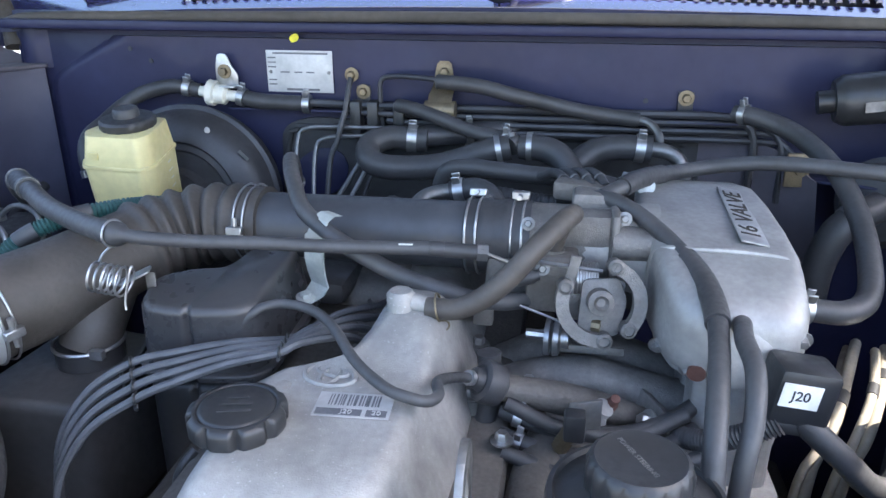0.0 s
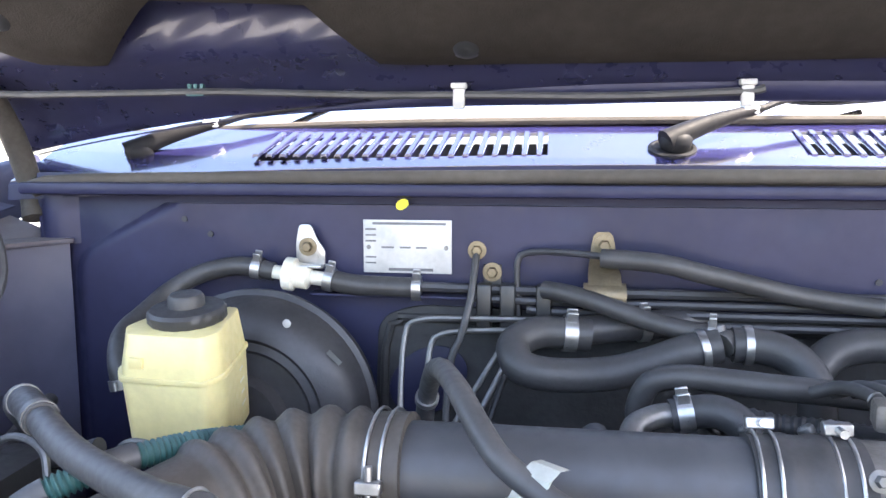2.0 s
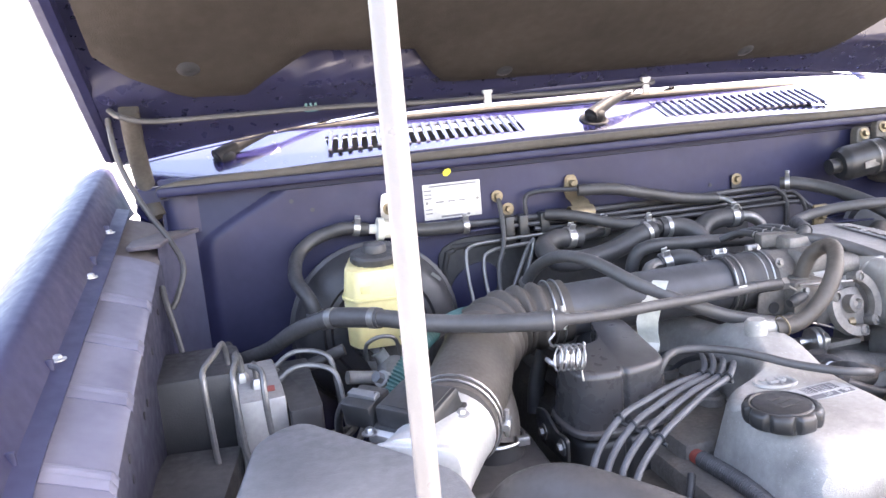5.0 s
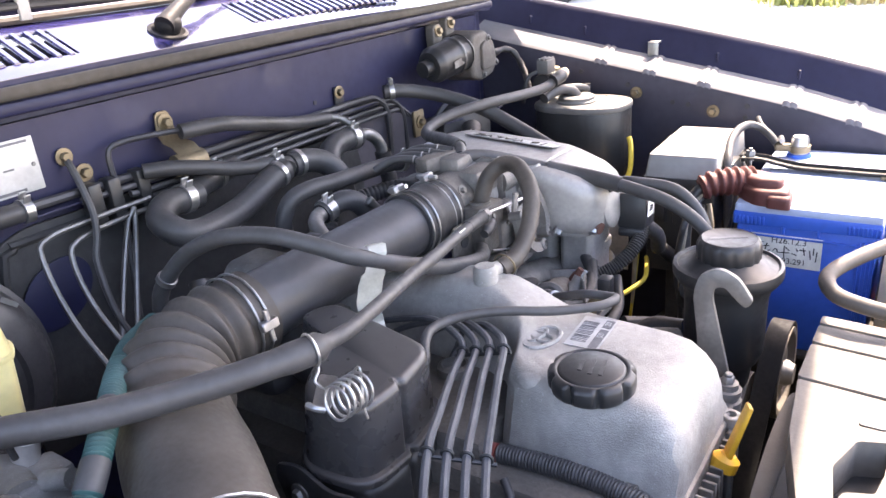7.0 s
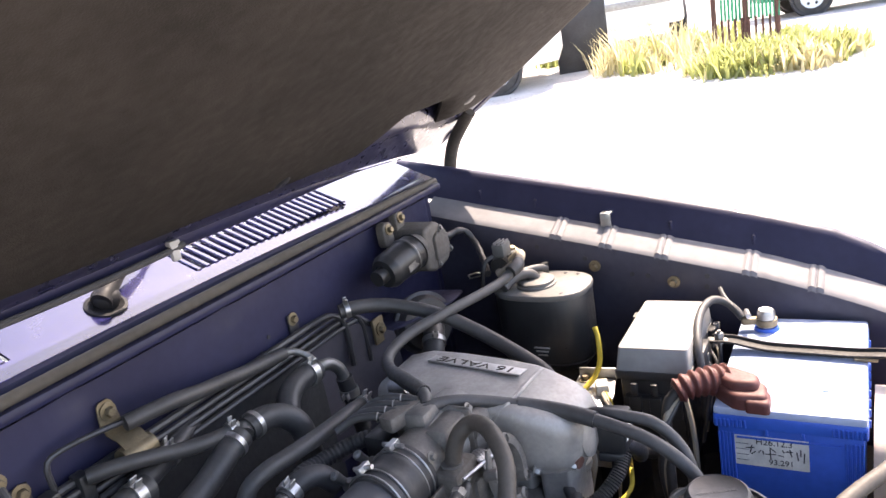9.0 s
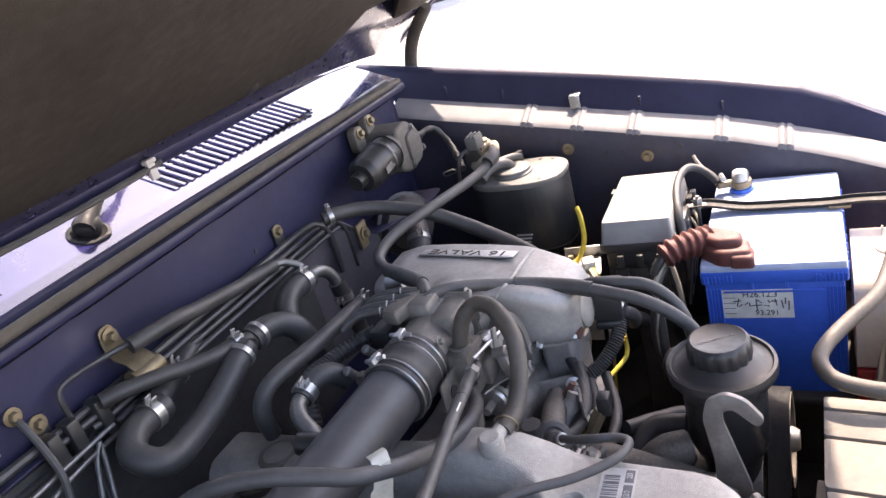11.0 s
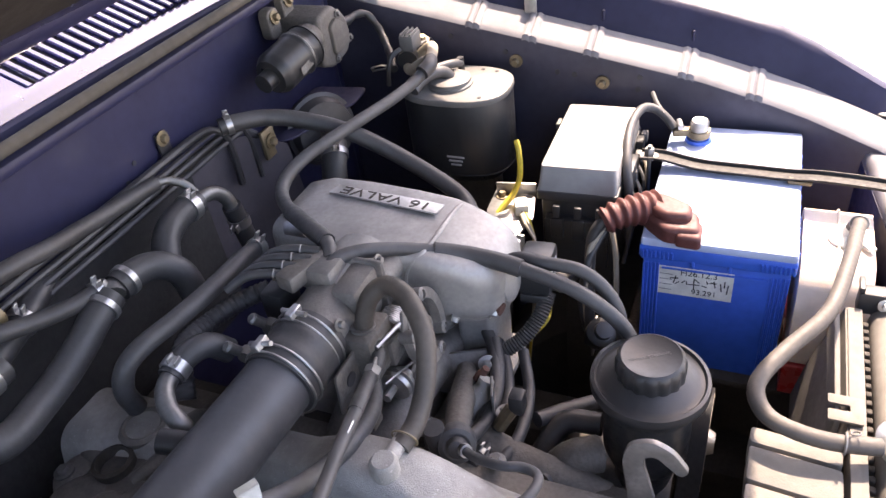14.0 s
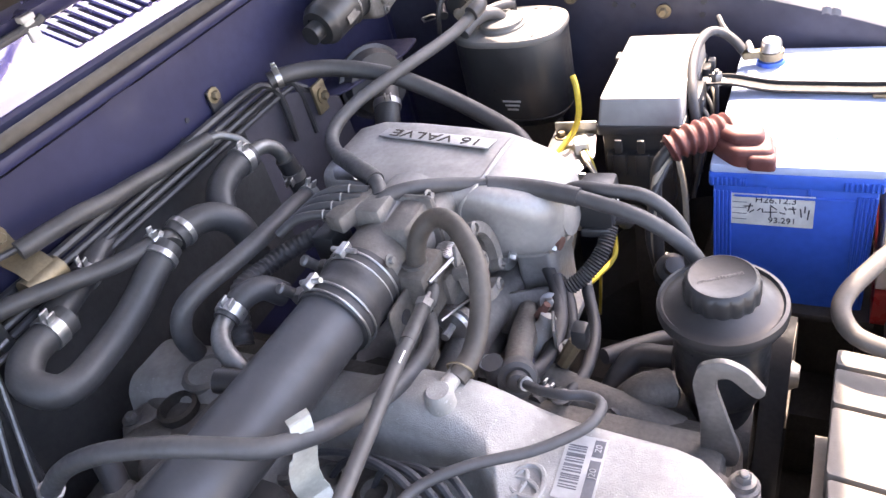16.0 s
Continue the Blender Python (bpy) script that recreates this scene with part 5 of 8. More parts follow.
part("rolled_edge", tube([SB @ Vector((-0.018, -0.006, 0.004)), SB @ Vector((-0.019, 0.000, 0.007)), SB @ Vector((-0.016, 0.008, 0.006))], 0.003, 10, 8), ZINC, bracket)
part("leg", rbox(0.010, 0.0022, 0.028, 0.0006, Matrix.Translation((-0.414, 0.606, 1.046))), STEEL, bracket)

hose("breather_hose", [(-0.366, 0.885, 1.055), (-0.363, 0.877, 1.080), (-0.352, 0.842, 1.118), (-0.338, 0.796, 1.139), (-0.320, 0.748, 1.141), (-0.302, 0.710, 1.130), (-0.285, 0.684, 1.117), (-0.262, 0.670, 1.105), (-0.240, 0.661, 1.094), (-0.215, 0.654, 1.083), (-0.180, 0.650, 1.068), (-0.140, 0.648, 1.056), (-0.105, 0.654, 1.046), (-0.078, 0.666, 1.040), (-0.058, 0.680, 1.038)], 0.0085,
     "dark rubber breather hose bent over the intake pipe", HOSE_GREY, 60, clamps=((0.085, 0.006),))
# strap holding it to the cover
ww = Vector((-0.88, 0.44, 0.10))
st = ((-0.2525, 0.680, 1.1165, 0.0095), (-0.2575, 0.672, 1.1185, 0.0095), (-0.263, 0.667, 1.114, 0.0095), (-0.267, 0.667, 1.104, 0.0100), (-0.2700, 0.668, 1.0965, 0.0105), (-0.2710, 0.6690, 1.0945, 0.0128),
      (-0.2735, 0.672, 1.084, 0.0132), (-0.2755, 0.6755, 1.067, 0.0132), (-0.2745, 0.677, 1.052, 0.0125), (-0.2715, 0.677, 1.040, 0.0118), (-0.276, 0.672, 1.032, 0.0118), (-0.286, 0.664, 1.027, 0.0118))
g = strip([[tuple(Vector(p[:3]) + ww * p[3]), tuple(Vector(p[:3]) - ww * p[3])] for p in st], 0.0018, (0.7, 0.6, 0.1))
g.join(bolt_geo((-0.283, 0.666, 1.029), (0.1, -0.2, 1), 0.006, 0.005))
whole("hose_bracket", g, STRAP, "pale folded metal strap over the breather hose", "bracket")

pcv = hose("pcv_hose", [(-0.145, 0.604, 1.058), (-0.118, 0.600, 1.061), (-0.094, 0.600, 1.074), (-0.073, 0.603, 1.093), (-0.053, 0.612, 1.116), (-0.030, 0.638, 1.134), (-0.020, 0.664, 1.134), (-0.028, 0.681, 1.120), (-0.036, 0.688, 1.095), (-0.038, 0.690, 1.075)], 0.0100,
           "brownish rubber crankcase hose arching over the throttle body", RUBBER_BROWN, 50)
part("wire_clip", ring((-0.135, 0.603, 1.060), (1, 0, 0.2), 0.0125, 0.001).join(ring((-0.13, 0.603, 1.042), (0.3, -1, 0), 0.005, 0.0009)), BRASS, pcv)

hose("vacuum_hose", [(-0.010, 0.745, 1.120), (0.010, 0.740, 1.128), (0.035, 0.722, 1.124), (0.060, 0.695, 1.113), (0.082, 0.662, 1.100), (0.095, 0.625, 1.091), (0.098, 0.585, 1.085), (0.094, 0.540, 1.078), (0.088, 0.500, 1.070), (0.082, 0.462, 1.050), (0.08, 0.44, 1.02), (0.085, 0.43, 0.95)], 0.0082,
     "grey rubber vacuum hose draped over the chamber", HOSE_GREY, 60, sleeve=(0.30, 0.52, 0.0022))
hose("vacuum_hose", [(0.122, 0.600, 1.060), (0.118, 0.575, 1.078), (0.112, 0.540, 1.082), (0.112, 0.500, 1.078), (0.108, 0.470, 1.055), (0.102, 0.455, 1.02), (0.10, 0.45, 0.95)], 0.0075,
     "dark rubber vacuum hose beside the chamber nose", HOSE_GREY, 40)
hose("purge_hose", [(0.010, 0.745, 1.128), (0.030, 0.760, 1.134), (0.052, 0.797, 1.134), (0.085, 0.845, 1.128), (0.120, 0.876, 1.126), (0.155, 0.884, 1.130), (0.195, 0.876, 1.136), (0.240, 0.860, 1.139), (0.300, 0.845, 1.138), (0.360, 0.832, 1.136), (0.410, 0.822, 1.138), (0.455, 0.812, 1.150)], 0.0085,
     "grey rubber purge hose running to the canister", HOSE_GREY, 60, sleeve=(0.05, 0.22, 0.002))
hose("brake_vacuum_hose", [(0.182, 1.000, 1.168), (0.200, 0.985, 1.168), (0.232, 0.962, 1.160), (0.255, 0.925, 1.148), (0.272, 0.870, 1.128), (0.280, 0.815, 1.100), (0.276, 0.755, 1.072), (0.262, 0.705, 1.052), (0.235, 0.680, 1.046), (0.195, 0.675, 1.050), (0.18, 0.676, 1.05)], 0.0115,
     "thick black rubber vacuum hose looping to the chamber", RUBBER, 60, clamps=((0.03, 0.008), (0.96, 0.010)))
hose("heater_hose", [(-0.215, 0.990, 1.122), (-0.240, 0.988, 1.124), (-0.268, 0.982, 1.125), (-0.290, 0.964, 1.117), (-0.284, 0.942, 1.103), (-0.262, 0.938, 1.096), (-0.225, 0.945, 1.094), (-0.190, 0.948, 1.098), (-0.160, 0.949, 1.107), (-0.131, 0.951, 1.118), (-0.100, 0.954, 1.125)], 0.0165,
     "thick S-shaped rubber heater hose", RUBBER, 60, 16, clamps=((0.07, 0.013), (0.95, 0.007)))
hose("heater_hose", [(-0.088, 0.955, 1.126), (-0.066, 0.954, 1.126), (-0.046, 0.950, 1.122), (-0.030, 0.942, 1.112), (-0.020, 0.932, 1.092), (-0.02, 0.925, 1.05)], 0.0165,
     "thick rubber heater hose elbow", RUBBER, 36, 16, clamps=((0.10, 0.007),))
hose("heater_pipe", [(-0.225, 1.000, 1.124), (-0.190, 1.010, 1.126), (-0.150, 1.022, 1.128), (-0.10, 1.045, 1.13)], 0.015, "dark heater pipe through the firewall", PIPE_DARK, 20, 16, clamps=((0.5, 0.01),))
hose("coolant_hose", [(-0.262, 1.020, 1.162), (-0.235, 1.006, 1.160), (-0.200, 0.992, 1.152), (-0.165, 0.980, 1.142), (-0.130, 0.968, 1.136), (-0.100, 0.962, 1.134)], 0.0095,
     "slim rubber coolant hose along the firewall", RUBBER, 30, clamps=((0.97, 0.008),))
g = tube([(-0.098, 0.950, 1.126), (-0.092, 0.955, 1.128), (-0.086, 0.957, 1.126)], 0.012, 6, 12).join(tube([(-0.094, 0.955, 1.126), (-0.100, 0.962, 1.14)], 0.007, 4, 10))
whole("hose_tee", g, STEEL, "metal T-piece joining the heater hoses", "hose fitting")
up = hose("servo_hose", [(-0.205, 1.012, 1.197), (-0.170, 1.004, 1.196), (-0.140, 1.000, 1.193), (-0.104, 1.002, 1.184), (-0.062, 1.010, 1.174), (-0.018, 1.018, 1.163), (0.026, 1.022, 1.156), (0.066, 1.020, 1.152)], 0.0098,
          "long rubber hose running along the firewall", RUBBER, 44)
part("metal_end", tube([(0.060, 1.020, 1.153), (0.078, 1.012, 1.150), (0.090, 0.998, 1.138), (0.092, 0.985, 1.122)], 0.0055, 14, 10), STEEL, up)
part("metal_pipe", tube([(-0.200, 1.015, 1.198), (-0.235, 1.025, 1.200), (-0.275, 1.035, 1.199), (-0.290, 1.036, 1.190), (-0.290, 1.036, 1.150), (-0.292, 1.034, 1.10), (-0.325, 1.0, 1.0)], 0.0036, 40, 8), PIPE_DARK, up)
hose("bypass_hose", [(-0.176, 0.885, 1.055), (-0.180, 0.884, 1.085), (-0.170, 0.878, 1.110), (-0.145, 0.872, 1.118), (-0.109, 0.866, 1.117), (-0.070, 0.862, 1.115), (-0.030, 0.862, 1.112), (0.010, 0.864, 1.108), (0.045, 0.866, 1.10)], 0.0105,
     "rubber bypass hose behind the intake pipe", RUBBER, 44, clamps=((0.97, 0.010),))
elbow = hose("water_elbow", [(-0.160, 0.838, 1.096), (-0.145, 0.838, 1.099), (-0.128, 0.832, 1.103), (-0.112, 0.824, 1.098), (-0.10, 0.815, 1.08)], 0.0130, "rubber water elbow with a bright clamp", RUBBER, 26, 14, clamps=((0.15, 0.012),))
part("metal_pipe", tube([(-0.150, 0.838, 1.098), (-0.172, 0.834, 1.096), (-0.190, 0.818, 1.092), (-0.196, 0.800, 1.078), (-0.195, 0.79, 1.05)], 0.0095, 22, 12), STEEL, elbow)
ret = hose("heater_return_hose", [(-0.015, 0.955, 1.105), (0.005, 0.968, 1.118), (0.030, 0.975, 1.124), (0.056, 0.978, 1.124), (0.080, 0.978, 1.122)], 0.0165, "thick rubber heater return hose", RUBBER, 26, 16, clamps=((0.86, 0.012),))
part("metal_pipe", tube([(0.070, 0.978, 1.123), (0.095, 0.976, 1.122), (0.112, 0.974, 1.114), (0.122, 0.970, 1.098), (0.124, 0.968, 1.07)], 0.0095, 20, 12), STEEL, ret)
part("lower_hose", tube([(0.123, 0.968, 1.088), (0.126, 0.966, 1.06), (0.126, 0.955, 1.0)], 0.013, 10, 14), RUBBER, ret)
band_clamp(ret, (0.1255, 0.966, 1.062), (0.02, -0.03, -1), 0.0135, 0.012, tang=(-1, -0.3, 0))
hose("cover_breather", [(-0.318, 0.584, 1.036), (-0.308, 0.588, 1.046), (-0.296, 0.595, 1.052), (-0.277, 0.600, 1.054), (-0.247, 0.589, 1.054), (-0.219, 0.560, 1.053), (-0.189, 0.518, 1.048), (-0.158, 0.488, 1.045), (-0.138, 0.480, 1.043), (-0.123, 0.483, 1.039), (-0.117, 0.498, 1.036), (-0.121, 0.516, 1.036), (-0.112, 0.545, 1.024), (-0.095, 0.570, 1.010)], 0.0047,
     "thin grey hose curling across the valve cover", HOSE_GREY, 70, clamps=((0.97, 0.005),))
hose("fuel_hose", [(-0.665, 0.900, 1.075), (-0.672, 0.905, 1.102), (-0.684, 0.935, 1.121), (-0.684, 0.976, 1.133), (-0.674, 1.010, 1.150), (-0.650, 1.026, 1.166), (-0.621, 1.030, 1.175), (-0.594, 1.032, 1.178), (-0.560, 1.034, 1.172)], 0.0105,
     "black rubber hose rising behind the brake reservoir", RUBBER, 50, clamps=((0.02, 0.010), (0.93, 0.010)))
hose("fuel_hose", [(-0.500, 1.032, 1.166), (-0.470, 1.032, 1.160), (-0.430, 1.034, 1.158), (-0.395, 1.036, 1.157)], 0.0115, "short black rubber hose below the name plate", RUBBER, 24, clamps=((0.04, 0.010), (0.96, 0.010)))
valve = thing("check_valve", (-0.535, 1.034, 1.155), "cream plastic check valve on a zinc bracket", "valve")
part("valve_body", lathe([(0.007, -0.045), (0.008, -0.016), (0.0185, -0.014), (0.0185, -0.004), (0.0145, -0.002), (0.0145, 0.012), (0.008, 0.016), (0.008, 0.04)], 20, aim((-0.532, 1.032, 1.169), (1, 0, -0.12))), WHITE_PLASTIC, valve)
bm_pts = rounded([(-0.014, 0), (0.018, 0), (0.020, 0.020), (0.010, 0.034), (0.004, 0.050), (-0.010, 0.050), (-0.014, 0.03)], 0.005)
part("bracket", prism(bm_pts, 0.003, 0.0008, Matrix.Translation((-0.522, 1.042, 1.175)) @ Matrix.Rotation(radians(90), 4, "X")).join(rbox(0.03, 0.02, 0.003, 0.001, Matrix.Translation((-0.518, 1.034, 1.178)))), ZINC, valve)
part("bolt", bolt_geo((-0.522, 1.039, 1.200), (0, -1, 0), 0.006, 0.006), BRASS, valve)

# bundle of rigid pipes across the firewall
for k, (z, y, x1) in enumerate(((1.157, 1.036, 0.17), (1.147, 1.030, 0.205), (1.137, 1.028, 0.215), (1.127, 1.024, 0.225))):
    drop = [(x1, y, z), (x1 + 0.03, y - 0.006, z - 0.006), (x1 + 0.045, y - 0.012, z - 0.03), (x1 + 0.045 + 0.004 * k, y - 0.012, z - 0.10)]
    pts = [(-0.40 + 0.06 * k, y, z + 0.002)] + [(x, y, z) for x in (-0.25, -0.1, 0.05)] + drop
    whole("rigid_pipe", tube(pts, 0.0042 if k else 0.0055, 60, 8), PIPE_DARK, "thin dark metal pipe along the firewall", "pipe", "pipes along the firewall")
for k, x in enumerate((-0.408, -0.380, -0.33, -0.312)):
    if k < 2:
        pts = [(-0.395 + 0.03 * k, 0.93, 0.95), (x, 0.985, 1.04), (x, 1.012 - 0.006 * k, 1.110 - 0.012 * k), (x + 0.014, 1.016 - 0.006 * k, 1.126 - 0.012 * k), (x + 0.06, 1.018, 1.129 - 0.012 * k), (-0.26, 1.022, 1.129 - 0.012 * k)]
    else:
        pts = [(-0.405 + 0.02 * (k - 2), 0.94, 0.93), (-0.36 + 0.02 * (k - 2), 0.98, 1.01), (-0.305 + 0.012 * (k - 2), 1.015, 1.10), (-0.285, 1.02, 1.125)]
    whole("brake_line", tube(pts, 0.0032, 44, 8), STEEL, "grey steel brake line bent down the firewall", "brake line", "brake lines")
g = Geo()
for x in (-0.325, -0.30, -0.262):
    g.join(rbox(0.016, 0.022, 0.05, 0.003, Matrix.Translation((x, 1.032, 1.115))))
whole("pipe_clip", g, PLASTIC, "black plastic clips holding the firewall pipes", "clip")
thin = hose("thin_line", [(-0.335, 1.047, 1.197), (-0.336, 1.034, 1.180), (-0.338, 1.020, 1.154), (-0.342, 1.008, 1.133), (-0.348, 1.004, 1.110), (-0.357, 1.0, 1.087), (-0.36, 0.985, 1.03), (-0.352, 0.965, 0.98)], 0.0040, "thin grey earth lead bolted to the firewall", HOSE_GREY, 34, 8, "cable")
part("bolt", bolt_geo((-0.335, 1.050, 1.198), (0, -1, 0), 0.006, 0.007), BRASS, thin)

# radiator top hose, in front of the engine
hose("radiator_hose", [(-0.555, 0.470, 0.86), (-0.550, 0.470, 0.93), (-0.535, 0.462, 0.985), (-0.500, 0.438, 1.005), (-0.455, 0.395, 1.000), (-0.415, 0.330, 0.998), (-0.375, 0.265, 1.004), (-0.355, 0.205, 0.992)], 0.0285,
     "thick black upper radiator hose", RUBBER, 60, 24, clamps=((0.03, 0.012), (0.955, 0.012)))

# ignition leads, held apart by two combs
COMB_A, COMB_B = Vector((-0.268, 0.575, 1.031)), Vector((-0.395, 0.527, 1.022))
STEP_A, STEP_B = Vector((0.0025, -0.0135, 0.003)), Vector((0.008, -0.0127, -0.0035))
for k in range(4):
    a, b = COMB_A + STEP_A * k, COMB_B + STEP_B * k
    pts = [(-0.226 + 0.002 * k, 0.770 - 0.046 * k, 0.968), (-0.216 + 0.003 * k, 0.742 - 0.040 * k, 0.994), (-0.215 + 0.001 * k, 0.690 - 0.026 * k, 1.014), (-0.232 + 0.004 * k, 0.630 - 0.016 * k, 1.034), a + Vector((0.014, 0.012, 0.004)), a, a.lerp(b, 0.35) + Vector((0, 0, 0.005)), a.lerp(b, 0.7) + Vector((0, 0, 0.004)), b,
           b + Vector((-0.038, -0.020, -0.026)), b + Vector((-0.058, -0.040, -0.075)), b + Vector((-0.055, -0.048, -0.16))]
    whole("ignition_lead", tube(pts, 0.0037, 64, 8), LEAD, "grey-blue rubber ignition lead crossing the valve cover", "ignition lead", "ignition leads")
for c, step in ((COMB_A, STEP_A), (COMB_B, STEP_B)):
    g = Geo()
    for k in range(4):
        g.join(ring(c + step * k, (-0.9, -0.35, -0.1), 0.0048, 0.0015, 14, 5))
    g.join(tube([c - step * 0.5 + Vector((0, 0, -0.004)), c + step * 3.5 + Vector((0, 0, -0.004))], 0.0020, 2, 6))
    whole("lead_separator", g, PLASTIC, "black plastic comb separating the leads", "clip", "lead separators")

# ---- things on the bulkhead and west side ----
bx = thing("brake_booster", (-0.56, 0.98, 0.92), "large round black brake servo", "brake servo")
bm = aim((-0.568, 1.03, 1.022), (0, -1, 0.06))
part("drum", lathe([(0.118, 0.0), (0.128, 0.010), (0.130, 0.028), (0.134, 0.031), (0.134, 0.037), (0.128, 0.040), (0.122, 0.060), (0.108, 0.074), (0.088, 0.080), (0.084, 0.076), (0.076, 0.078), (0.072, 0.074), (0.050, 0.076), (0.045, 0.092), (0.02, 0.094)], 56, bm), PIPE_DARK, bx)
part("mark", lathe([(0.0045, 0), (0.003, 0.0008)], 12, bm @ Matrix.Translation((0.047, 0.104, 0.0735))), LABEL, bx)
part("mark", rbox(0.018, 0.005, 0.0006, 0, bm @ Matrix.Translation((0.096, 0.070, 0.0700)) @ Matrix.Rotation(-0.75, 4, "Z")), STEEL, bx)
res = thing("brake_reservoir", (-0.580, 0.868, 1.0), "yellowed translucent brake fluid reservoir with black cap", "fluid reservoir")
body = rounded([(-0.036, -0.050), (0.040, -0.050), (0.049, -0.030), (0.034, 0.046), (-0.034, 0.048), (-0.051, -0.028)], 0.007)
R = Matrix.Translation((-0.579, 0.878, 1.048)) @ Matrix.Rotation(radians(7), 4, "X") @ Matrix.Rotation(radians(-3), 4, "Z")
part("lower_tank", prism([(x * 0.96, y * 0.96) for x, y in body], 0.070, 0.004, R @ Matrix.Translation((0, 0, -0.002)), top=body), TANK_YELLOW, res)
part("foot", prism([(x * 0.6, y * 0.6) for x, y in body], 0.03, 0.004, R @ Matrix.Translation((0, 0, -0.030))), CAST_DARK, res)
part("seam", prism([(x * 1.045, y * 1.045) for x, y in body], 0.005, 0.0015, R @ Matrix.Translation((0, 0, 0.066))), TANK_YELLOW, res)
part("upper_tank", prism(body, 0.036, 0.007, R @ Matrix.Translation((0, 0, 0.070)), top=[(x * 0.90, y * 0.86 + 0.003) for x, y in body], segments=3), TANK_YELLOW, res)
part("neck", lathe([(0.033, 0.0), (0.033, 0.010)], 30, R @ Matrix.Translation((0, 0.004, 0.102))), TANK_YELLOW, res)
cap = part("cap", lathe([(0.0330, 0.0), (0.0345, 0.002), (0.0345, 0.009), (0.0320, 0.012), (0.0180, 0.0135)], 56, R @ Matrix.Translation((0, 0.004, 0.106)),
           lambda a, z: 1 + 0.010 * math.cos(18 * a) if z < 0.011 else 1.0), PLASTIC_FLAT, res, "dusty black screw cap")
part("cap_knob", lathe([(0.0165, 0.0), (0.0160, 0.008), (0.0140, 0.011), (0.010, 0.012)], 24, R @ Matrix.Translation((0, 0.004, 0.1190))), PLASTIC_FLAT, cap)
part("level_mark", rbox(0.013, 0.004, 0.010, 0.001, R @ Matrix.Translation((-0.022, -0.047, 0.078))), TANK_YELLOW, res)
for k in range(4):
    part("level_line", rbox(0.0006, 0.014 - 0.004 * (k % 2), 0.0014, 0, R @ Matrix.Translation((0.0475, 0.004, 0.028 + 0.011 * k)) @ Matrix.Rotation(radians(13), 4, "Z")), WHITE_PLASTIC, res)
mc = thing("master_cylinder", (-0.58, 0.87, 0.97), "grimy aluminium brake master cylinder", "master cylinder")
part("cylinder", tube([(-0.562, 0.96, 1.005), (-0.575, 0.80, 0.995)], 0.022, 4, 18), CAST, mc)
part("union", rbox(0.05, 0.04, 0.04, 0.006, Matrix.Translation((-0.555, 0.815, 0.97))), CAST, mc)
for p, q in (((-0.555, 0.80, 1.005), (-0.545, 0.775, 1.01)), ((-0.60, 0.83, 1.0), (-0.64, 0.82, 1.01))):
    part("fitting", tube([p, q], 0.009, 2, 10), CAST, mc)
part("flange", lathe([(0.034, 0), (0.034, 0.010), (0.026, 0.016)], 24, aim((-0.566, 0.915, 1.003), (-0.08, -1, -0.06))), CAST, mc)
for p, q in (((-0.580, 0.860, 1.012), (-0.592, 0.855, 1.030)), ((-0.552, 0.835, 1.008), (-0.548, 0.830, 1.032)), ((-0.585, 0.800, 1.000), (-0.600, 0.790, 1.012))):
    part("outlet_boss", tube([p, q], 0.0115, 2, 14), ALU_BRIGHT, mc)
    part("union_nut", lathe([(0.008, 0), (0.008, 0.010)], 6, aim(q, tuple(Vector(q) - Vector(p)))), ZINC, mc)
part("outlet_pipe", tube([(-0.595, 0.853, 1.036), (-0.600, 0.850, 1.055), (-0.588, 0.842, 1.066), (-0.568, 0.832, 1.058), (-0.550, 0.828, 1.040)], 0.003, 24, 8), STEEL, mc)
part("bail_wire", tube([(-0.612, 0.818, 1.03), (-0.612, 0.805, 1.055), (-0.595, 0.80, 1.065), (-0.575, 0.80, 1.060), (-0.568, 0.805, 1.035)], 0.0028, 24, 8), STEEL, mc)

# name plate and paint mark
plate = thing("name_plate", (-0.412, FIRE_Y, 1.17), "silver vehicle data plate with stamped small print", "data plate")
pm = Matrix.Translation((-0.4125, FIRE_Y - 0.0005, 1.2005)) @ Matrix.Rotation(radians(90), 4, "X")
part("sheet", rbox(0.099, 0.059, 0.0012, 0.0005, pm), LABEL, plate)
lm2 = pm @ Matrix.Translation((0, 0, 0.0013))
part("bar", rbox(0.082, 0.0028, 0.0002, 0, lm2 @ Matrix.Translation((0.002, 0.0255, 0))), PRINT, plate)
for k in range(3):
    part("bar", rbox(0.012, 0.002, 0.0002, 0, lm2 @ Matrix.Translation((-0.041, 0.019 - 0.0065 * k, 0))), PRINT, plate)
for x, w in ((-0.022, 0.014), (-0.002, 0.012), (0.016, 0.012)):
    part("bar", rbox(w, 0.002, 0.0002, 0, lm2 @ Matrix.Translation((x, -0.001, 0))), PRINT, plate)
for k in range(2):
    part("bar", rbox(0.012, 0.0018, 0.0002, 0, lm2 @ Matrix.Translation((-0.041, -0.012 - 0.0065 * k, 0))), PRINT, plate)
part("bar", rbox(0.05, 0.0032, 0.0002, 0, lm2 @ Matrix.Translation((0.004, -0.0255, 0))), PRINT, plate)
for s in (-1, 1):
    part("rivet", lathe([(0.0026, 0), (0.002, 0.001)], 12, lm2 @ Matrix.Translation((0.0435 * s, -0.001, 0))), STEEL, plate)
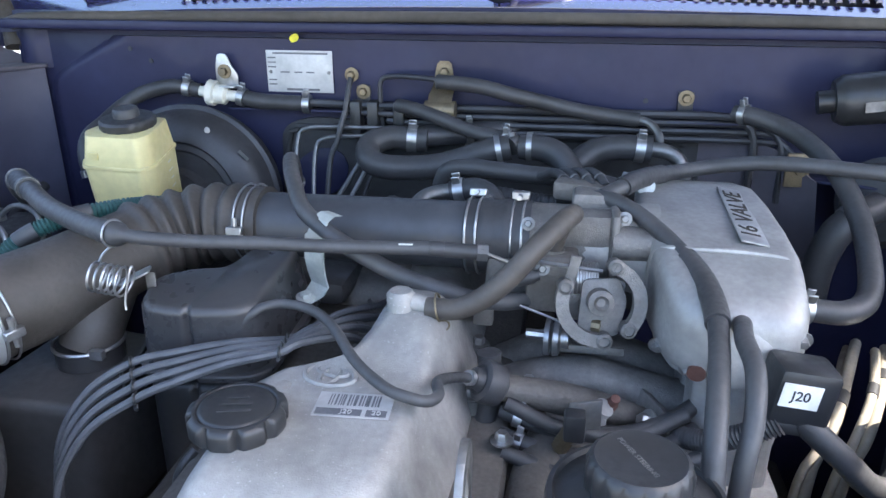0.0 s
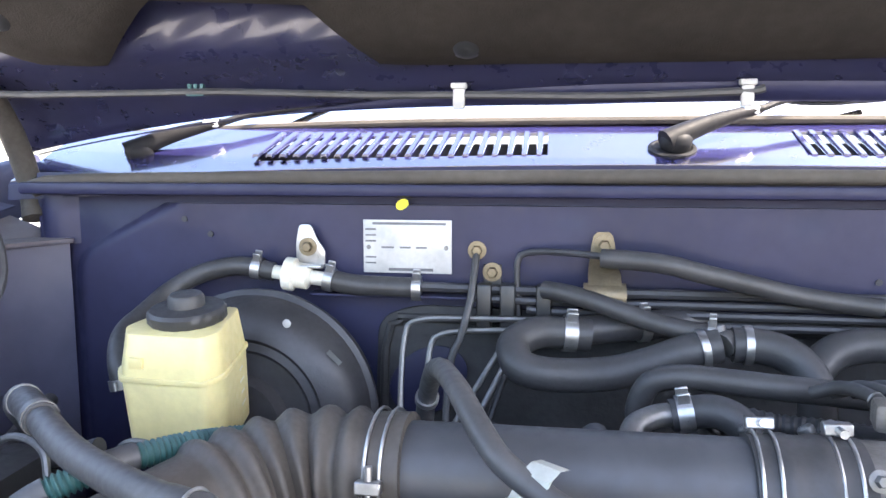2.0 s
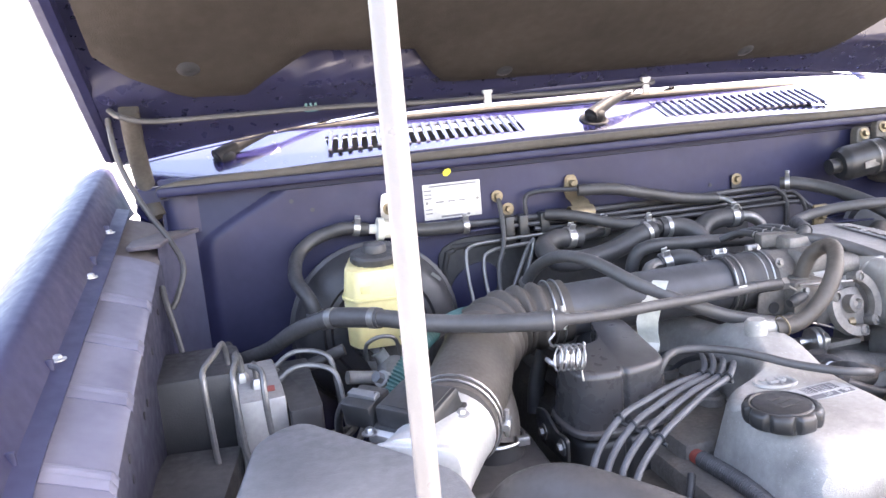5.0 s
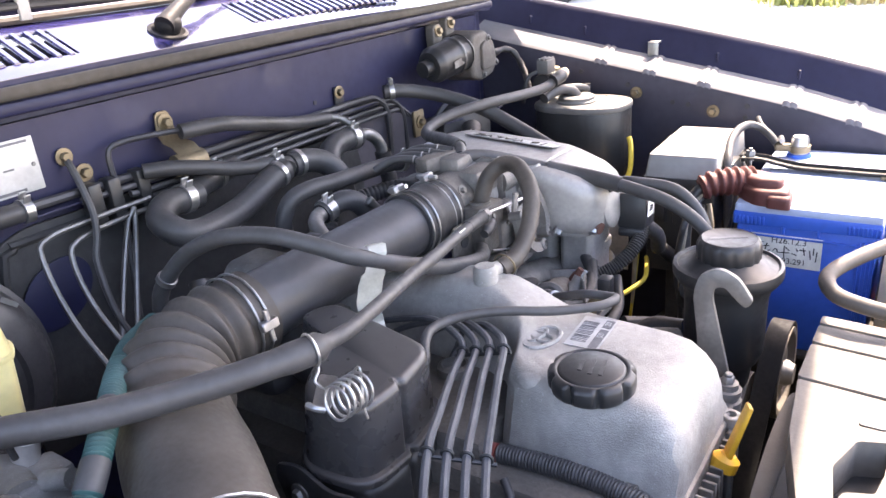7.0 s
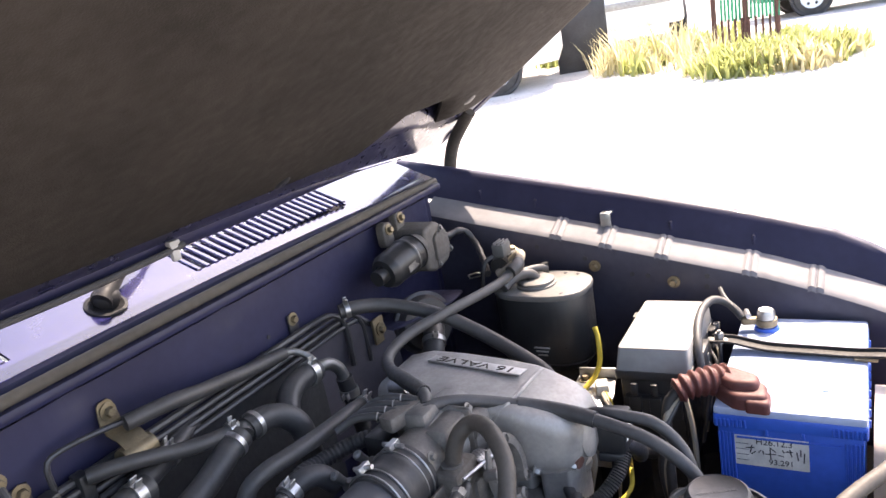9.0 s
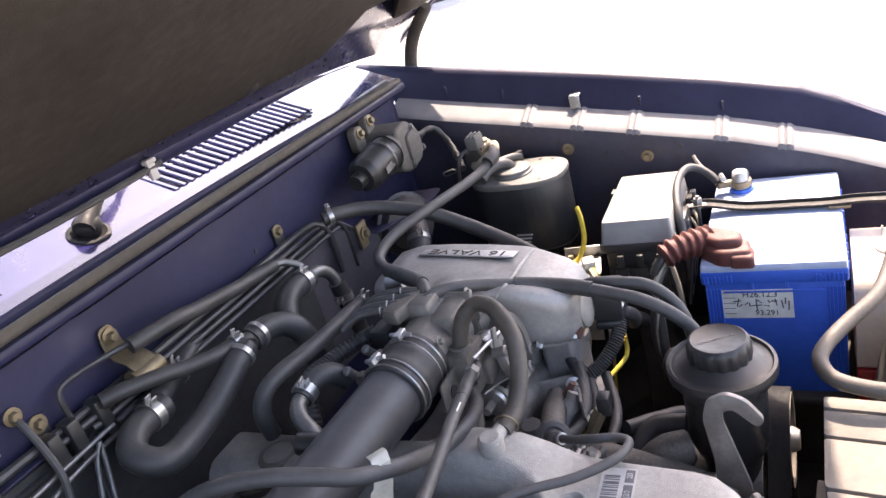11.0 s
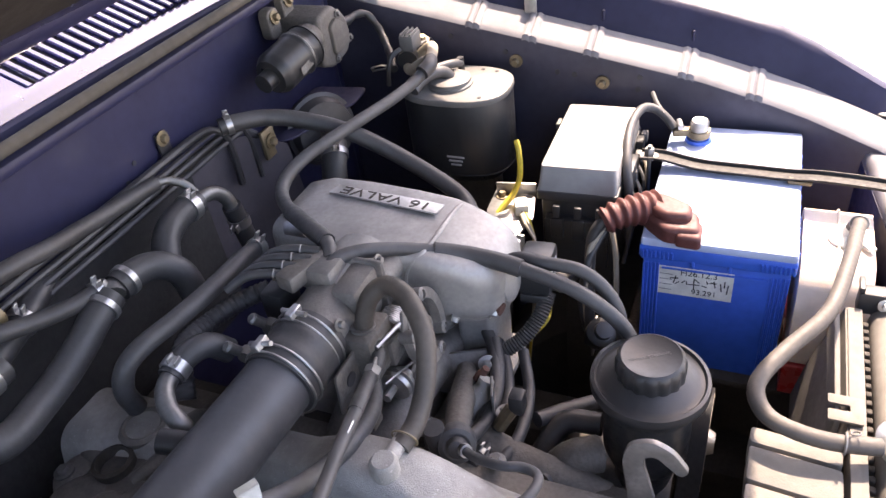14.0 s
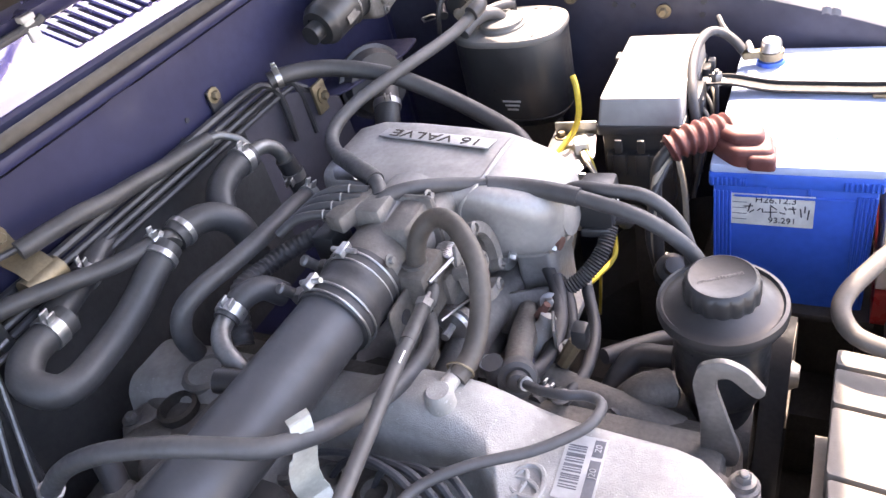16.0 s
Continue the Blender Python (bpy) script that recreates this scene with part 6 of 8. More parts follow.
whole("paint_mark", lathe([(0.0065, 0), (0.0065, 0.0006)], 12, aim((-0.418, FIRE_Y, 1.247), (0, -1, 0)), lambda a, z: 1 + 0.18 * math.sin(2 * a + 0.5)), YELLOW_DOT, "dab of yellow paint on the firewall", "paint mark")
for x, z in ((-0.318, 1.175), (0.127, 1.178)):
    bb = thing("bracket_bolt", (x, FIRE_Y, z), "brass-coloured bolt with a tab on the firewall", "bolt", "firewall bolts")
    part("tab", rbox(0.020, 0.004, 0.034, 0.001, Matrix.Translation((x, FIRE_Y - 0.003, z - 0.026))), PIPE_DARK, bb)
    part("bolt", bolt_geo((x, FIRE_Y - 0.004, z), (0, -1, 0), 0.0062, 0.007), BRASS, bb)
gb = thing("pipe_bracket", (-0.20, 1.03, 1.14), "gold passivated pipe bracket bolted to the firewall", "bracket")
part("arm", strip([[(-0.201 - w, y, z), (-0.201 + w, y, z)] for y, z, w in ((1.049, 1.220, 0.006), (1.049, 1.216, 0.010), (1.048, 1.204, 0.0125), (1.047, 1.192, 0.0135), (1.036, 1.183, 0.0155), (1.018, 1.179, 0.0165), (1.008, 1.170, 0.0165), (1.005, 1.145, 0.0165))], 0.002, (0, -1, 0)), BRASS, gb)
part("saddle", tube([(-0.222, 1.012, 1.158), (-0.180, 1.012, 1.158)], 0.0135, 4, 20), BRASS, gb)
part("bolt", bolt_geo((-0.200, 1.046, 1.206), (0, -1, 0), 0.0065, 0.008), BRASS, gb)

# hydraulic block with its rigid pipes
ab = thing("brake_modulator", (-0.76, 0.72, 0.95), "aluminium brake modulator block with bent steel pipes", "brake modulator")
vb = [(-0.777, 0.668), (-0.724, 0.670), (-0.733, 0.812), (-0.794, 0.808)]
part("valve_block", prism(vb, 0.12, 0.003, Matrix.Translation((0, 0, 0.936))), CAST_SMOOTH, ab)
part("lower_block", prism([(-0.785, 0.650), (-0.720, 0.652), (-0.722, 0.80), (-0.79, 0.80)], 0.05, 0.004, Matrix.Translation((0, 0, 0.888))), CAST_SMOOTH, ab)
part("motor_housing", prism(rounded([(-0.722, 0.655), (-0.686, 0.660), (-0.690, 0.835), (-0.735, 0.835)], 0.004), 0.11, 0.003, Matrix.Translation((0, 0, 0.932))), PLASTIC_FLAT, ab)
part("relay_cover", rbox(0.085, 0.12, 0.085, 0.006, Matrix.Translation((-0.828, 0.640, 0.915)) @ Matrix.Rotation(radians(-8), 4, "Z")), PLASTIC_FLAT, ab)
part("red_mark", rbox(0.014, 0.018, 0.0006, 0, Matrix.Translation((-0.742, 0.700, 1.0562))), RED_TAPE, ab)
for k in range(3):
    b = Vector((-0.786 + 0.016 * k, 0.770 - 0.030 * k, 1.055))
    part("union_nut", lathe([(0.0075, 0), (0.0075, 0.008), (0.005, 0.012)], 6, Matrix.Translation(b)), ZINC, ab)
    top, y1, x1 = 1.102 - 0.006 * k, 0.652 - 0.004 * k, -0.806 + 0.030 * k
    part("brake_pipe", tube([b, b + Vector((0, 0, 0.028)), (b.x - 0.002, b.y - 0.008, top - 0.004), (b.x - 0.004, b.y - 0.022, top), ((b.x + x1) / 2, (b.y + y1) / 2, top), (x1, y1 + 0.016, top - 0.002), (x1, y1 + 0.003, top - 0.014), (x1 + 0.001, y1, top - 0.045), (x1 + 0.004, y1, 0.995 + 0.012 * k), (x1 + 0.014, y1 - 0.002, 0.972 + 0.013 * k), (x1 + 0.06, y1 - 0.004, 0.962 + 0.014 * k), (-0.64, 0.632, 0.952 + 0.012 * k)], 0.0034, 70, 8), STEEL, ab)
for k in range(2):
    part("side_pipe", tube([(-0.735, 0.800 - 0.06 * k, 1.045), (-0.712, 0.798 - 0.06 * k, 1.062), (-0.690, 0.795 - 0.06 * k, 1.064), (-0.668, 0.785 - 0.06 * k, 1.058), (-0.660, 0.778 - 0.06 * k, 1.04), (-0.656, 0.77 - 0.06 * k, 0.98)], 0.0034, 30, 8), STEEL, ab)
    part("union_nut", lathe([(0.0075, 0), (0.0075, 0.010)], 6, aim((-0.738, 0.800 - 0.06 * k, 1.042), (0.8, 0, 0.6))), ZINC, ab)

# resonator boxes under the intake
rs = thing("intake_resonator", (-0.37, 0.63, 0.94), "satin black plastic intake resonator box", "resonator")
ol = rounded([(-0.413, 0.572), (-0.368, 0.569), (-0.3635, 0.5755), (-0.359, 0.570), (-0.304, 0.578), (-0.297, 0.705), (-0.338, 0.715), (-0.352, 0.655), (-0.392, 0.648), (-0.424, 0.626)], 0.024)
tilt = Matrix.Translation((-0.37, 0.58, 1.052)) @ Matrix.Rotation(radians(8), 4, "X") @ Matrix.Translation((0.37, -0.58, -1.052))
wide = [((x + 0.37) * 1.10 - 0.37, (y - 0.64) * 1.09 + 0.64) for x, y in ol]
part("upper_box", puck(wide, 0.068, 0.009, tilt @ Matrix.Translation((0, 0, 0.988)), 6, ol), RES_PLASTIC, rs, "", 60)
part("seam_flange", puck([((x + 0.37) * 1.20 - 0.37, (y - 0.64) * 1.18 + 0.64) for x, y in ol], 0.007, 0.003, tilt @ Matrix.Translation((0, 0, 0.983)), 3), RES_PLASTIC, rs)
part("lower_box", puck([((x + 0.37) * 1.02 - 0.37, (y - 0.64) * 1.0 + 0.64) for x, y in ol], 0.145, 0.01, Matrix.Translation((0, 0, 0.832))), PLASTIC, rs)
part("side_plate", prism(rounded([(0.568, 0.955), (0.652, 0.955), (0.660, 0.992), (0.630, 1.000), (0.600, 0.985), (0.568, 0.990)], 0.010), 0.004, 0.001, Matrix(((0, 0, 1, -0.438), (1, 0, 0, 0), (0, 1, 0, 0), (0, 0, 0, 1)))), PLASTIC, rs)
for y, z in ((0.632, 0.972), (0.580, 0.975)):
    part("side_bolt", bolt_geo((-0.438, y, z), (-1, 0, 0), 0.0055, 0.005), STEEL, rs)
part("neck", tube([(-0.325, 0.68, 1.000), (-0.325, 0.71, 1.015), (-0.32, 0.74, 1.03)], 0.024, 8, 20), PLASTIC, rs)
r2 = thing("lower_resonator", (-0.50, 0.60, 0.80), "black plastic lower air chamber with a clamped neck", "resonator")
part("tank", puck(rounded([(-0.585, 0.53), (-0.455, 0.53), (-0.445, 0.68), (-0.575, 0.70)], 0.02), 0.145, 0.012, Matrix.Translation((0, 0, 0.82))), PLASTIC_FLAT, r2)
part("neck", lathe([(0.034, 0), (0.034, 0.018)], 24, Matrix.Translation((-0.504, 0.621, 0.964))), PLASTIC_FLAT, r2)
wire = ring((-0.504, 0.621, 0.985), (0, 0, 1), 0.0345, 0.002).join(rbox(0.014, 0.008, 0.010, 0.001, Matrix.Translation((-0.478, 0.595, 0.98))))
part("hose_clamp", wire, ZINC, r2, "worm-drive clamp")

# corrugated teal conduit
def corr(r, pitch_n):
    return lambda u: r * (1 + 0.10 * math.cos(2 * math.pi * u * pitch_n))


tc = thing("conduit", (-0.56, 0.66, 1.0), "teal corrugated wiring conduit", "conduit")
part("rear_conduit", tube([(-0.405, 0.838, 1.070), (-0.45, 0.805, 1.078), (-0.490, 0.758, 1.090), (-0.503, 0.741, 1.093)], lambda u: 0.0086 * (1 + 0.10 * math.cos(2 * math.pi * u * 34)), 240, 12), TEAL, tc)
TC = [(-0.500, 0.745, 1.092), (-0.514, 0.727, 1.095), (-0.545, 0.690, 1.095), (-0.574, 0.662, 1.086), (-0.596, 0.648, 1.070), (-0.612, 0.640, 1.048), (-0.624, 0.632, 1.015)]
part("conduit", tube(TC, lambda u: 0.0086 * (1 + 0.13 * math.cos(2 * math.pi * u * 52)), 400, 14), TEAL, tc)
tcs = spline(TC, 61)
for k in (16, 32):
    part("tape", tube(tcs[k:k + 7], 0.0100, seg=14, straight=True), HOSE_GREY, tc)

# ---- east side ----
bat = thing("battery", (0.4245, 0.375, 0.794), "blue car battery with lid toned pale for sun and paper label", "battery")
BM = Matrix.Translation((0.4245, 0.376, 0.794)) @ Matrix.Rotation(radians(1), 4, "Z")
part("case", rbox(0.294, 0.176, 0.196, 0.004, BM), BATTERY_BLUE, bat)
part("lid", rbox(0.300, 0.184, 0.014, 0.004, BM @ Matrix.Translation((0, 0, 0.204))), BATTERY_TOP, bat)
part("lid_skirt", rbox(0.302, 0.186, 0.020, 0.003, BM @ Matrix.Translation((0, 0, 0.187))), BATTERY_BLUE, bat)
for k in range(5):
    for s in (-1, 1):
        part("rib", rbox(0.004, 0.0024, 0.165, 0.001, BM @ Matrix.Translation((-0.1475, s * (0.068 + 0.0046 * k), 0.014))), BATTERY_BLUE, bat)
part("front_ledge", rbox(0.004, 0.128, 0.003, 0.001, BM @ Matrix.Translation((-0.1480, 0.0, 0.172))), BATTERY_BLUE, bat)
for k in range(16):
    part("tooth", rbox(0.004, 0.0028, 0.012, 0.001, BM @ Matrix.Translation((-0.1515, (-0.090 + 0.0052 * k) if k < 8 else (0.052 + 0.0052 * (k - 8)), 0.189))), BATTERY_BLUE, bat)
for k in range(10):
    part("tooth", rbox(0.0028, 0.004, 0.012, 0.001, BM @ Matrix.Translation((-0.120 + 0.026 * k, -0.0935, 0.189))), BATTERY_BLUE, bat)
for y in (-0.018, 0.026):
    part("lug", rbox(0.006, 0.004, 0.011, 0.001, BM @ Matrix.Translation((-0.1485, y, 0.1785))), BATTERY_BLUE, bat)
LB = BM @ Matrix.Translation((-0.1480, 0.0215, 0.1535)) @ Matrix(((0, 0, -1, 0), (-1, 0, 0, 0), (0, 1, 0, 0), (0, 0, 0, 1)))
lab = part("paper_label", rbox(0.092, 0.046, 0.0006, 0, LB), PAPER, bat, "white paper label with handwriting")
lettering("H26.12.3", 0.0125, LB @ Matrix.Translation((0.004, 0.0150, 0.0009)), INK, lab)
lettering("93.291", 0.0115, LB @ Matrix.Translation((0.012, -0.0145, 0.0009)), INK, lab)
for x, w, h, turn in ((-0.026, 0.011, 0.0016, 8), (-0.025, 0.0016, 0.013, -12), (-0.022, 0.007, 0.0014, 40), (-0.014, 0.006, 0.0014, 50), (-0.010, 0.0016, 0.006, 10), (-0.001, 0.014, 0.0014, 4), (-0.001, 0.0016, 0.016, 2), (-0.001, 0.011, 0.0014, 4), (0.002, 0.010, 0.0014, -40),
                      (0.012, 0.007, 0.0014, -15), (0.015, 0.0016, 0.005, 30), (0.022, 0.009, 0.0014, 5), (0.022, 0.006, 0.0014, -20), (0.024, 0.0016, 0.011, 12), (0.032, 0.0016, 0.013, 8), (0.036, 0.0016, 0.010, 0), (0.040, 0.0016, 0.015, -4)):
    part("written_bar", rbox(w, h, 0.0003, 0, LB @ Matrix.Translation((x, 0.001 + 0.004 * math.sin(900 * x), 0.0007)) @ Matrix.Rotation(radians(turn), 4, "Z")), INK, lab)
for k in range(5):
    part("printed_bar", rbox(0.016, 0.0009, 0.0003, 0, LB @ Matrix.Translation((-0.036, 0.019 - 0.0085 * k, 0.0007))), PRINT, lab)
part("fill_mark", rbox(0.003, 0.014, 0.0008, 0, BM @ Matrix.Translation((-0.085, -0.045, 0.2182)) @ Matrix.Rotation(radians(20), 4, "Z")), BATTERY_BLUE, bat)
# positive terminal cover: a moulded cap over the post, then a ribbed boot
tz = 1.0118
tcov = part("terminal_cover", puck(rounded([(0.272, 0.394), (0.312, 0.400), (0.338, 0.452), (0.326, 0.476), (0.294, 0.464), (0.268, 0.436)], 0.010), 0.022, 0.008, Matrix.Translation((0, 0, tz)), 5), RED_COVER, bat, "brownish red rubber terminal cover", 50)
part("cover_top", puck(rounded([(0.286, 0.408), (0.312, 0.408), (0.334, 0.450), (0.324, 0.472), (0.298, 0.460), (0.282, 0.440)], 0.010), 0.014, 0.008, Matrix.Translation((0, 0, tz + 0.020)), 5), RED_COVER, tcov, "", 50)
part("cover_nose", puck(rounded([(0.263, 0.392), (0.300, 0.394), (0.302, 0.418), (0.264, 0.424)], 0.008), 0.017, 0.006, Matrix.Translation((0, 0, tz - 0.0005)), 5), RED_COVER, tcov, "", 50)
boot = [(0.318, 0.456, 1.030), (0.304, 0.474, 1.033), (0.288, 0.496, 1.033), (0.276, 0.514, 1.026)]
part("ribbed_boot", tube(boot, lambda u: 0.0205 - 0.004 * u + 0.0022 * math.cos(2 * math.pi * u * 6.5), 80, 20), RED_COVER, bat, "ribbed red rubber boot")
for k in range(3):
    part("cable", tube([(0.278, 0.512, 1.028 - 0.008 * k), (0.268 - 0.006 * k, 0.524, 1.012 - 0.012 * k), (0.264 - 0.010 * k, 0.528, 0.97), (0.262, 0.528 + 0.006 * k, 0.90), (0.262, 0.528, 0.82)], 0.0048 if k else 0.0075, 24, 10), RUBBER if k != 1 else WHITE_WIRE, bat)
# negative post, its clamp and the earth lead
part("post_base", lathe([(0.020, 0), (0.018, 0.006)], 24, Matrix.Translation((0.530, 0.428, 1.011))), BATTERY_BLUE, bat)
part("negative_post", lathe([(0.0135, 0), (0.0135, 0.026), (0.0115, 0.030), (0.0105, 0.0295)], 22, Matrix.Translation((0.530, 0.428, 1.015))), ZINC, bat, "bright metal terminal post")
part("negative_clamp", lathe([(0.0165, 0), (0.0165, 0.010)], 20, Matrix.Translation((0.530, 0.428, 1.020))).join(rbox(0.012, 0.030, 0.012, 0.003, Matrix.Translation((0.524, 0.450, 1.021)) @ Matrix.Rotation(radians(15), 4, "Z"))), BRASS, bat, "brass terminal clamp")
part("clamp_bolt", tube([(0.512, 0.452, 1.040), (0.532, 0.458, 1.040)], 0.0045, 2, 8), ZINC, bat)
lead = [(0.522, 0.462, 1.032), (0.530, 0.475, 1.044), (0.536, 0.492, 1.054), (0.528, 0.508, 1.060), (0.500, 0.516, 1.060), (0.462, 0.517, 1.056), (0.425, 0.513, 1.046), (0.398, 0.507, 1.028), (0.388, 0.502, 0.99), (0.386, 0.50, 0.92)]
part("earth_lead", tube(lead, 0.0066, 60, 10), HOSE_GREY, bat)
part("wing_lead", tube([(0.530, 0.480, 1.050), (0.548, 0.494, 1.058), (0.572, 0.504, 1.062)], 0.004, 12, 8), HOSE_GREY, bat)

hold = thing("battery_clamp", (0.444, 0.33, 1.012), "worn black steel battery hold-down bar", "battery clamp")
BAR = ((0.449, 0.498, 1.022), (0.449, 0.468, 1.023), (0.4485, 0.440, 1.018), (0.447, 0.410, 1.0145), (0.445, 0.350, 1.0145), (0.443, 0.300, 1.0150), (0.441, 0.262, 1.018), (0.438, 0.210, 1.018), (0.434, 0.160, 1.016))
bar = spline(BAR, 49)
part("bar", strip([[tuple(p + Vector((w, 0, dz))) for w, dz in ((-0.0135, 0.005), (-0.0105, 0.0055), (-0.0095, 0.001), (0.0095, 0.001), (0.0105, 0.0055), (0.0135, 0.005))] for p in bar], 0.0022, (0, 0, 1)), BAR_BLACK, hold, "", 30)
for p in ((0.449, 0.486, 1.0245), (0.435, 0.174, 1.018)):
    part("nut", bolt_geo(p, (0, 0, 1), 0.0075, 0.012), STEEL, hold)
    part("rod", tube([(p[0], p[1], p[2] + 0.018), (p[0], p[1], 0.84)], 0.003, 2, 8), STEEL, hold)
whole("lid_clip", rbox(0.012, 0.030, 0.006, 0.002, Matrix.Translation((0.436, 0.287, 1.0125))), BRASS, "small brass clip on the battery lid edge", "clip")
fz = thing("fuse_box", (0.455, 0.568, 0.86), "black plastic fuse box with a lid toned pale for sun", "fuse box")
FM = Matrix.Translation((0.452, 0.570, 0)) @ Matrix.Rotation(radians(2), 4, "Z")
top = rounded([(-0.086, -0.051), (0.099, -0.053), (0.101, 0.053), (-0.088, 0.054)], 0.006)
rim = rounded([(-0.100, -0.054), (0.102, -0.056), (0.104, 0.056), (-0.101, 0.057)], 0.006)
part("lid", prism(rim, 0.034, 0.003, FM @ Matrix.Translation((0, 0, 1.012)), top=top), LID_SUNLIT, fz, "plastic lid toned pale for sun")
part("lid_rim", prism([(x * 1.02, y * 1.03) for x, y in rim], 0.014, 0.003, FM @ Matrix.Translation((0, 0, 0.999))), PLASTIC_FLAT, fz)
part("body", rbox(0.200, 0.104, 0.15, 0.005, FM @ Matrix.Translation((0, 0, 0.852))), PLASTIC, fz)
part("front_step", rbox(0.016, 0.090, 0.080, 0.003, FM @ Matrix.Translation((-0.106, 0, 0.895))), PLASTIC, fz)
for y in (-0.034, -0.004, 0.026):
    part("latch", rbox(0.008, 0.018, 0.034, 0.002, FM @ Matrix.Translation((-0.116, y, 0.945))), PLASTIC, fz)
    part("latch_tongue", rbox(0.006, 0.010, 0.020, 0.0015, FM @ Matrix.Translation((-0.118, y, 0.982))), PLASTIC_FLAT, fz)
for x in (-0.05, 0.0, 0.06):
    part("side_clip", rbox(0.022, 0.012, 0.050, 0.002, FM @ Matrix.Translation((x, -0.062, 0.965))), PLASTIC, fz)
    part("side_plug", rbox(0.014, 0.010, 0.016, 0.002, FM @ Matrix.Translation((x + 0.02, -0.066, 1.000))), FADED, fz)
for k in range(4):
    part("side_wire", tube([FM @ Vector((-0.06 + 0.035 * k, -0.066, 1.0)), FM @ Vector((-0.07 + 0.03 * k, -0.078, 0.985)), FM @ Vector((-0.09 + 0.03 * k, -0.074, 0.95)), FM @ Vector((-0.10 + 0.03 * k, -0.066, 0.90))], 0.0028, 18, 8), WHITE_WIRE if k % 2 else RUBBER, fz)
part("lid_tab", rbox(0.020, 0.006, 0.010, 0.001, FM @ Matrix.Translation((0.06, 0.062, 1.026))), FADED, fz)
can = thing("vapour_canister", (0.502, 0.800, 0.91), "black oval fuel vapour canister with pipe stubs", "canister")
oval = [(0.502 + 0.064 * math.copysign(abs(math.cos(a)) ** 0.75, math.cos(a)), 0.7955 + 0.0865 * math.copysign(abs(math.sin(a)) ** 0.75, math.sin(a))) for a in [2 * math.pi * k / 40 for k in range(40)]]
part("body", prism(oval, 0.122, 0.003, Matrix.Translation((0, 0, 0.963))), PLASTIC, can)
foot = [((x - 0.502) * 0.80 + 0.502, (y - 0.7955) * 0.84 + 0.7955) for x, y in oval]
part("base", puck(foot, 0.018, 0.001, Matrix.Translation((0, 0, 0.945)), 3, oval), PLASTIC, can)
part("rim", prism([((x - 0.502) * 1.03 + 0.502, (y - 0.7955) * 1.025 + 0.7955) for x, y in oval], 0.012, 0.004, Matrix.Translation((0, 0, 1.083))), FADED, can)
part("top_boss", lathe([(0.036, -0.002), (0.036, 0.004), (0.033, 0.006), (0.033, 0.011), (0.029, 0.013), (0.010, 0.012)], 32, Matrix.Translation((0.494, 0.804, 1.094))), FADED, can)
for x, y in ((0.548, 0.745), (0.552, 0.77), (0.455, 0.742)):
    part("lid_dimple", lathe([(0.0035, 0), (0.0035, 0.0008)], 10, Matrix.Translation((x, y, 1.0948))), INK, can)
part("stub", tube([(0.500, 0.806, 1.104), (0.494, 0.812, 1.114), (0.478, 0.822, 1.120), (0.452, 0.832, 1.119), (0.430, 0.838, 1.112)], 0.0095, 20, 12), HOSE_GREY, can)
part("stub", tube([(0.541, 0.803, 1.094), (0.541, 0.803, 1.119)], 0.0055, 3, 12), PLASTIC, can)
part("stub", tube([(0.540, 0.803, 1.110), (0.520, 0.812, 1.116), (0.498, 0.826, 1.118), (0.486, 0.838, 1.116)], 0.0070, 16, 12), HOSE_GREY, can)
# purge valve and its curved pipes between the canister and the inner wing
part("purge_valve", tube([(0.548, 0.892, 1.126), (0.506, 0.880, 1.124)], lambda u: 0.016 - 0.003 * (0.35 < u < 0.5), 12, 18), PLASTIC, can)
part("valve_bracket", strip([[(0.594, 0.900, 1.118), (0.594, 0.870, 1.118)], [(0.580, 0.900, 1.132), (0.580, 0.868, 1.132)], [(0.556, 0.900, 1.137), (0.556, 0.866, 1.137)], [(0.535, 0.898, 1.136), (0.535, 0.872, 1.136)]], 0.002, (0, 0, 1)), ZINC, can)
part("valve_plug", rbox(0.034, 0.024, 0.026, 0.003, Matrix.Translation((0.518, 0.876, 1.141))), FADED, can, "sun-bleached plastic plug")
for k in range(3):
    part("plug_rib", rbox(0.032, 0.003, 0.004, 0.001, Matrix.Translation((0.518, 0.868 + 0.008 * k, 1.166))), FADED, can)
part("bracket_bolt", bolt_geo((0.560, 0.876, 1.137), (-0.2, -0.3, 1), 0.007, 0.007), BRASS, can)
# rubber pipes in the pale sleeve colour, which stands for sun on them
part("valve_pipe", tube([(0.534, 0.872, 1.120), (0.534, 0.856, 1.134), (0.524, 0.842, 1.142), (0.500, 0.832, 1.142), (0.476, 0.824, 1.146), (0.452, 0.814, 1.150)], 0.0090, 26, 12), WHITE_WIRE, can, "rubber pipe coloured pale for sunlight")
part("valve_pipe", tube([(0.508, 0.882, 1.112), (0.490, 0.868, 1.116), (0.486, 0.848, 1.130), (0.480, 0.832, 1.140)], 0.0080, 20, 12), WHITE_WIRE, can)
part("pipe_sleeve", tube([(0.462, 0.818, 1.148), (0.442, 0.811, 1.149), (0.424, 0.816, 1.145)], 0.0112, 10, 14), RUBBER, can)
part("plug_lead", tube([(0.500, 0.886, 1.146), (0.488, 0.896, 1.140), (0.480, 0.902, 1.120), (0.486, 0.910, 1.09)], 0.0042, 16, 8), RUBBER, can)
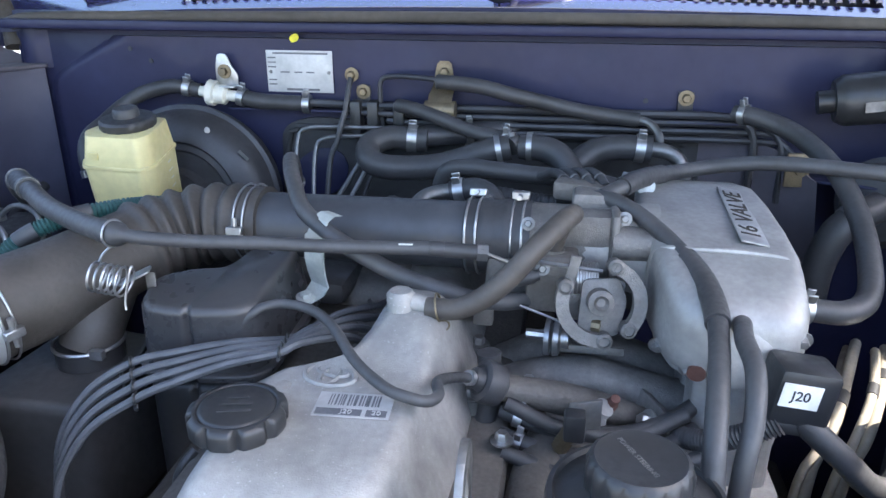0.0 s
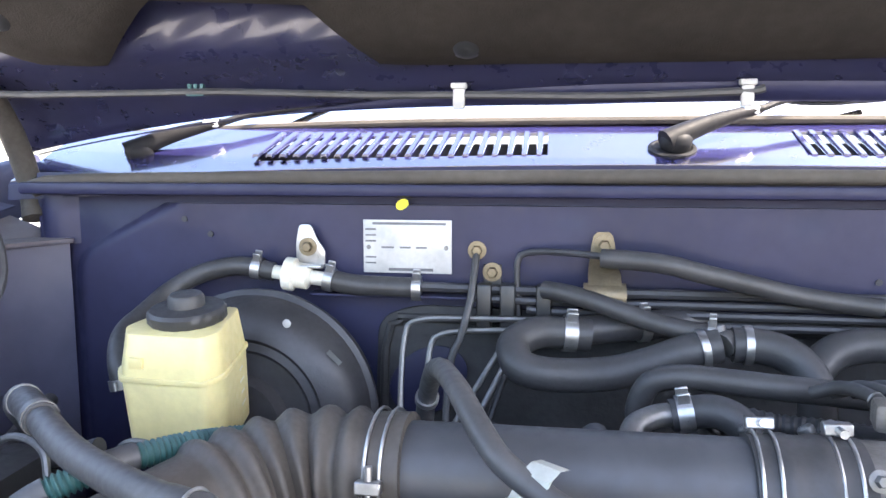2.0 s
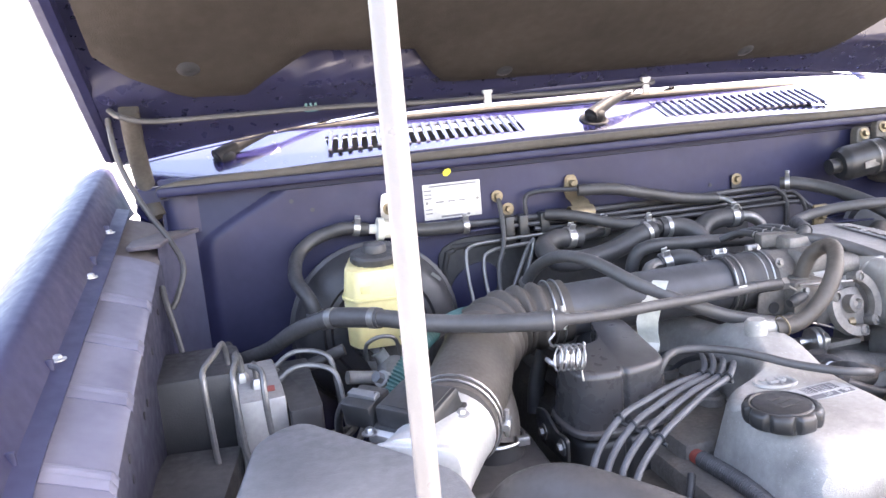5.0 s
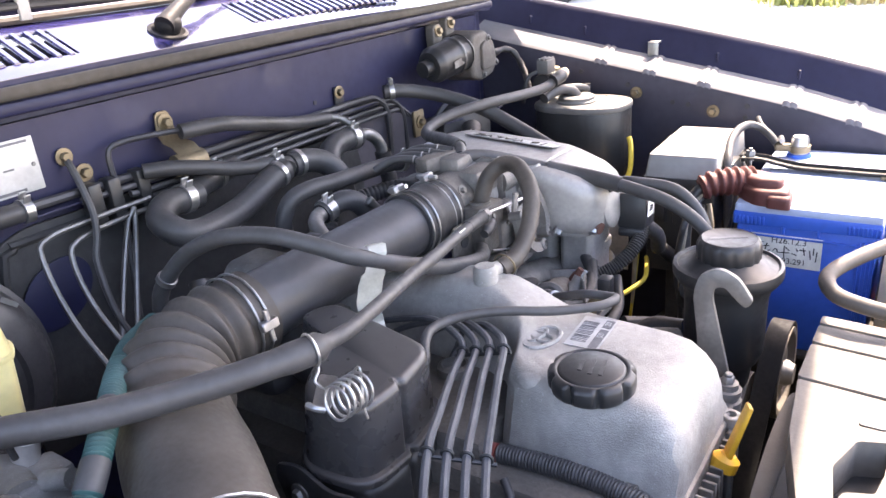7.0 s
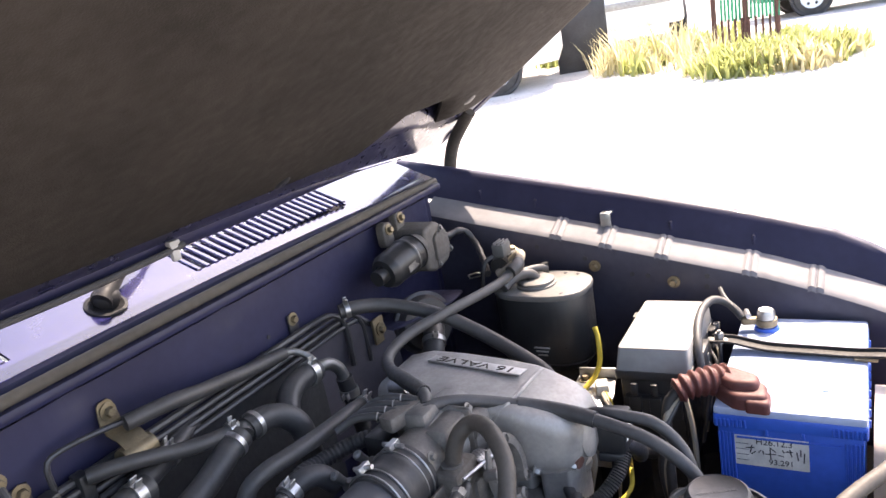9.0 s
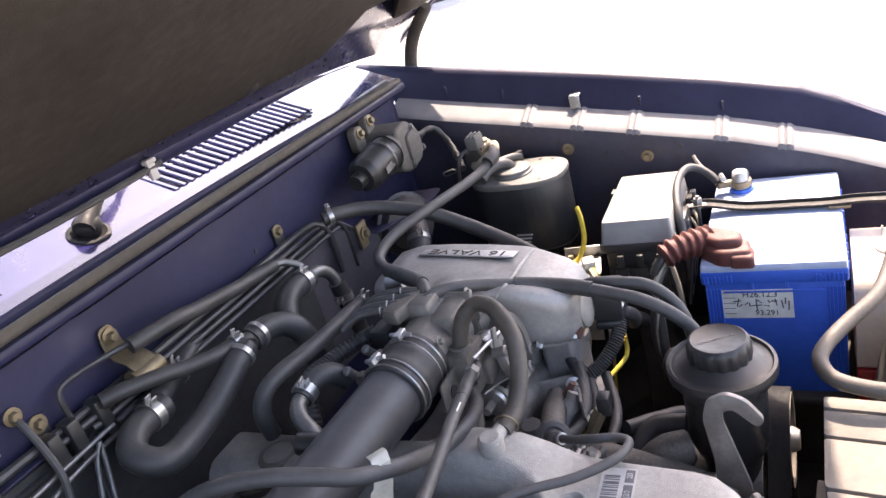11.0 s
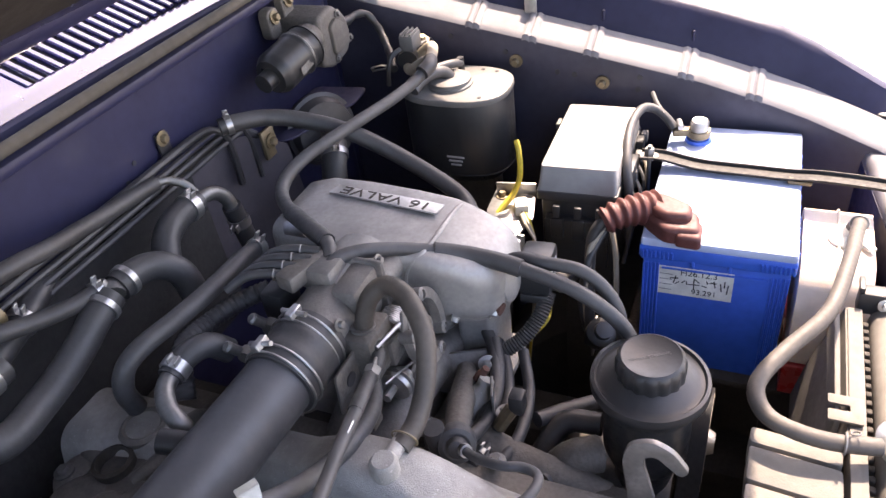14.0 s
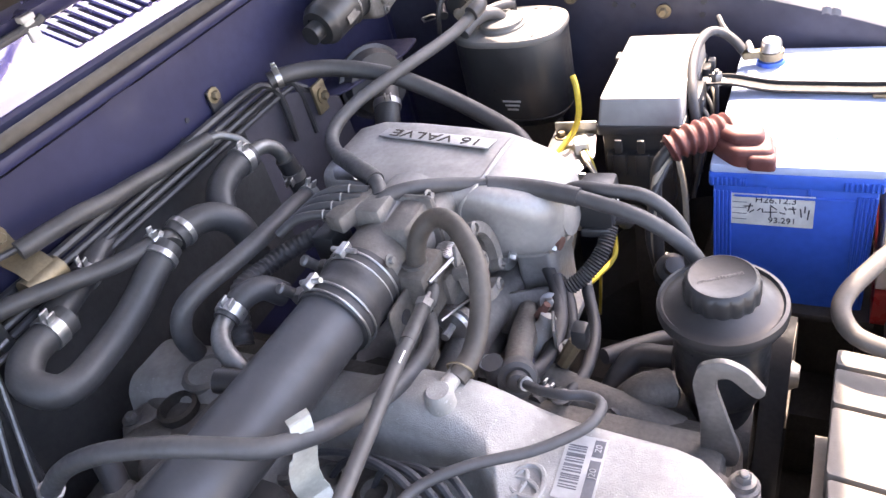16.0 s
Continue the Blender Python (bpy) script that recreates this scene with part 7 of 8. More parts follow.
part("lead_clip", strip([[(x - 0.003, y, z), (x + 0.003, y, z)] for x, y, z in ((0.549, 0.930, 1.090), (0.552, 0.950, 1.085), (0.551, 0.972, 1.080), (0.538, 0.968, 1.092), (0.540, 0.948, 1.097), (0.549, 0.930, 1.090))], 0.0015, (0, 0, 1)), ZINC, can)
for k in range(3):
    part("printed_bar", rbox(0.0006, 0.030 - 0.006 * k, 0.003, 0, Matrix.Translation((0.4376, 0.785, 0.995 - 0.007 * k))), LABEL, can)

wm = thing("wiper_motor", (0.36, 0.99, 1.15), "dark grey wiper motor bolted to the firewall", "wiper motor")
W0, W1 = Vector((0.290, 0.982, 1.190)), Vector((0.372, 0.972, 1.2015))
part("can", tube([W0, W1], lambda u: 0.031 * min(1.0, 0.80 + 1.6 * u) + (0.002 if 0.70 < u < 0.80 else 0.0), 24, 28), PLASTIC, wm)
part("rear_cap", tube([W1, W1 + (W1 - W0) * 0.14], lambda u: 0.033 - 0.008 * u, 6, 28), PLASTIC, wm)
part("end_cap", tube([W0 - (W1 - W0).normalized() * 0.018, W0], 0.014, 2, 16), PLASTIC, wm)
BACK = Matrix.Translation((0, 1.042, 0)) @ Matrix.Rotation(radians(90), 4, "X")
part("gearbox", puck(rounded([(0.410, 1.150), (0.440, 1.138), (0.488, 1.146), (0.502, 1.172), (0.494, 1.204), (0.462, 1.230), (0.415, 1.226)], 0.010), 0.072, 0.008, BACK), CAST_DARK, wm)
part("gearbox_cover", puck(rounded([(0.438, 1.158), (0.484, 1.160), (0.486, 1.190), (0.456, 1.212), (0.438, 1.205)], 0.007), 0.078, 0.003, BACK, 3), CAST_DARK, wm)
for p in ((0.446, 0.969, 1.150), (0.492, 0.969, 1.166), (0.468, 0.969, 1.214)):
    part("cover_bolt", bolt_geo(p, (0, -1, 0), 0.004, 0.004), STEEL, wm)
part("socket", tube([(0.492, 1.000, 1.178), (0.512, 0.994, 1.180), (0.530, 0.990, 1.178)], lambda u: 0.011 - 0.003 * (u > 0.5), 8, 12), PLASTIC, wm)
part("strap", ring(W0.lerp(W1, 0.75), W1 - W0, 0.032, 0.002), STEEL, wm)
part("ear", puck(rounded([(0.372, 1.205), (0.402, 1.205), (0.402, 1.250), (0.372, 1.250)], 0.012), 0.016, 0.003, BACK, 3), CAST_DARK, wm)
part("ear", puck(rounded([(0.418, 1.215), (0.446, 1.215), (0.446, 1.258), (0.418, 1.258)], 0.012), 0.014, 0.003, BACK, 3), CAST_DARK, wm)
part("gear_neck", tube([(0.376, 0.975, 1.202), (0.405, 0.988, 1.198), (0.430, 1.000, 1.192)], 0.023, 8, 22), CAST_DARK, wm)
part("motor_label", rbox(0.040, 0.0005, 0.012, 0, Matrix.Translation((0.335, 0.9455, 1.186)) @ Matrix.Rotation(radians(-8), 4, "Y")), CAST_GRIMY, wm)
part("lead", tube([(0.528, 0.990, 1.178), (0.550, 0.986, 1.180), (0.569, 0.976, 1.174), (0.568, 0.958, 1.152), (0.545, 0.935, 1.132), (0.515, 0.913, 1.118), (0.498, 0.902, 1.112)], lambda u: 0.0062 + 0.0007 * math.sin(u * 46), 50, 10), RUBBER, wm)

for y in (0.727, 0.585):
    z = at_y(LEDGE, y) - 0.052
    sb = thing("wing_bolt", (0.592, y, z), "dull brass washer and bolt on the inner wing", "bolt", "wing bolts")
    part("washer", lathe([(0.0105, 0), (0.0105, 0.002)], 20, aim((0.594, y, z), (-1, 0, 0))), BRASS, sb)
    part("bolt", bolt_geo((0.591, y, z), (-1, 0, 0), 0.0065, 0.008), BRASS, sb)
g = rbox(0.004, 0.020, 0.036, 0.001, Matrix.Translation((0.648, 0.716, 1.142))).join(rbox(0.026, 0.020, 0.004, 0.001, Matrix.Translation((0.660, 0.716, 1.175)))).join(rbox(0.004, 0.020, 0.018, 0.001, Matrix.Translation((0.672, 0.716, 1.160))))
whole("fender_hook", g, ZINC, "small bent zinc bracket on the fender flange", "bracket")

ps = thing("steering_reservoir", (0.034, 0.411, 0.90), "black round power steering reservoir with fluted cap", "fluid reservoir")
PM = Matrix.Translation((0.027, 0.412, 0.012))
part("body", lathe([(0.039, 0.90), (0.044, 0.915), (0.045, 0.980), (0.048, 0.992), (0.0555, 1.001), (0.0585, 1.006), (0.0590, 1.012), (0.0580, 1.017), (0.0545, 1.018), (0.0525, 1.015), (0.046, 1.016), (0.036, 1.024), (0.030, 1.026)], 56, PM), PLASTIC, ps)
pc = part("cap", lathe([(0.0320, 1.020), (0.0335, 1.023), (0.0335, 1.040), (0.0318, 1.045), (0.0290, 1.047), (0.0275, 1.0462), (0.003, 1.0462)], 96, PM,
          lambda a, z: 1 + 0.028 * (2 * abs(math.sin(8 * a)) - 1) if 1.021 < z < 1.043 else 1.0), PLASTIC, ps, "fluted screw cap")
for k in range(3):
    rr = 0.024 - 0.006 * k
    for j in range(10 - 2 * k):
        a = 2 * math.pi * j / (10 - 2 * k)
        part("raised_mark", rbox(0.003, 0.0012, 0.0003, 0, PM @ Matrix.Translation((rr * math.cos(a), rr * math.sin(a), 1.0457)) @ Matrix.Rotation(a + math.pi / 2, 4, "Z")), PLASTIC_FLAT, pc)
lettering("POWER STEERING", 0.0052, PM @ Matrix.Translation((-0.002, 0.001, 1.0462)) @ Matrix.Rotation(radians(-60), 4, "Z"), FADED, pc)
part("lower_neck", lathe([(0.030, 0.86), (0.034, 0.90)], 28, PM), PLASTIC, ps)
part("outlet", tube([(0.034, 0.46, 0.93), (0.03, 0.50, 0.925), (0.0, 0.52, 0.90)], 0.013, 14, 12), RUBBER, ps)

# pulley and belt ahead of the engine
pu = thing("pulley", (0.096, 0.363, 0.78), "dusty steel drive pulley with a smooth black belt", "pulley")
pa = aim((0.096, 0.363, 0.864), (0, 1, 0))
part("wheel", lathe([(0.014, -0.006), (0.034, -0.006), (0.044, -0.003), (0.051, -0.012), (0.0575, -0.0125), (0.0575, 0.0125), (0.051, 0.012), (0.044, 0.003), (0.014, 0.006)], 48, pa), PULLEY, pu, "dust-coated steel wheel")
part("hub", lathe([(0.004, -0.020), (0.012, -0.020), (0.016, -0.012), (0.016, 0.018), (0.004, 0.018)], 24, pa), STEEL, pu)
belt = [(0.096 + 0.060 * math.cos(a), 0.363, 0.864 + 0.060 * math.sin(a)) for a in [radians(d) for d in range(-30, 136, 7)]]
belt += [(0.022, 0.363, 0.875), (-0.02, 0.363, 0.838), (-0.07, 0.363, 0.795), (-0.14, 0.363, 0.746), (-0.19, 0.363, 0.68), (-0.17, 0.363, 0.60), (-0.10, 0.363, 0.56), (0.0, 0.363, 0.62), (0.08, 0.363, 0.75)]
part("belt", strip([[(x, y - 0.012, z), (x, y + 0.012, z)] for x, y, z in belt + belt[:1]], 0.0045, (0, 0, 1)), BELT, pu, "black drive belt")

# fan shroud, radiator and its tank
sh = thing("fan_shroud", (-0.15, 0.27, 0.60), "black plastic fan shroud with stepped sunlit top", "fan shroud")
for x0, x1 in ((-0.110, -0.041), (-0.036, 0.004), (0.009, 0.028)):
    part("top_panel", prism(rounded([(x0 - 0.004, 0.232), (x1 - 0.004, 0.232), (x1 + 0.003, 0.313), (x0 + 0.003, 0.313)], 0.004), 0.035, 0.004, Matrix.Translation((0, 0, 0.948)) @ Matrix.Rotation(radians(1.5), 4, "Y")), SHROUD, sh)
notched = [(-0.200, 0.303), (-0.262, 0.288), (-0.372, 0.262), (-0.372, 0.240), (-0.300, 0.256), (-0.232, 0.266), (-0.190, 0.254), (-0.182, 0.232), (-0.119, 0.232), (-0.112, 0.312)]
part("notched_panel", prism(rounded(notched, 0.004), 0.035, 0.004, Matrix.Translation((0, 0, 0.948)) @ Matrix.Rotation(radians(1.5), 4, "Y")), SHROUD, sh)
part("front_rail", prism(rounded([(-0.37, 0.211), (0.235, 0.211), (0.235, 0.226), (-0.37, 0.226)], 0.003), 0.03, 0.003, Matrix.Translation((0, 0, 0.952))), SHROUD, sh)
part("side_slope", strip([[(x, 0.228, 0.980), (x, 0.238, 0.940), (x, 0.252, 0.885), (x, 0.262, 0.820)] for x in (0.032, 0.10, 0.17, 0.236)], 0.004, (0, -1, 0)), SHROUD, sh)
part("side_wall", rbox(0.17, 0.006, 0.18, 0.002, Matrix.Translation((0.150, 0.236, 0.800))), SHROUD, sh)
part("tab_plate", prism(rounded([(0.058, 0.214), (0.092, 0.214), (0.092, 0.246), (0.080, 0.246), (0.080, 0.226), (0.072, 0.226), (0.072, 0.246), (0.058, 0.246)], 0.002), 0.003, 0.0006, Matrix.Translation((0, 0, 0.984))), SHROUD, sh)
part("slot", prism(rounded([(-0.166, 0.236), (-0.158, 0.236), (-0.158, 0.256), (-0.166, 0.256)], 0.003), 0.0012, 0, Matrix.Translation((0, 0, 0.9874))), INK, sh)
part("lower_deck", rbox(0.39, 0.13, 0.012, 0.003, Matrix.Translation((-0.180, 0.24, 0.942))), PLASTIC, sh)
part("back_face", rbox(0.38, 0.010, 0.40, 0.004, Matrix.Translation((-0.185, 0.300, 0.54))), SHROUD, sh)
lip = [radians(d) for d in range(20, 161, 5)]
part("ring_lip", strip([[(-0.15 + 0.205 * math.cos(a), y, 0.748 + 0.205 * math.sin(a)) for y in (0.296, 0.308, 0.322)] for a in lip], 0.004, (0, 0, 1)), SHROUD, sh, "", 60)
part("core", rbox(0.70, 0.05, 0.44, 0.006, Matrix.Translation((-0.10, 0.15, 0.48))), IRON, sh)
rt = thing("radiator_tank", (-0.08, 0.14, 0.92), "black moulded radiator top tank with metal cap", "radiator")
part("tank", tube([(-0.40, 0.14, 0.950), (-0.2, 0.135, 0.955), (0.1, 0.135, 0.955), (0.24, 0.14, 0.95)], 0.014, 24, 16), SHROUD, rt)

wb = thing("washer_bottle", (0.34, 0.24, 0.80), "milky plastic bottle with red coolant inside", "coolant bottle")
prof = [(0.258, 0.852), (0.258, 0.900), (0.266, 0.936), (0.288, 0.968), (0.312, 0.982), (0.428, 0.982), (0.440, 0.970), (0.440, 0.852)]
SIDE = Matrix(((1, 0, 0, 0), (0, 0, -1, 0.276), (0, 1, 0, 0), (0, 0, 0, 1)))
part("upper_tank", prism(rounded(prof, 0.010), 0.082, 0.007, SIDE, segments=3), TANK_WHITE, wb, "", 50)
part("lower_tank", prism(rounded([(0.258, 0.796), (0.440, 0.796), (0.440, 0.8515), (0.258, 0.8515)], 0.006), 0.082, 0.005, SIDE), RED_LIQUID, wb, "red coolant seen through the plastic")
part("tank_seam", prism(rounded([(0.255, 0.905), (0.262, 0.936), (0.286, 0.971), (0.311, 0.985), (0.429, 0.985), (0.443, 0.971), (0.443, 0.905)], 0.006), 0.003, 0.001, Matrix.Translation((0, -0.04, 0)) @ SIDE), TANK_WHITE, wb)
part("cap", lathe([(0.0235, 0), (0.024, 0.004), (0.021, 0.008), (0.010, 0.011), (0.008, 0.020)], 28, Matrix.Translation((0.366, 0.224, 0.981))), WHITE_PLASTIC, wb)
part("cap_tab", rbox(0.030, 0.010, 0.004, 0.0015, Matrix.Translation((0.352, 0.206, 0.986)) @ Matrix.Rotation(radians(35), 4, "Z")), WHITE_PLASTIC, wb)
ov = hose("overflow_hose", [(0.366, 0.223, 0.998), (0.360, 0.219, 1.012), (0.345, 0.219, 1.021), (0.315, 0.224, 1.026), (0.26, 0.232, 1.030), (0.168, 0.252, 1.030), (0.105, 0.288, 1.027), (0.066, 0.310, 1.022), (0.042, 0.314, 1.018), (0.022, 0.302, 1.013), (0.013, 0.277, 1.010), (0.013, 0.245, 1.006), (0.022, 0.205, 1.002)], 0.0085, "dusty rubber overflow hose to the radiator", RUBBER_BROWN, 70)
part("wire_clip", ring((0.348, 0.219, 1.020), (-1, 0.1, 0.4), 0.0095, 0.0012), STEEL, ov)
part("wire_clip", ring((0.014, 0.235, 1.006), (0, 1, 0), 0.0098, 0.0012).join(ring((0.018, 0.228, 1.018), (0.5, 0.3, 1), 0.004, 0.0009)), STEEL, ov)

# connector box and wiring by the chamber
cb = thing("connector_box", (0.15, 0.560, 0.98), "small black connector box with a white label", "connector")
CM = Matrix.Translation((0.163, 0.568, 1.002)) @ Matrix.Rotation(radians(5), 4, "Z") @ Matrix.Rotation(radians(8), 4, "Y")
part("box", rbox(0.050, 0.040, 0.050, 0.006, CM), PLASTIC, cb)
part("foot", rbox(0.054, 0.034, 0.012, 0.003, CM @ Matrix.Translation((0, 0, -0.010))), PLASTIC, cb)
lbx = part("label", rbox(0.031, 0.021, 0.0006, 0, CM @ Matrix.Translation((-0.006, -0.0202, 0.029)) @ Matrix.Rotation(radians(90), 4, "X")), PAPER, cb, "white printed label")
lettering("J20", 0.012, CM @ Matrix.Translation((-0.006, -0.0212, 0.029)) @ Matrix.Rotation(radians(90), 4, "X"), INK, lbx)
part("conduit", tube([(0.152, 0.552, 1.003), (0.128, 0.556, 0.986), (0.104, 0.572, 0.966), (0.084, 0.600, 0.950), (0.078, 0.632, 0.934), (0.076, 0.662, 0.918), (0.080, 0.690, 0.905)], corr(0.0092, 58), 350, 14), RUBBER, cb)

# ---- more of the bay ----
# bonnet prop
prop = thing("bonnet_prop", (-0.690, 0.087, 0.99), "painted steel rod propping the bonnet", "prop rod")
part("rod", tube([(-0.690, 0.087, 0.985), (-0.690, 0.087, 1.40), (-0.686, 0.087, 1.935)], 0.0042, 6, 10), PLASTIC_GREY, prop)
part("foot", rbox(0.03, 0.03, 0.016, 0.004, Matrix.Translation((-0.690, 0.087, 0.972))), PLASTIC, prop)

# rear of the engine beyond the intake pipe
rear_loops = [[(x, y, z) for x, z in rounded([(x0, 0.94), (x1, 0.94), (x1 - 0.006, z1), (x0 + 0.012, z1)], 0.016, 4)] for y, x0, x1, z1 in ((0.765, -0.285, -0.13, 0.99), (0.775, -0.290, -0.128, 1.004), (0.82, -0.288, -0.125, 1.012), (0.87, -0.285, -0.125, 1.016), (0.91, -0.282, -0.130, 1.014), (0.945, -0.270, -0.14, 1.004), (0.955, -0.262, -0.15, 0.985))]
part("rear_housing", loft(rear_loops), CAST_GRIMY, engine, "grimy rear casting", 60)
for x, y, r, h in ((-0.262, 0.905, 0.030, 1.018), (-0.272, 0.865, 0.026, 1.024), (-0.235, 0.935, 0.024, 1.012), (-0.205, 0.925, 0.026, 1.016), (-0.165, 0.925, 0.024, 1.012), (-0.246, 0.822, 0.024, 1.020)):
    part("rear_lobe", lathe([(r, 0.0), (r, h - 0.985), (r * 0.85, h - 0.978), (r * 0.55, h - 0.975), (0.002, h - 0.974)], 26, aim((x, y, 0.975), (0.06 * math.sin(x * 90), 0.08, 1)), lambda a, z, s=x: 1 + 0.10 * math.sin(2 * a + 40 * s)), CAST_GRIMY, engine, "", 60)
part("rear_boss", lathe([(0.026, 0), (0.026, 0.020), (0.021, 0.023), (0.018, 0.021), (0.016, 0.004)], 28, Matrix.Translation((-0.178, 0.888, 1.008))), CAST_GRIMY, engine)
part("rear_boss", lathe([(0.021, 0), (0.021, 0.014), (0.017, 0.016), (0.015, 0.003)], 24, Matrix.Translation((-0.222, 0.892, 1.010))), IRON, engine)
part("rear_boss", lathe([(0.018, 0), (0.016, 0.024), (0.010, 0.026)], 20, Matrix.Translation((-0.158, 0.832, 1.008))), CAST_GRIMY, engine)
part("rear_web", tube([(-0.232, 0.86, 1.016), (-0.20, 0.845, 1.022), (-0.165, 0.842, 1.016)], 0.008, 12, 10), CAST_GRIMY, engine)
part("rear_lug", rbox(0.115, 0.042, 0.034, 0.012, Matrix.Translation((-0.290, 0.835, 1.003)) @ Matrix.Rotation(radians(-12), 4, "Z"), 3), CAST_GRIMY, engine)
part("rear_lug", rbox(0.040, 0.036, 0.030, 0.010, Matrix.Translation((-0.325, 0.872, 0.998)) @ Matrix.Rotation(radians(-20), 4, "Z"), 3), CAST_GRIMY, engine)
for x, y, z in ((-0.325, 0.842, 1.037), (-0.285, 0.832, 1.037), (-0.246, 0.935, 1.020), (-0.240, 0.805, 1.020)):
    part("bolt", bolt_geo((x, y, z), (0, 0, 1), 0.006, 0.006), STEEL, engine)
part("rear_cover", rbox(0.11, 0.09, 0.03, 0.012, Matrix.Translation((-0.315, 0.77, 0.99))), PLASTIC_FLAT, engine)
hose("rear_hose", [(-0.300, 0.905, 1.055), (-0.310, 0.890, 1.03), (-0.330, 0.87, 1.0), (-0.36, 0.85, 0.95), (-0.37, 0.84, 0.90)], 0.012, "dark rubber hose dropping behind the engine", RUBBER, 24)
hose("sensor_lead", [(-0.150, 0.845, 1.05), (-0.115, 0.862, 1.085), (-0.070, 0.862, 1.082), (-0.035, 0.845, 1.085), (-0.012, 0.82, 1.09)], lambda u: 0.0105 * (1 + 0.07 * math.cos(170 * u)), "black corrugated sensor conduit", RUBBER, 120, 10, "conduit")
for p in ((-0.109, 0.799, 1.096), (-0.069, 0.795, 1.099)):
    sc = thing("clamp_screw", p, "zinc clamp screw beside the intake pipe", "screw", "clamp screws")
    part("screw", lathe([(0.0055, -0.010), (0.0055, 0.003), (0.0062, 0.004), (0.0062, 0.008), (0.0045, 0.010)], 10, aim(p, (-0.5, 0.3, 0.8))), STEEL, sc)
    part("lug", lathe([(0.0075, -0.006), (0.0085, 0.0), (0.0075, 0.006)], 14, aim((p[0] + 0.007, p[1] - 0.008, p[2] - 0.012), (1, 0.2, 0))), STEEL, sc)

# clutter below the throttle body
for k, (pts, r) in enumerate((([(-0.088, 0.60, 1.02), (-0.085, 0.598, 0.98), (-0.09, 0.59, 0.94), (-0.08, 0.57, 0.90)], 0.011),
                              ([(-0.070, 0.575, 0.985), (-0.02, 0.572, 0.965), (0.04, 0.58, 0.958), (0.09, 0.60, 0.972)], 0.007),
                              ([(-0.070, 0.545, 0.955), (-0.01, 0.540, 0.938), (0.05, 0.548, 0.936), (0.10, 0.57, 0.95)], 0.007),
                              ([(-0.060, 0.50, 0.935), (-0.03, 0.485, 0.925), (0.0, 0.470, 0.915), (0.02, 0.46, 0.89)], 0.010),
                              ([(0.02, 0.53, 0.93), (0.06, 0.50, 0.915), (0.09, 0.47, 0.90), (0.10, 0.44, 0.86)], 0.009))):
    hose("small_hose", pts, r, "small dark rubber hose below the throttle body", RUBBER, 28, 10, "hose", "small hoses", ((0.12, 0.007),) if k == 3 else ())
for k, (z, y) in enumerate(((0.962, 0.585), (0.945, 0.572))):
    hose("small_hose", [(-0.075, y, z + 0.008), (-0.03, y - 0.008, z), (0.03, y - 0.004, z - 0.004), (0.075, y + 0.012, z + 0.004), (0.10, y + 0.03, z + 0.012)], 0.0078, "small dark rubber hose below the throttle body", RUBBER, 30, 10, "hose", "small hoses", ((0.1, 0.008),))
egr = thing("water_outlet", (-0.04, 0.59, 0.85), "dirty cast aluminium water outlet housing with sensors", "water outlet")
part("housing", tube([(0.105, 0.652, 0.895), (0.085, 0.642, 0.920), (0.058, 0.628, 0.944), (0.018, 0.613, 0.964), (-0.030, 0.599, 0.980), (-0.078, 0.584, 0.995)], lambda u: 0.0135 + 0.0015 * math.cos(9 * u), 40, 26), CAST_DARK, egr)
part("flange", prism(rounded([(-0.036, -0.024), (0.036, -0.024), (0.040, 0.0), (0.036, 0.024), (-0.036, 0.024), (-0.040, 0.0)], 0.010), 0.010, 0.002, aim((0.062, 0.630, 0.941), (-0.80, -0.36, 0.42))), CAST_GRIMY, egr)
for x, y, z in ((0.058, 0.600, 0.962), (0.050, 0.658, 0.958)):
    part("bolt", bolt_geo((x, y, z), (-0.80, -0.36, 0.42), 0.0065, 0.009), ZINC, egr)
part("sensor_stub", lathe([(0.006, 0), (0.006, 0.010), (0.0045, 0.012), (0.0045, 0.020)], 8, aim((0.022, 0.598, 0.974), (0.2, -0.5, 0.8))), RUST, egr, "rusty sensor")
part("outlet_bracket", rbox(0.030, 0.003, 0.040, 0.001, Matrix.Translation((0.000, 0.572, 0.955)) @ Matrix.Rotation(radians(20), 4, "Z")), STEEL, egr)
part("outlet", tube([(-0.03, 0.590, 0.935), (-0.04, 0.54, 0.930), (-0.045, 0.48, 0.92), (-0.045, 0.44, 0.905)], 0.022, 14, 20), CAST_DARK, egr)
part("boss", lathe([(0.013, -0.02), (0.013, 0.010), (0.009, 0.016), (0.009, 0.026)], 20, aim((0.004, 0.592, 0.962), (0.5, -0.3, 0.8))), CAST, egr)
part("hose_boot", lathe([(0.014, -0.016), (0.0190, -0.012), (0.0200, 0.0), (0.0185, 0.005), (0.014, 0.007), (0.011, 0.006), (0.009, 0.014), (0.006, 0.016)], 28, aim((-0.088, 0.577, 1.003), (-0.75, -0.35, 0.45))), RUBBER, egr, "black rubber boot")
for p in ((-0.070, 0.545, 0.965), (-0.010, 0.555, 0.968), (-0.052, 0.628, 0.972)):
    part("bolt", bolt_geo(p, (0, 0, 1), 0.006, 0.008), ZINC, egr)
part("sensor", tube([(-0.020, 0.560, 0.955), (-0.012, 0.545, 0.982)], 0.008, 2, 8), BRASS, egr)
part("sensor_plug", rbox(0.018, 0.016, 0.026, 0.003, Matrix.Translation((-0.010, 0.540, 0.978))), PLASTIC, egr)
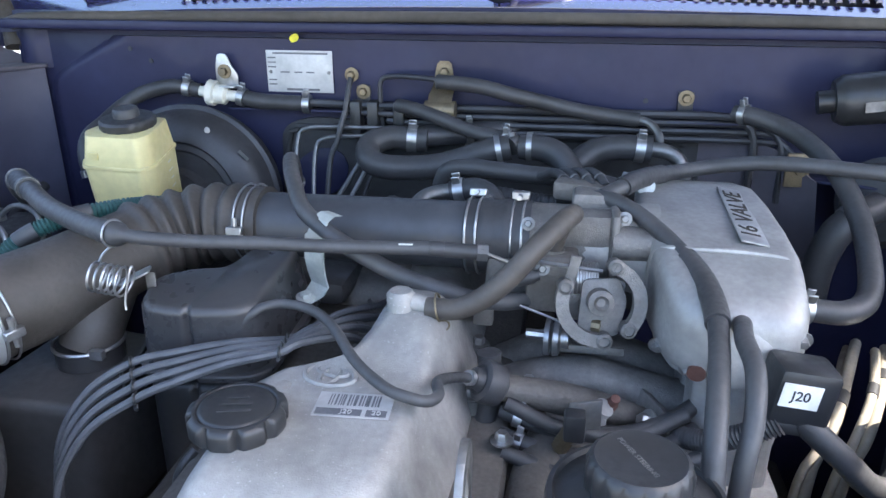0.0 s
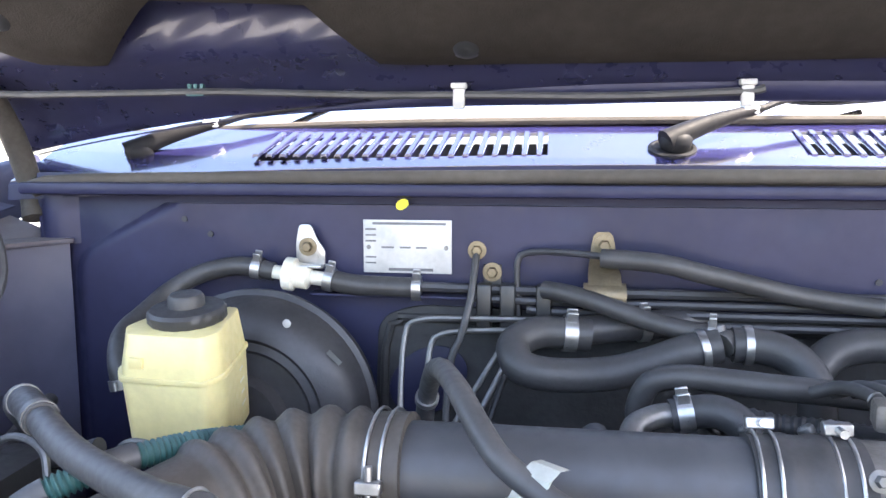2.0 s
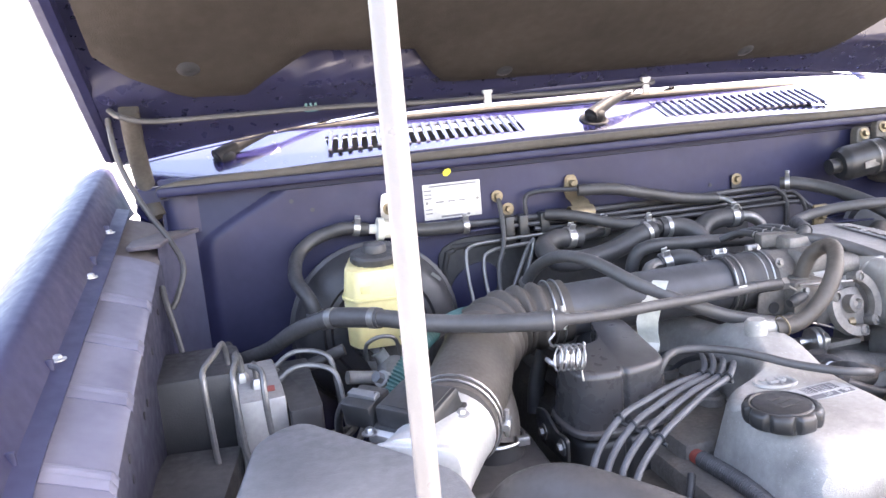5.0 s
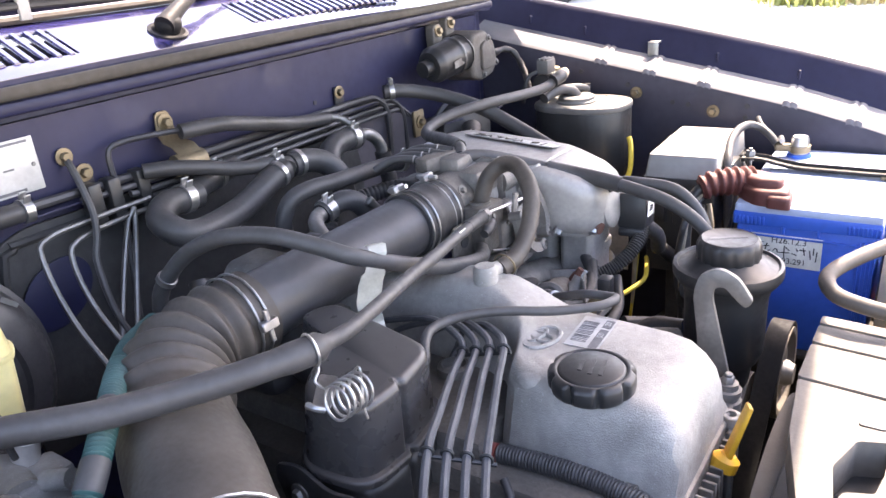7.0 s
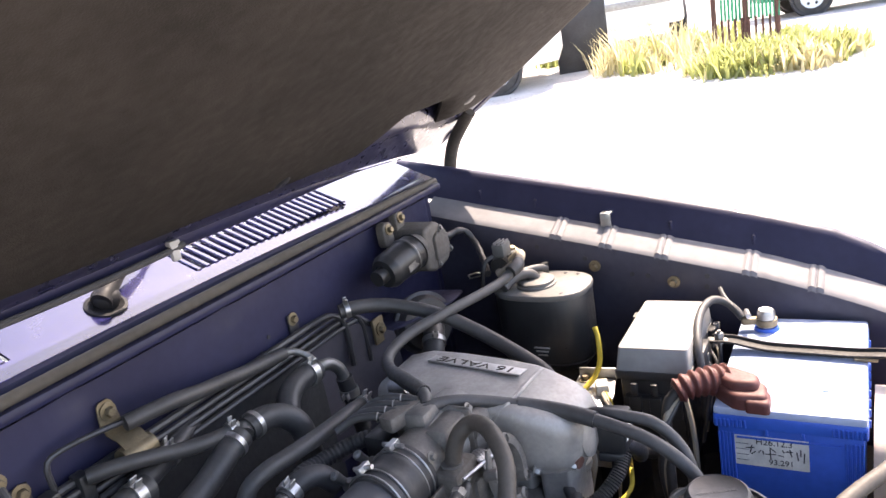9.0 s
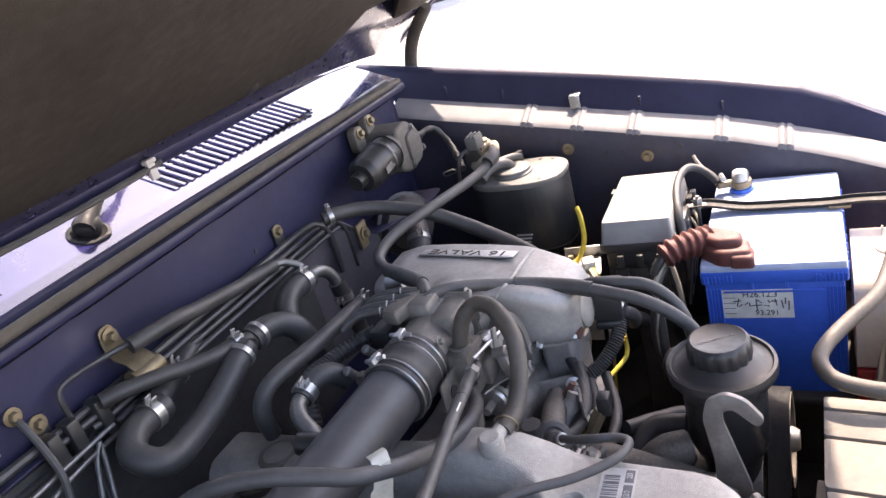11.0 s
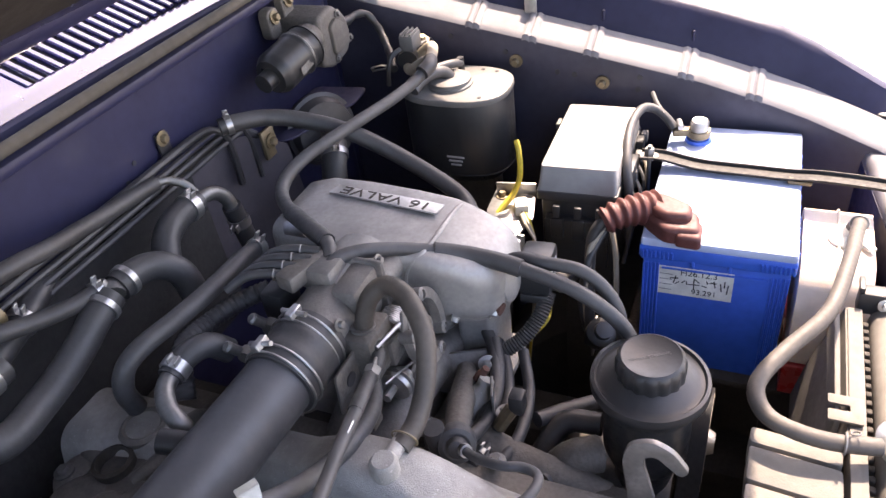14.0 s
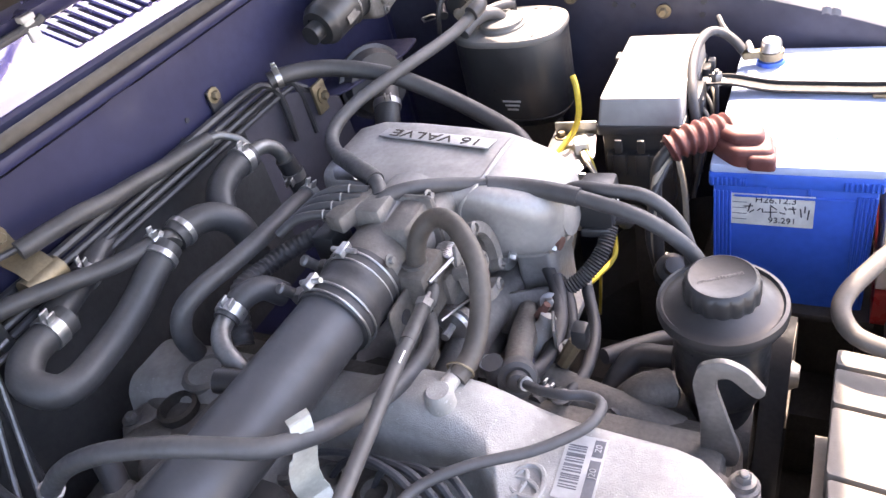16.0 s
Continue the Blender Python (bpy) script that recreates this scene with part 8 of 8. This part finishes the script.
ac = thing("pump_body", (0.04, 0.43, 0.75), "dirty cast pump below the steering reservoir", "pump")
part("body", tube([(0.035, 0.38, 0.84), (0.035, 0.47, 0.84)], 0.045, 6, 24), CAST_DARK, ac)
part("elbow", tube([(-0.005, 0.455, 0.93), (-0.02, 0.48, 0.93), (-0.02, 0.50, 0.89), (-0.02, 0.50, 0.80)], 0.020, 16, 16), CAST_DARK, ac)

# east corner of the firewall: drum, bracket, shelf
drum = thing("vacuum_actuator", (0.36, 0.99, 1.02), "black round vacuum actuator with brass bracket", "actuator")
part("drum", lathe([(0.03, 0), (0.052, 0.006), (0.054, 0.022), (0.058, 0.024), (0.058, 0.028), (0.052, 0.030), (0.046, 0.046), (0.02, 0.050)], 34, aim((0.385, 1.000, 1.062), (-0.6, -1, 0.15))), PIPE_DARK, drum)
part("neck", tube([(0.352, 0.945, 1.070), (0.325, 0.930, 1.060), (0.302, 0.922, 1.042), (0.288, 0.92, 1.0), (0.285, 0.92, 0.95)], 0.019, 18, 18), RUBBER, drum)
band_clamp(drum, (0.318, 0.927, 1.056), (-0.75, -0.35, -0.55), 0.0195, 0.010, tang=(-0.5, -0.5, 0.6))
part("bracket", rbox(0.030, 0.006, 0.045, 0.002, Matrix.Translation((0.268, 1.000, 1.075))).join(bolt_geo((0.268, 0.996, 1.10), (0, -1, 0), 0.007, 0.007)), BRASS, drum)
whole("corner_plate", prism(rounded([(0.26, 1.045), (0.30, 0.985), (0.42, 0.940), (0.475, 0.945), (0.475, 1.045)], 0.015), 0.004, 0.0015, Matrix.Translation((0, 0, 1.135)) @ Matrix.Rotation(radians(-3), 4, "X")), PAINT,
      "dark blue shelf plate under the wiper motor", "bracket")
part("mount_bolt", bolt_geo((0.387, 1.025, 1.237), (0, -1, 0.2), 0.006, 0.007), BRASS, wm)
part("mount_bolt", bolt_geo((0.432, 1.027, 1.246), (0, -1, 0.2), 0.006, 0.007), BRASS, wm)

# looms between the fuse box and the engine
for k, pts in enumerate(([(0.400, 0.668, 1.060), (0.392, 0.662, 1.045), (0.384, 0.660, 1.010), (0.372, 0.668, 0.985), (0.352, 0.680, 0.972), (0.330, 0.690, 0.955), (0.315, 0.69, 0.92)],)):
    hose("yellow_cable", pts, 0.0045, "yellow taped cable dropping past the fuse box", YELLOW_TAPE, 24, 8, "cable")
hose("yellow_cable", [(0.30, 0.60, 0.895), (0.26, 0.585, 0.90), (0.22, 0.575, 0.895), (0.19, 0.590, 0.885), (0.165, 0.615, 0.865), (0.15, 0.64, 0.80)], 0.0035, "thin yellow cable low beside the chamber", YELLOW_TAPE, 20, 8, "cable")
bk = thing("wing_bracket", (0.32, 0.655, 0.90), "pale metal bracket in sunlight", "bracket")
part("plate", prism(rounded([(0.292, 0.640), (0.340, 0.628), (0.396, 0.642), (0.404, 0.706), (0.345, 0.702), (0.300, 0.676)], 0.006), 0.004, 0.001, Matrix.Translation((0, 0, 0.966))), ZINC, bk)
part("leg", rbox(0.004, 0.05, 0.10, 0.001, Matrix.Translation((0.300, 0.655, 0.868))), ZINC, bk)
part("upstand", rbox(0.004, 0.060, 0.022, 0.001, Matrix.Translation((0.398, 0.672, 0.966)) @ Matrix.Rotation(radians(8), 4, "Z")), ZINC, bk)
part("plug", rbox(0.026, 0.020, 0.018, 0.003, Matrix.Translation((0.352, 0.650, 0.970)) @ Matrix.Rotation(radians(25), 4, "Z")), WHITE_PLASTIC, bk, "white plastic plug")
for k in range(3):
    part("plug_wire", tube([(0.346 - 0.006 * k, 0.644, 0.978), (0.330 - 0.008 * k, 0.632, 0.976), (0.318 - 0.008 * k, 0.622 - 0.004 * k, 0.955), (0.312 - 0.008 * k, 0.618, 0.90), (0.32, 0.63, 0.80), (0.34, 0.65, 0.66)], 0.0026, 16, 8), WHITE_WIRE if k else YELLOW_TAPE, bk)
part("bolt", bolt_geo((0.385, 0.690, 0.970), (0, 0, 1), 0.006, 0.007), BRASS, bk)
for k, (dx, dy, dz, r) in enumerate(((0.000, 0.000, 0.000, 0.0062), (-0.016, -0.012, 0.006, 0.0050), (-0.030, 0.010, -0.004, 0.0066), (0.016, -0.030, -0.012, 0.0056), (-0.046, -0.006, -0.014, 0.0048))):
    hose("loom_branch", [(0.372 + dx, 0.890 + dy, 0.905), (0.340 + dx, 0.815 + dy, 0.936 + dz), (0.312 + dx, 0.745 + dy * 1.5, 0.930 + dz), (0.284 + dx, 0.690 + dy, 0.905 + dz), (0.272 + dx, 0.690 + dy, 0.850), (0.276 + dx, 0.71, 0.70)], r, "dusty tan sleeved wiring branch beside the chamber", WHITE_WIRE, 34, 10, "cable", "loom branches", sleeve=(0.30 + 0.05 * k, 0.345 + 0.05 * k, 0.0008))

sol = thing("solenoid_valve", (0.225, 0.505, 0.86), "small black solenoid valve on a steel bracket", "valve")
part("body", lathe([(0.006, 0), (0.019, 0.002), (0.020, 0.006), (0.020, 0.030), (0.016, 0.034), (0.012, 0.035), (0.011, 0.045), (0.004, 0.046)], 24, aim((0.225, 0.508, 0.872), (-0.5, -0.3, 0.8))), PLASTIC, sol)
part("bracket", rbox(0.030, 0.003, 0.050, 0.001, Matrix.Translation((0.232, 0.514, 0.84))), STEEL, sol)
hose("loom", [(0.170, 0.560, 1.004), (0.205, 0.552, 0.975), (0.235, 0.56, 0.945), (0.27, 0.57, 0.93), (0.31, 0.565, 0.90)], 0.011, "black taped wiring loom", RUBBER, 24, 10, "cable")
part("box_lead", tube([(0.33, 0.515, 0.985), (0.315, 0.505, 0.95), (0.305, 0.50, 0.90), (0.30, 0.50, 0.84)], 0.004, 20, 8), WHITE_WIRE, fz)
part("connector", rbox(0.05, 0.014, 0.045, 0.003, Matrix.Translation((0.42, 0.506, 0.985))), PLASTIC, fz)
whole("battery_tray", rbox(0.30, 0.22, 0.012, 0.004, Matrix.Translation((0.41, 0.38, 0.786))).join(rbox(0.03, 0.20, 0.32, 0.004, Matrix.Translation((0.40, 0.38, 0.466)))), IRON, "dark steel tray under the battery", "battery tray")
part("foot", rbox(0.12, 0.06, 0.40, 0.006, Matrix.Translation((0.45, 0.568, 0.464))), IRON, fz)
part("bracket", rbox(0.05, 0.10, 0.48, 0.006, Matrix.Translation((0.53, 0.80, 0.466))), IRON, can)

# nose: headlamp side supports and brace
sp2 = thing("front_support", (0.45, 0.16, 0.47), "grey-blue painted side support at the nose", "support panel", kind="structure")
edge = spline([(0.650, 0.262, 1.022), (0.622, 0.228, 1.008), (0.545, 0.203, 0.998), (0.449, 0.188, 0.996), (0.355, 0.172, 0.994), (0.265, 0.160, 0.990)], 25)
part("top_panel", strip([[tuple(p + Vector((dx, dy, dz))) for dx, dy, dz in ((0, 0.0, -0.016), (0, -0.002, -0.006), (0, -0.008, 0.0), (0.004, -0.035, 0.003), (0.010, -0.060, -0.004), (0.010, -0.085, -0.004), (0.012, -0.15, -0.016))] for p in edge], 0.003, (0, 0, 1)), LEDGE_PAINT, sp2, "dusty blue paint toned pale for sun", 60)
part("inner_wall", strip([[tuple(p + Vector((0, 0.001, dz))) for dz in (-0.014, -0.06, -0.16, -0.36)] for p in edge], 0.003, (0, -1, 0)), PAINT, sp2)
part("corner_wall", strip([[(0.597, 0.330, z), (0.602, 0.290, z), (0.620, 0.255, z), (0.650, 0.238, z)] for z in (0.60, 0.85, 0.99, 1.012)], 0.003, (0.6, 0.6, 0)), PAINT, sp2)
part("post", rbox(0.05, 0.06, 0.52, 0.01, Matrix.Translation((0.42, 0.13, 0.46))), PAINT, sp2)
part("lamp_housing", rbox(0.16, 0.08, 0.16, 0.02, Matrix.Translation((0.50, 0.06, 0.78))), PLASTIC, sp2)
part("bracket", rbox(0.020, 0.056, 0.030, 0.003, Matrix.Translation((0.252, 0.188, 0.968))).join(rbox(0.024, 0.006, 0.006, 0.001, Matrix.Translation((0.256, 0.214, 0.998)))).join(rbox(0.024, 0.006, 0.006, 0.001, Matrix.Translation((0.256, 0.164, 0.998)))), CAR_DARK, sp2)
part("bracket_bolt", bolt_geo((0.241, 0.188, 0.986), (-1, 0, 0.3), 0.005, 0.006), ZINC, sp2)
part("filler", lathe([(0.012, 0), (0.012, 0.022), (0.016, 0.024), (0.016, 0.034), (0.012, 0.036)], 20, Matrix.Translation((0.622, 0.182, 0.998))), PLASTIC, sp2)
part("neck", lathe([(0.020, 0), (0.020, 0.012)], 22, Matrix.Translation((0.034, 0.180, 0.985))), BRASS, rt)
part("radiator_cap", lathe([(0.028, 0), (0.029, 0.008), (0.022, 0.014), (0.016, 0.016), (0.014, 0.020), (0.006, 0.021)], 30, Matrix.Translation((0.034, 0.180, 0.994))), ZINC, rt, "round metal radiator cap")

TANK = [[(x, y, z) for y, z in rounded([(0.150, 0.90), (0.202, 0.90), (0.202, 0.980 + 0.010 * math.exp(-((x - 0.05) / 0.10) ** 2)), (0.150, 0.984 + 0.010 * math.exp(-((x - 0.05) / 0.10) ** 2))], 0.02, 5)] for x in (-0.40, -0.38, -0.25, -0.10, 0.0, 0.05, 0.10, 0.20, 0.232, 0.240)]
part("top_tank", loft(TANK), SHROUD, rt, "dusty moulded top tank", 50)
for k in range(52):
    part("crimp_tab", rbox(0.007, 0.006, 0.010, 0.001, Matrix.Translation((-0.38 + 0.0118 * k, 0.206, 0.962)), 1), IRON, rt)
# west side lower clutter
part("plug_lead", tube([(-0.640, 0.548, 1.085), (-0.665, 0.575, 1.075), (-0.675, 0.61, 1.04), (-0.67, 0.63, 0.98)], 0.0045, 20, 12), RUBBER, afm)
wb2 = thing("wire_bundle", (-0.68, 0.65, 0.97), "tangle of thin black wires by the modulator", "cables")
for k in range(5):
    part("wire", tube([(-0.70 + 0.012 * k, 0.60 + 0.01 * k, 0.99), (-0.69 + 0.015 * k, 0.64, 1.01 - 0.01 * k), (-0.66 + 0.01 * k, 0.70, 0.99), (-0.64, 0.78, 0.96 + 0.01 * k)], 0.004, 20, 6), RUBBER, wb2)
hose("bracket_cable", [(-0.795, 0.97, 1.035), (-0.79, 0.92, 1.025), (-0.765, 0.86, 1.02), (-0.70, 0.83, 1.03), (-0.64, 0.82, 1.05)], 0.008, "black cable crossing below the brake reservoir", RUBBER, 30, 10, "cable")
whole("relay_box", rbox(0.10, 0.12, 0.14, 0.008, Matrix.Translation((-0.825, 0.80, 0.93))), PLASTIC_FLAT, "black relay box beside the inner wing", "relay box")
whole("west_shelf", rbox(0.10, 0.5, 0.02, 0.005, Matrix.Translation((-0.82, 0.7, 0.90))), PAINT, "dark blue shelf on the inner wing", "shelf", kind="structure")
hose("wing_lead", [(-0.862, 0.90, 1.15), (-0.858, 0.885, 1.13), (-0.848, 0.87, 1.08), (-0.84, 0.86, 1.02)], 0.004, "thin lead clipped to the inner wing", RUBBER, 20, 8, "cable")
whole("distributor_cover", rbox(0.11, 0.09, 0.06, 0.012, Matrix.Translation((-0.40, 0.405, 0.845)), 3).join(lathe([(0.035, 0), (0.033, 0.03), (0.02, 0.035)], 24, Matrix.Translation((-0.40, 0.405, 0.905)))), PLASTIC_GREY, "grey plastic housing below the leads", "housing")
HP = [(-0.270, 0.60, 0.945), (-0.293, 0.570, 0.952), (-0.303, 0.535, 0.958), (-0.304, 0.505, 0.962), (-0.300, 0.460, 0.962), (-0.300, 0.418, 0.960), (-0.308, 0.378, 0.955), (-0.33, 0.345, 0.93)]
hp = thing("wiring_conduit", (-0.30, 0.46, 0.95), "black corrugated conduit along the valve cover with a red sleeve", "conduit")
hps = spline(HP, 121)
part("conduit", tube(spline(hps[40:], 330), lambda u: 0.0088 * (1 + 0.07 * math.cos(2 * math.pi * 62 * u)), seg=12, straight=True), HOSE_GREY, hp)
part("red_sleeve", tube(hps[16:40], 0.0086, seg=12, straight=True), RED_TAPE, hp, "short red sleeve")
part("lead", tube(hps[:18], 0.006, seg=10, straight=True), RUBBER, hp)

# ---- the yard ----


def wheel(parent, at, r, side):
    m = aim(at, side)
    w = part("wheel", lathe([(r * 0.62, -0.10), (r * 0.95, -0.09), (r, -0.05), (r, 0.05), (r * 0.95, 0.09), (r * 0.68, 0.10), (r * 0.64, 0.09), (r * 0.62, 0.02)], 36, m), TYRE, parent)
    part("rim", lathe([(r * 0.64, 0.02), (r * 0.64, 0.095), (r * 0.58, 0.085), (r * 0.22, 0.07), (r * 0.18, 0.09), (r * 0.05, 0.095)], 36, m), CAR_WHITE, w)
    for k in range(6):
        a = 2 * math.pi * k / 6
        part("rim_hole", lathe([(r * 0.085, 0), (r * 0.085, 0.004)], 12, m @ Matrix.Translation((r * 0.42 * math.cos(a), r * 0.42 * math.sin(a), 0.078))), INK, w)


def parked_car(name, at, heading, length, height, label, paint):
    """A simple estate car; heading turns its long axis."""
    c = thing(name, at, label, "car")
    M = Matrix.Translation(at) @ Matrix.Rotation(radians(heading), 4, "Z")
    L, W, H = length / 2, 0.85, height
    loops = []
    for x, z0, z1, w in ((-L, 0.45, 0.75, 0.70), (-L + 0.06, 0.32, 0.92, 0.80), (-L + 0.9, 0.28, 1.0, 0.85), (0, 0.26, 1.02, 0.86), (L - 0.7, 0.28, 1.02, 0.85), (L - 0.08, 0.32, 0.98, 0.80), (L, 0.45, 0.80, 0.72)):
        loops.append([tuple(M @ Vector((x, y, z))) for y, z in rounded([(-w, z0), (w, z0), (w * 0.97, z1), (-w * 0.97, z1)], 0.09, 4)])
    part("body", loft(loops), paint, c)
    loops = []
    for x, z1, w in ((-L + 1.0, 1.02, 0.80), (-L + 1.6, H - 0.08, 0.70), (0, H, 0.70), (L - 0.5, H - 0.05, 0.68), (L - 0.12, 1.0, 0.76)):
        loops.append([tuple(M @ Vector((x, y, z))) for y, z in rounded([(-0.82, 0.96), (0.82, 0.96), (w, z1), (-w, z1)], 0.05, 3)])
    part("cabin", loft(loops), paint, c)
    for s in (-1, 1):
        for x0, x1 in ((-L + 1.55, -0.25), (-0.15, 0.75), (0.85, L - 0.45)):
            pts = [(x0 + 0.05, 1.04), (x1 - 0.02, 1.04), (x1 - 0.06, H - 0.14), (x0 + 0.16, H - 0.14)]
            q = [tuple(M @ Vector((x, s * (0.83 - 0.11 * (z - 1.0) / (H - 1.0)), z))) for x, z in pts]
            part("side_window", strip([[q[0], q[1]], [q[3], q[2]]], 0.012, tuple(M.to_3x3() @ Vector((0, s, 0)))), CAR_DARK, c)
        for x in (-L + 0.85, L - 0.95):
            part("wheel_arch", Geo().join(ring((x, s * 0.85, 0.33), (0, s, 0), 0.335, 0.035, 32, 6), M), CAR_DARK, c)
            wheel(c, tuple(M @ Vector((x, s * 0.78, 0.31))), 0.31, tuple(M.to_3x3() @ Vector((0, s, 0))))
    part("front_lamp", rbox(0.05, 1.2, 0.13, 0.02, M @ Matrix.Translation((-L + 0.02, 0, 0.66))), CAST_SMOOTH, c)
    part("rear_lamp", rbox(0.05, 1.4, 0.15, 0.02, M @ Matrix.Translation((L - 0.03, 0, 0.72))), RED_TAPE, c)
    return c


parked_car("estate_car", (8.79, 6.36, 0.53), -62, 4.5, 1.55, "white estate car parked across the yard", CAR_WHITE)
parked_car("small_van", (14.2, 4.45, 0.62), 17, 3.3, 1.75, "small silver-white van parked behind weeds", CAR_WHITE)
parked_car("dark_car", (15.6, 0.2, 0.62), -75, 4.6, 1.7, "dark car parked at the yard's far end", CAR_DARK)
whole("dark_bin", rbox(0.75, 0.55, 1.3, 0.03, Matrix.Translation((10.3, 4.15, 0.54)) @ Matrix.Rotation(radians(-70), 4, "Z")), CAR_DARK, "dark metal cabinet beside the parked car", "cabinet")

fence = thing("net_fence", (10.2, 1.9, 0.54), "fence of rusty posts hung with green netting", "fence")
for x, y in ((10.27, 2.27), (10.15, 1.85), (10.06, 1.46)):
    part("post", tube([(x, y, 0.45), (x + 0.02, y, 1.7)], 0.035, 3, 8), RUST, fence, "rusty iron post")
for k in range(16):
    u = k / 15
    x, y = 10.24 - 0.20 * u, 2.18 - 0.72 * u
    part("net_strip", strip([[(x, y, 0.95), (x - 0.008, y - 0.034, 0.95)], [(x + 0.03, y, 1.30), (x + 0.022, y - 0.034, 1.32)], [(x, y, 1.75), (x - 0.008, y - 0.034, 1.75)]], 0.006, (1, 0, 0)), NET, fence)
for k in range(9):
    u = k / 8
    part("slat", tube([(10.22 - 0.18 * u, 2.16 - 0.7 * u, 0.5), (10.22 - 0.18 * u, 2.16 - 0.7 * u, 0.98)], 0.016, 2, 6), RUST, fence)


def grass(name, patches, mat, label, blade, width, seed):
    """Blades in uneven clumps; patches: (x, y, half sizes, number of blades)."""
    rng = random.Random(seed)
    g = Geo()
    for cx, cy, rx, ry, count in patches:
        for _ in range(max(3, count // 28)):
            a, r = rng.uniform(0, 2 * math.pi), math.sqrt(rng.random())
            px, py, spread, tall = cx + rx * r * math.cos(a), cy + ry * r * math.sin(a), rng.uniform(0.03, 0.14), rng.uniform(0.35, 1.25)
            for _ in range(28):
                x, y = rng.gauss(px, spread), rng.gauss(py, spread)
                z = ground_height(x, y) - 0.02
                h = blade * tall * rng.uniform(0.4, 1.1)
                d, t = rng.uniform(0, 2 * math.pi), rng.uniform(0.1, 0.9) * h
                w = width * rng.uniform(0.5, 1.4)
                ox, oy, sx, sy = t * math.cos(d), t * math.sin(d), -w * math.sin(d), w * math.cos(d)
                b = len(g.v)
                g.v += [(x - sx, y - sy, z), (x + sx, y + sy, z), (x + ox * 0.45 - sx * 0.8, y + oy * 0.45 - sy * 0.8, z + h * 0.65), (x + ox * 0.45 + sx * 0.8, y + oy * 0.45 + sy * 0.8, z + h * 0.65), (x + ox, y + oy, z + h)]
                g.f += [(b, b + 1, b + 3, b + 2), (b + 2, b + 3, b + 4)]
    return whole(name, g, mat, label, "grass", kind="stuff")


grass("dry_grass", ((9.7, 3.5, 0.35, 0.25, 260), (10.0, 2.9, 0.35, 0.4, 380), (9.3, 2.5, 0.4, 0.5, 260)), GRASS, "clumps of tall dry grass at the yard's edge", 0.55, 0.012, 3)
grass("weeds", ((8.9, 1.7, 0.4, 0.45, 1500), (9.2, 1.2, 0.5, 0.5, 1500), (9.4, 0.9, 0.3, 0.3, 400), (10.4, 2.4, 0.3, 0.3, 300), (11.4, 3.2, 0.7, 2.0, 900), (9.7, 3.2, 0.6, 0.5, 600)), LEAF, "low green weeds along the yard's edge", 0.30, 0.02, 5)
grass("yellow_weeds", ((8.8, 1.3, 0.3, 0.5, 900), (9.3, 0.85, 0.35, 0.3, 500)), GRASS, "sunlit yellow-green weeds", 0.28, 0.018, 8)

# the vehicle's own wheels
for s in (-1, 1):
    for y in (0.42, 3.20):
        w = part("wheel", lathe([(0.20, -0.11), (0.34, -0.10), (0.37, -0.06), (0.37, 0.06), (0.34, 0.10), (0.24, 0.11), (0.22, 0.05)], 36, aim((MID + s * 0.68, y, 0.37), (s, 0, 0))), TYRE, cabin)
        part("rim", lathe([(0.22, 0.04), (0.23, 0.10), (0.21, 0.09), (0.08, 0.07), (0.05, 0.09)], 30, aim((MID + s * 0.68, y, 0.37), (s, 0, 0))), CAR_WHITE, w)
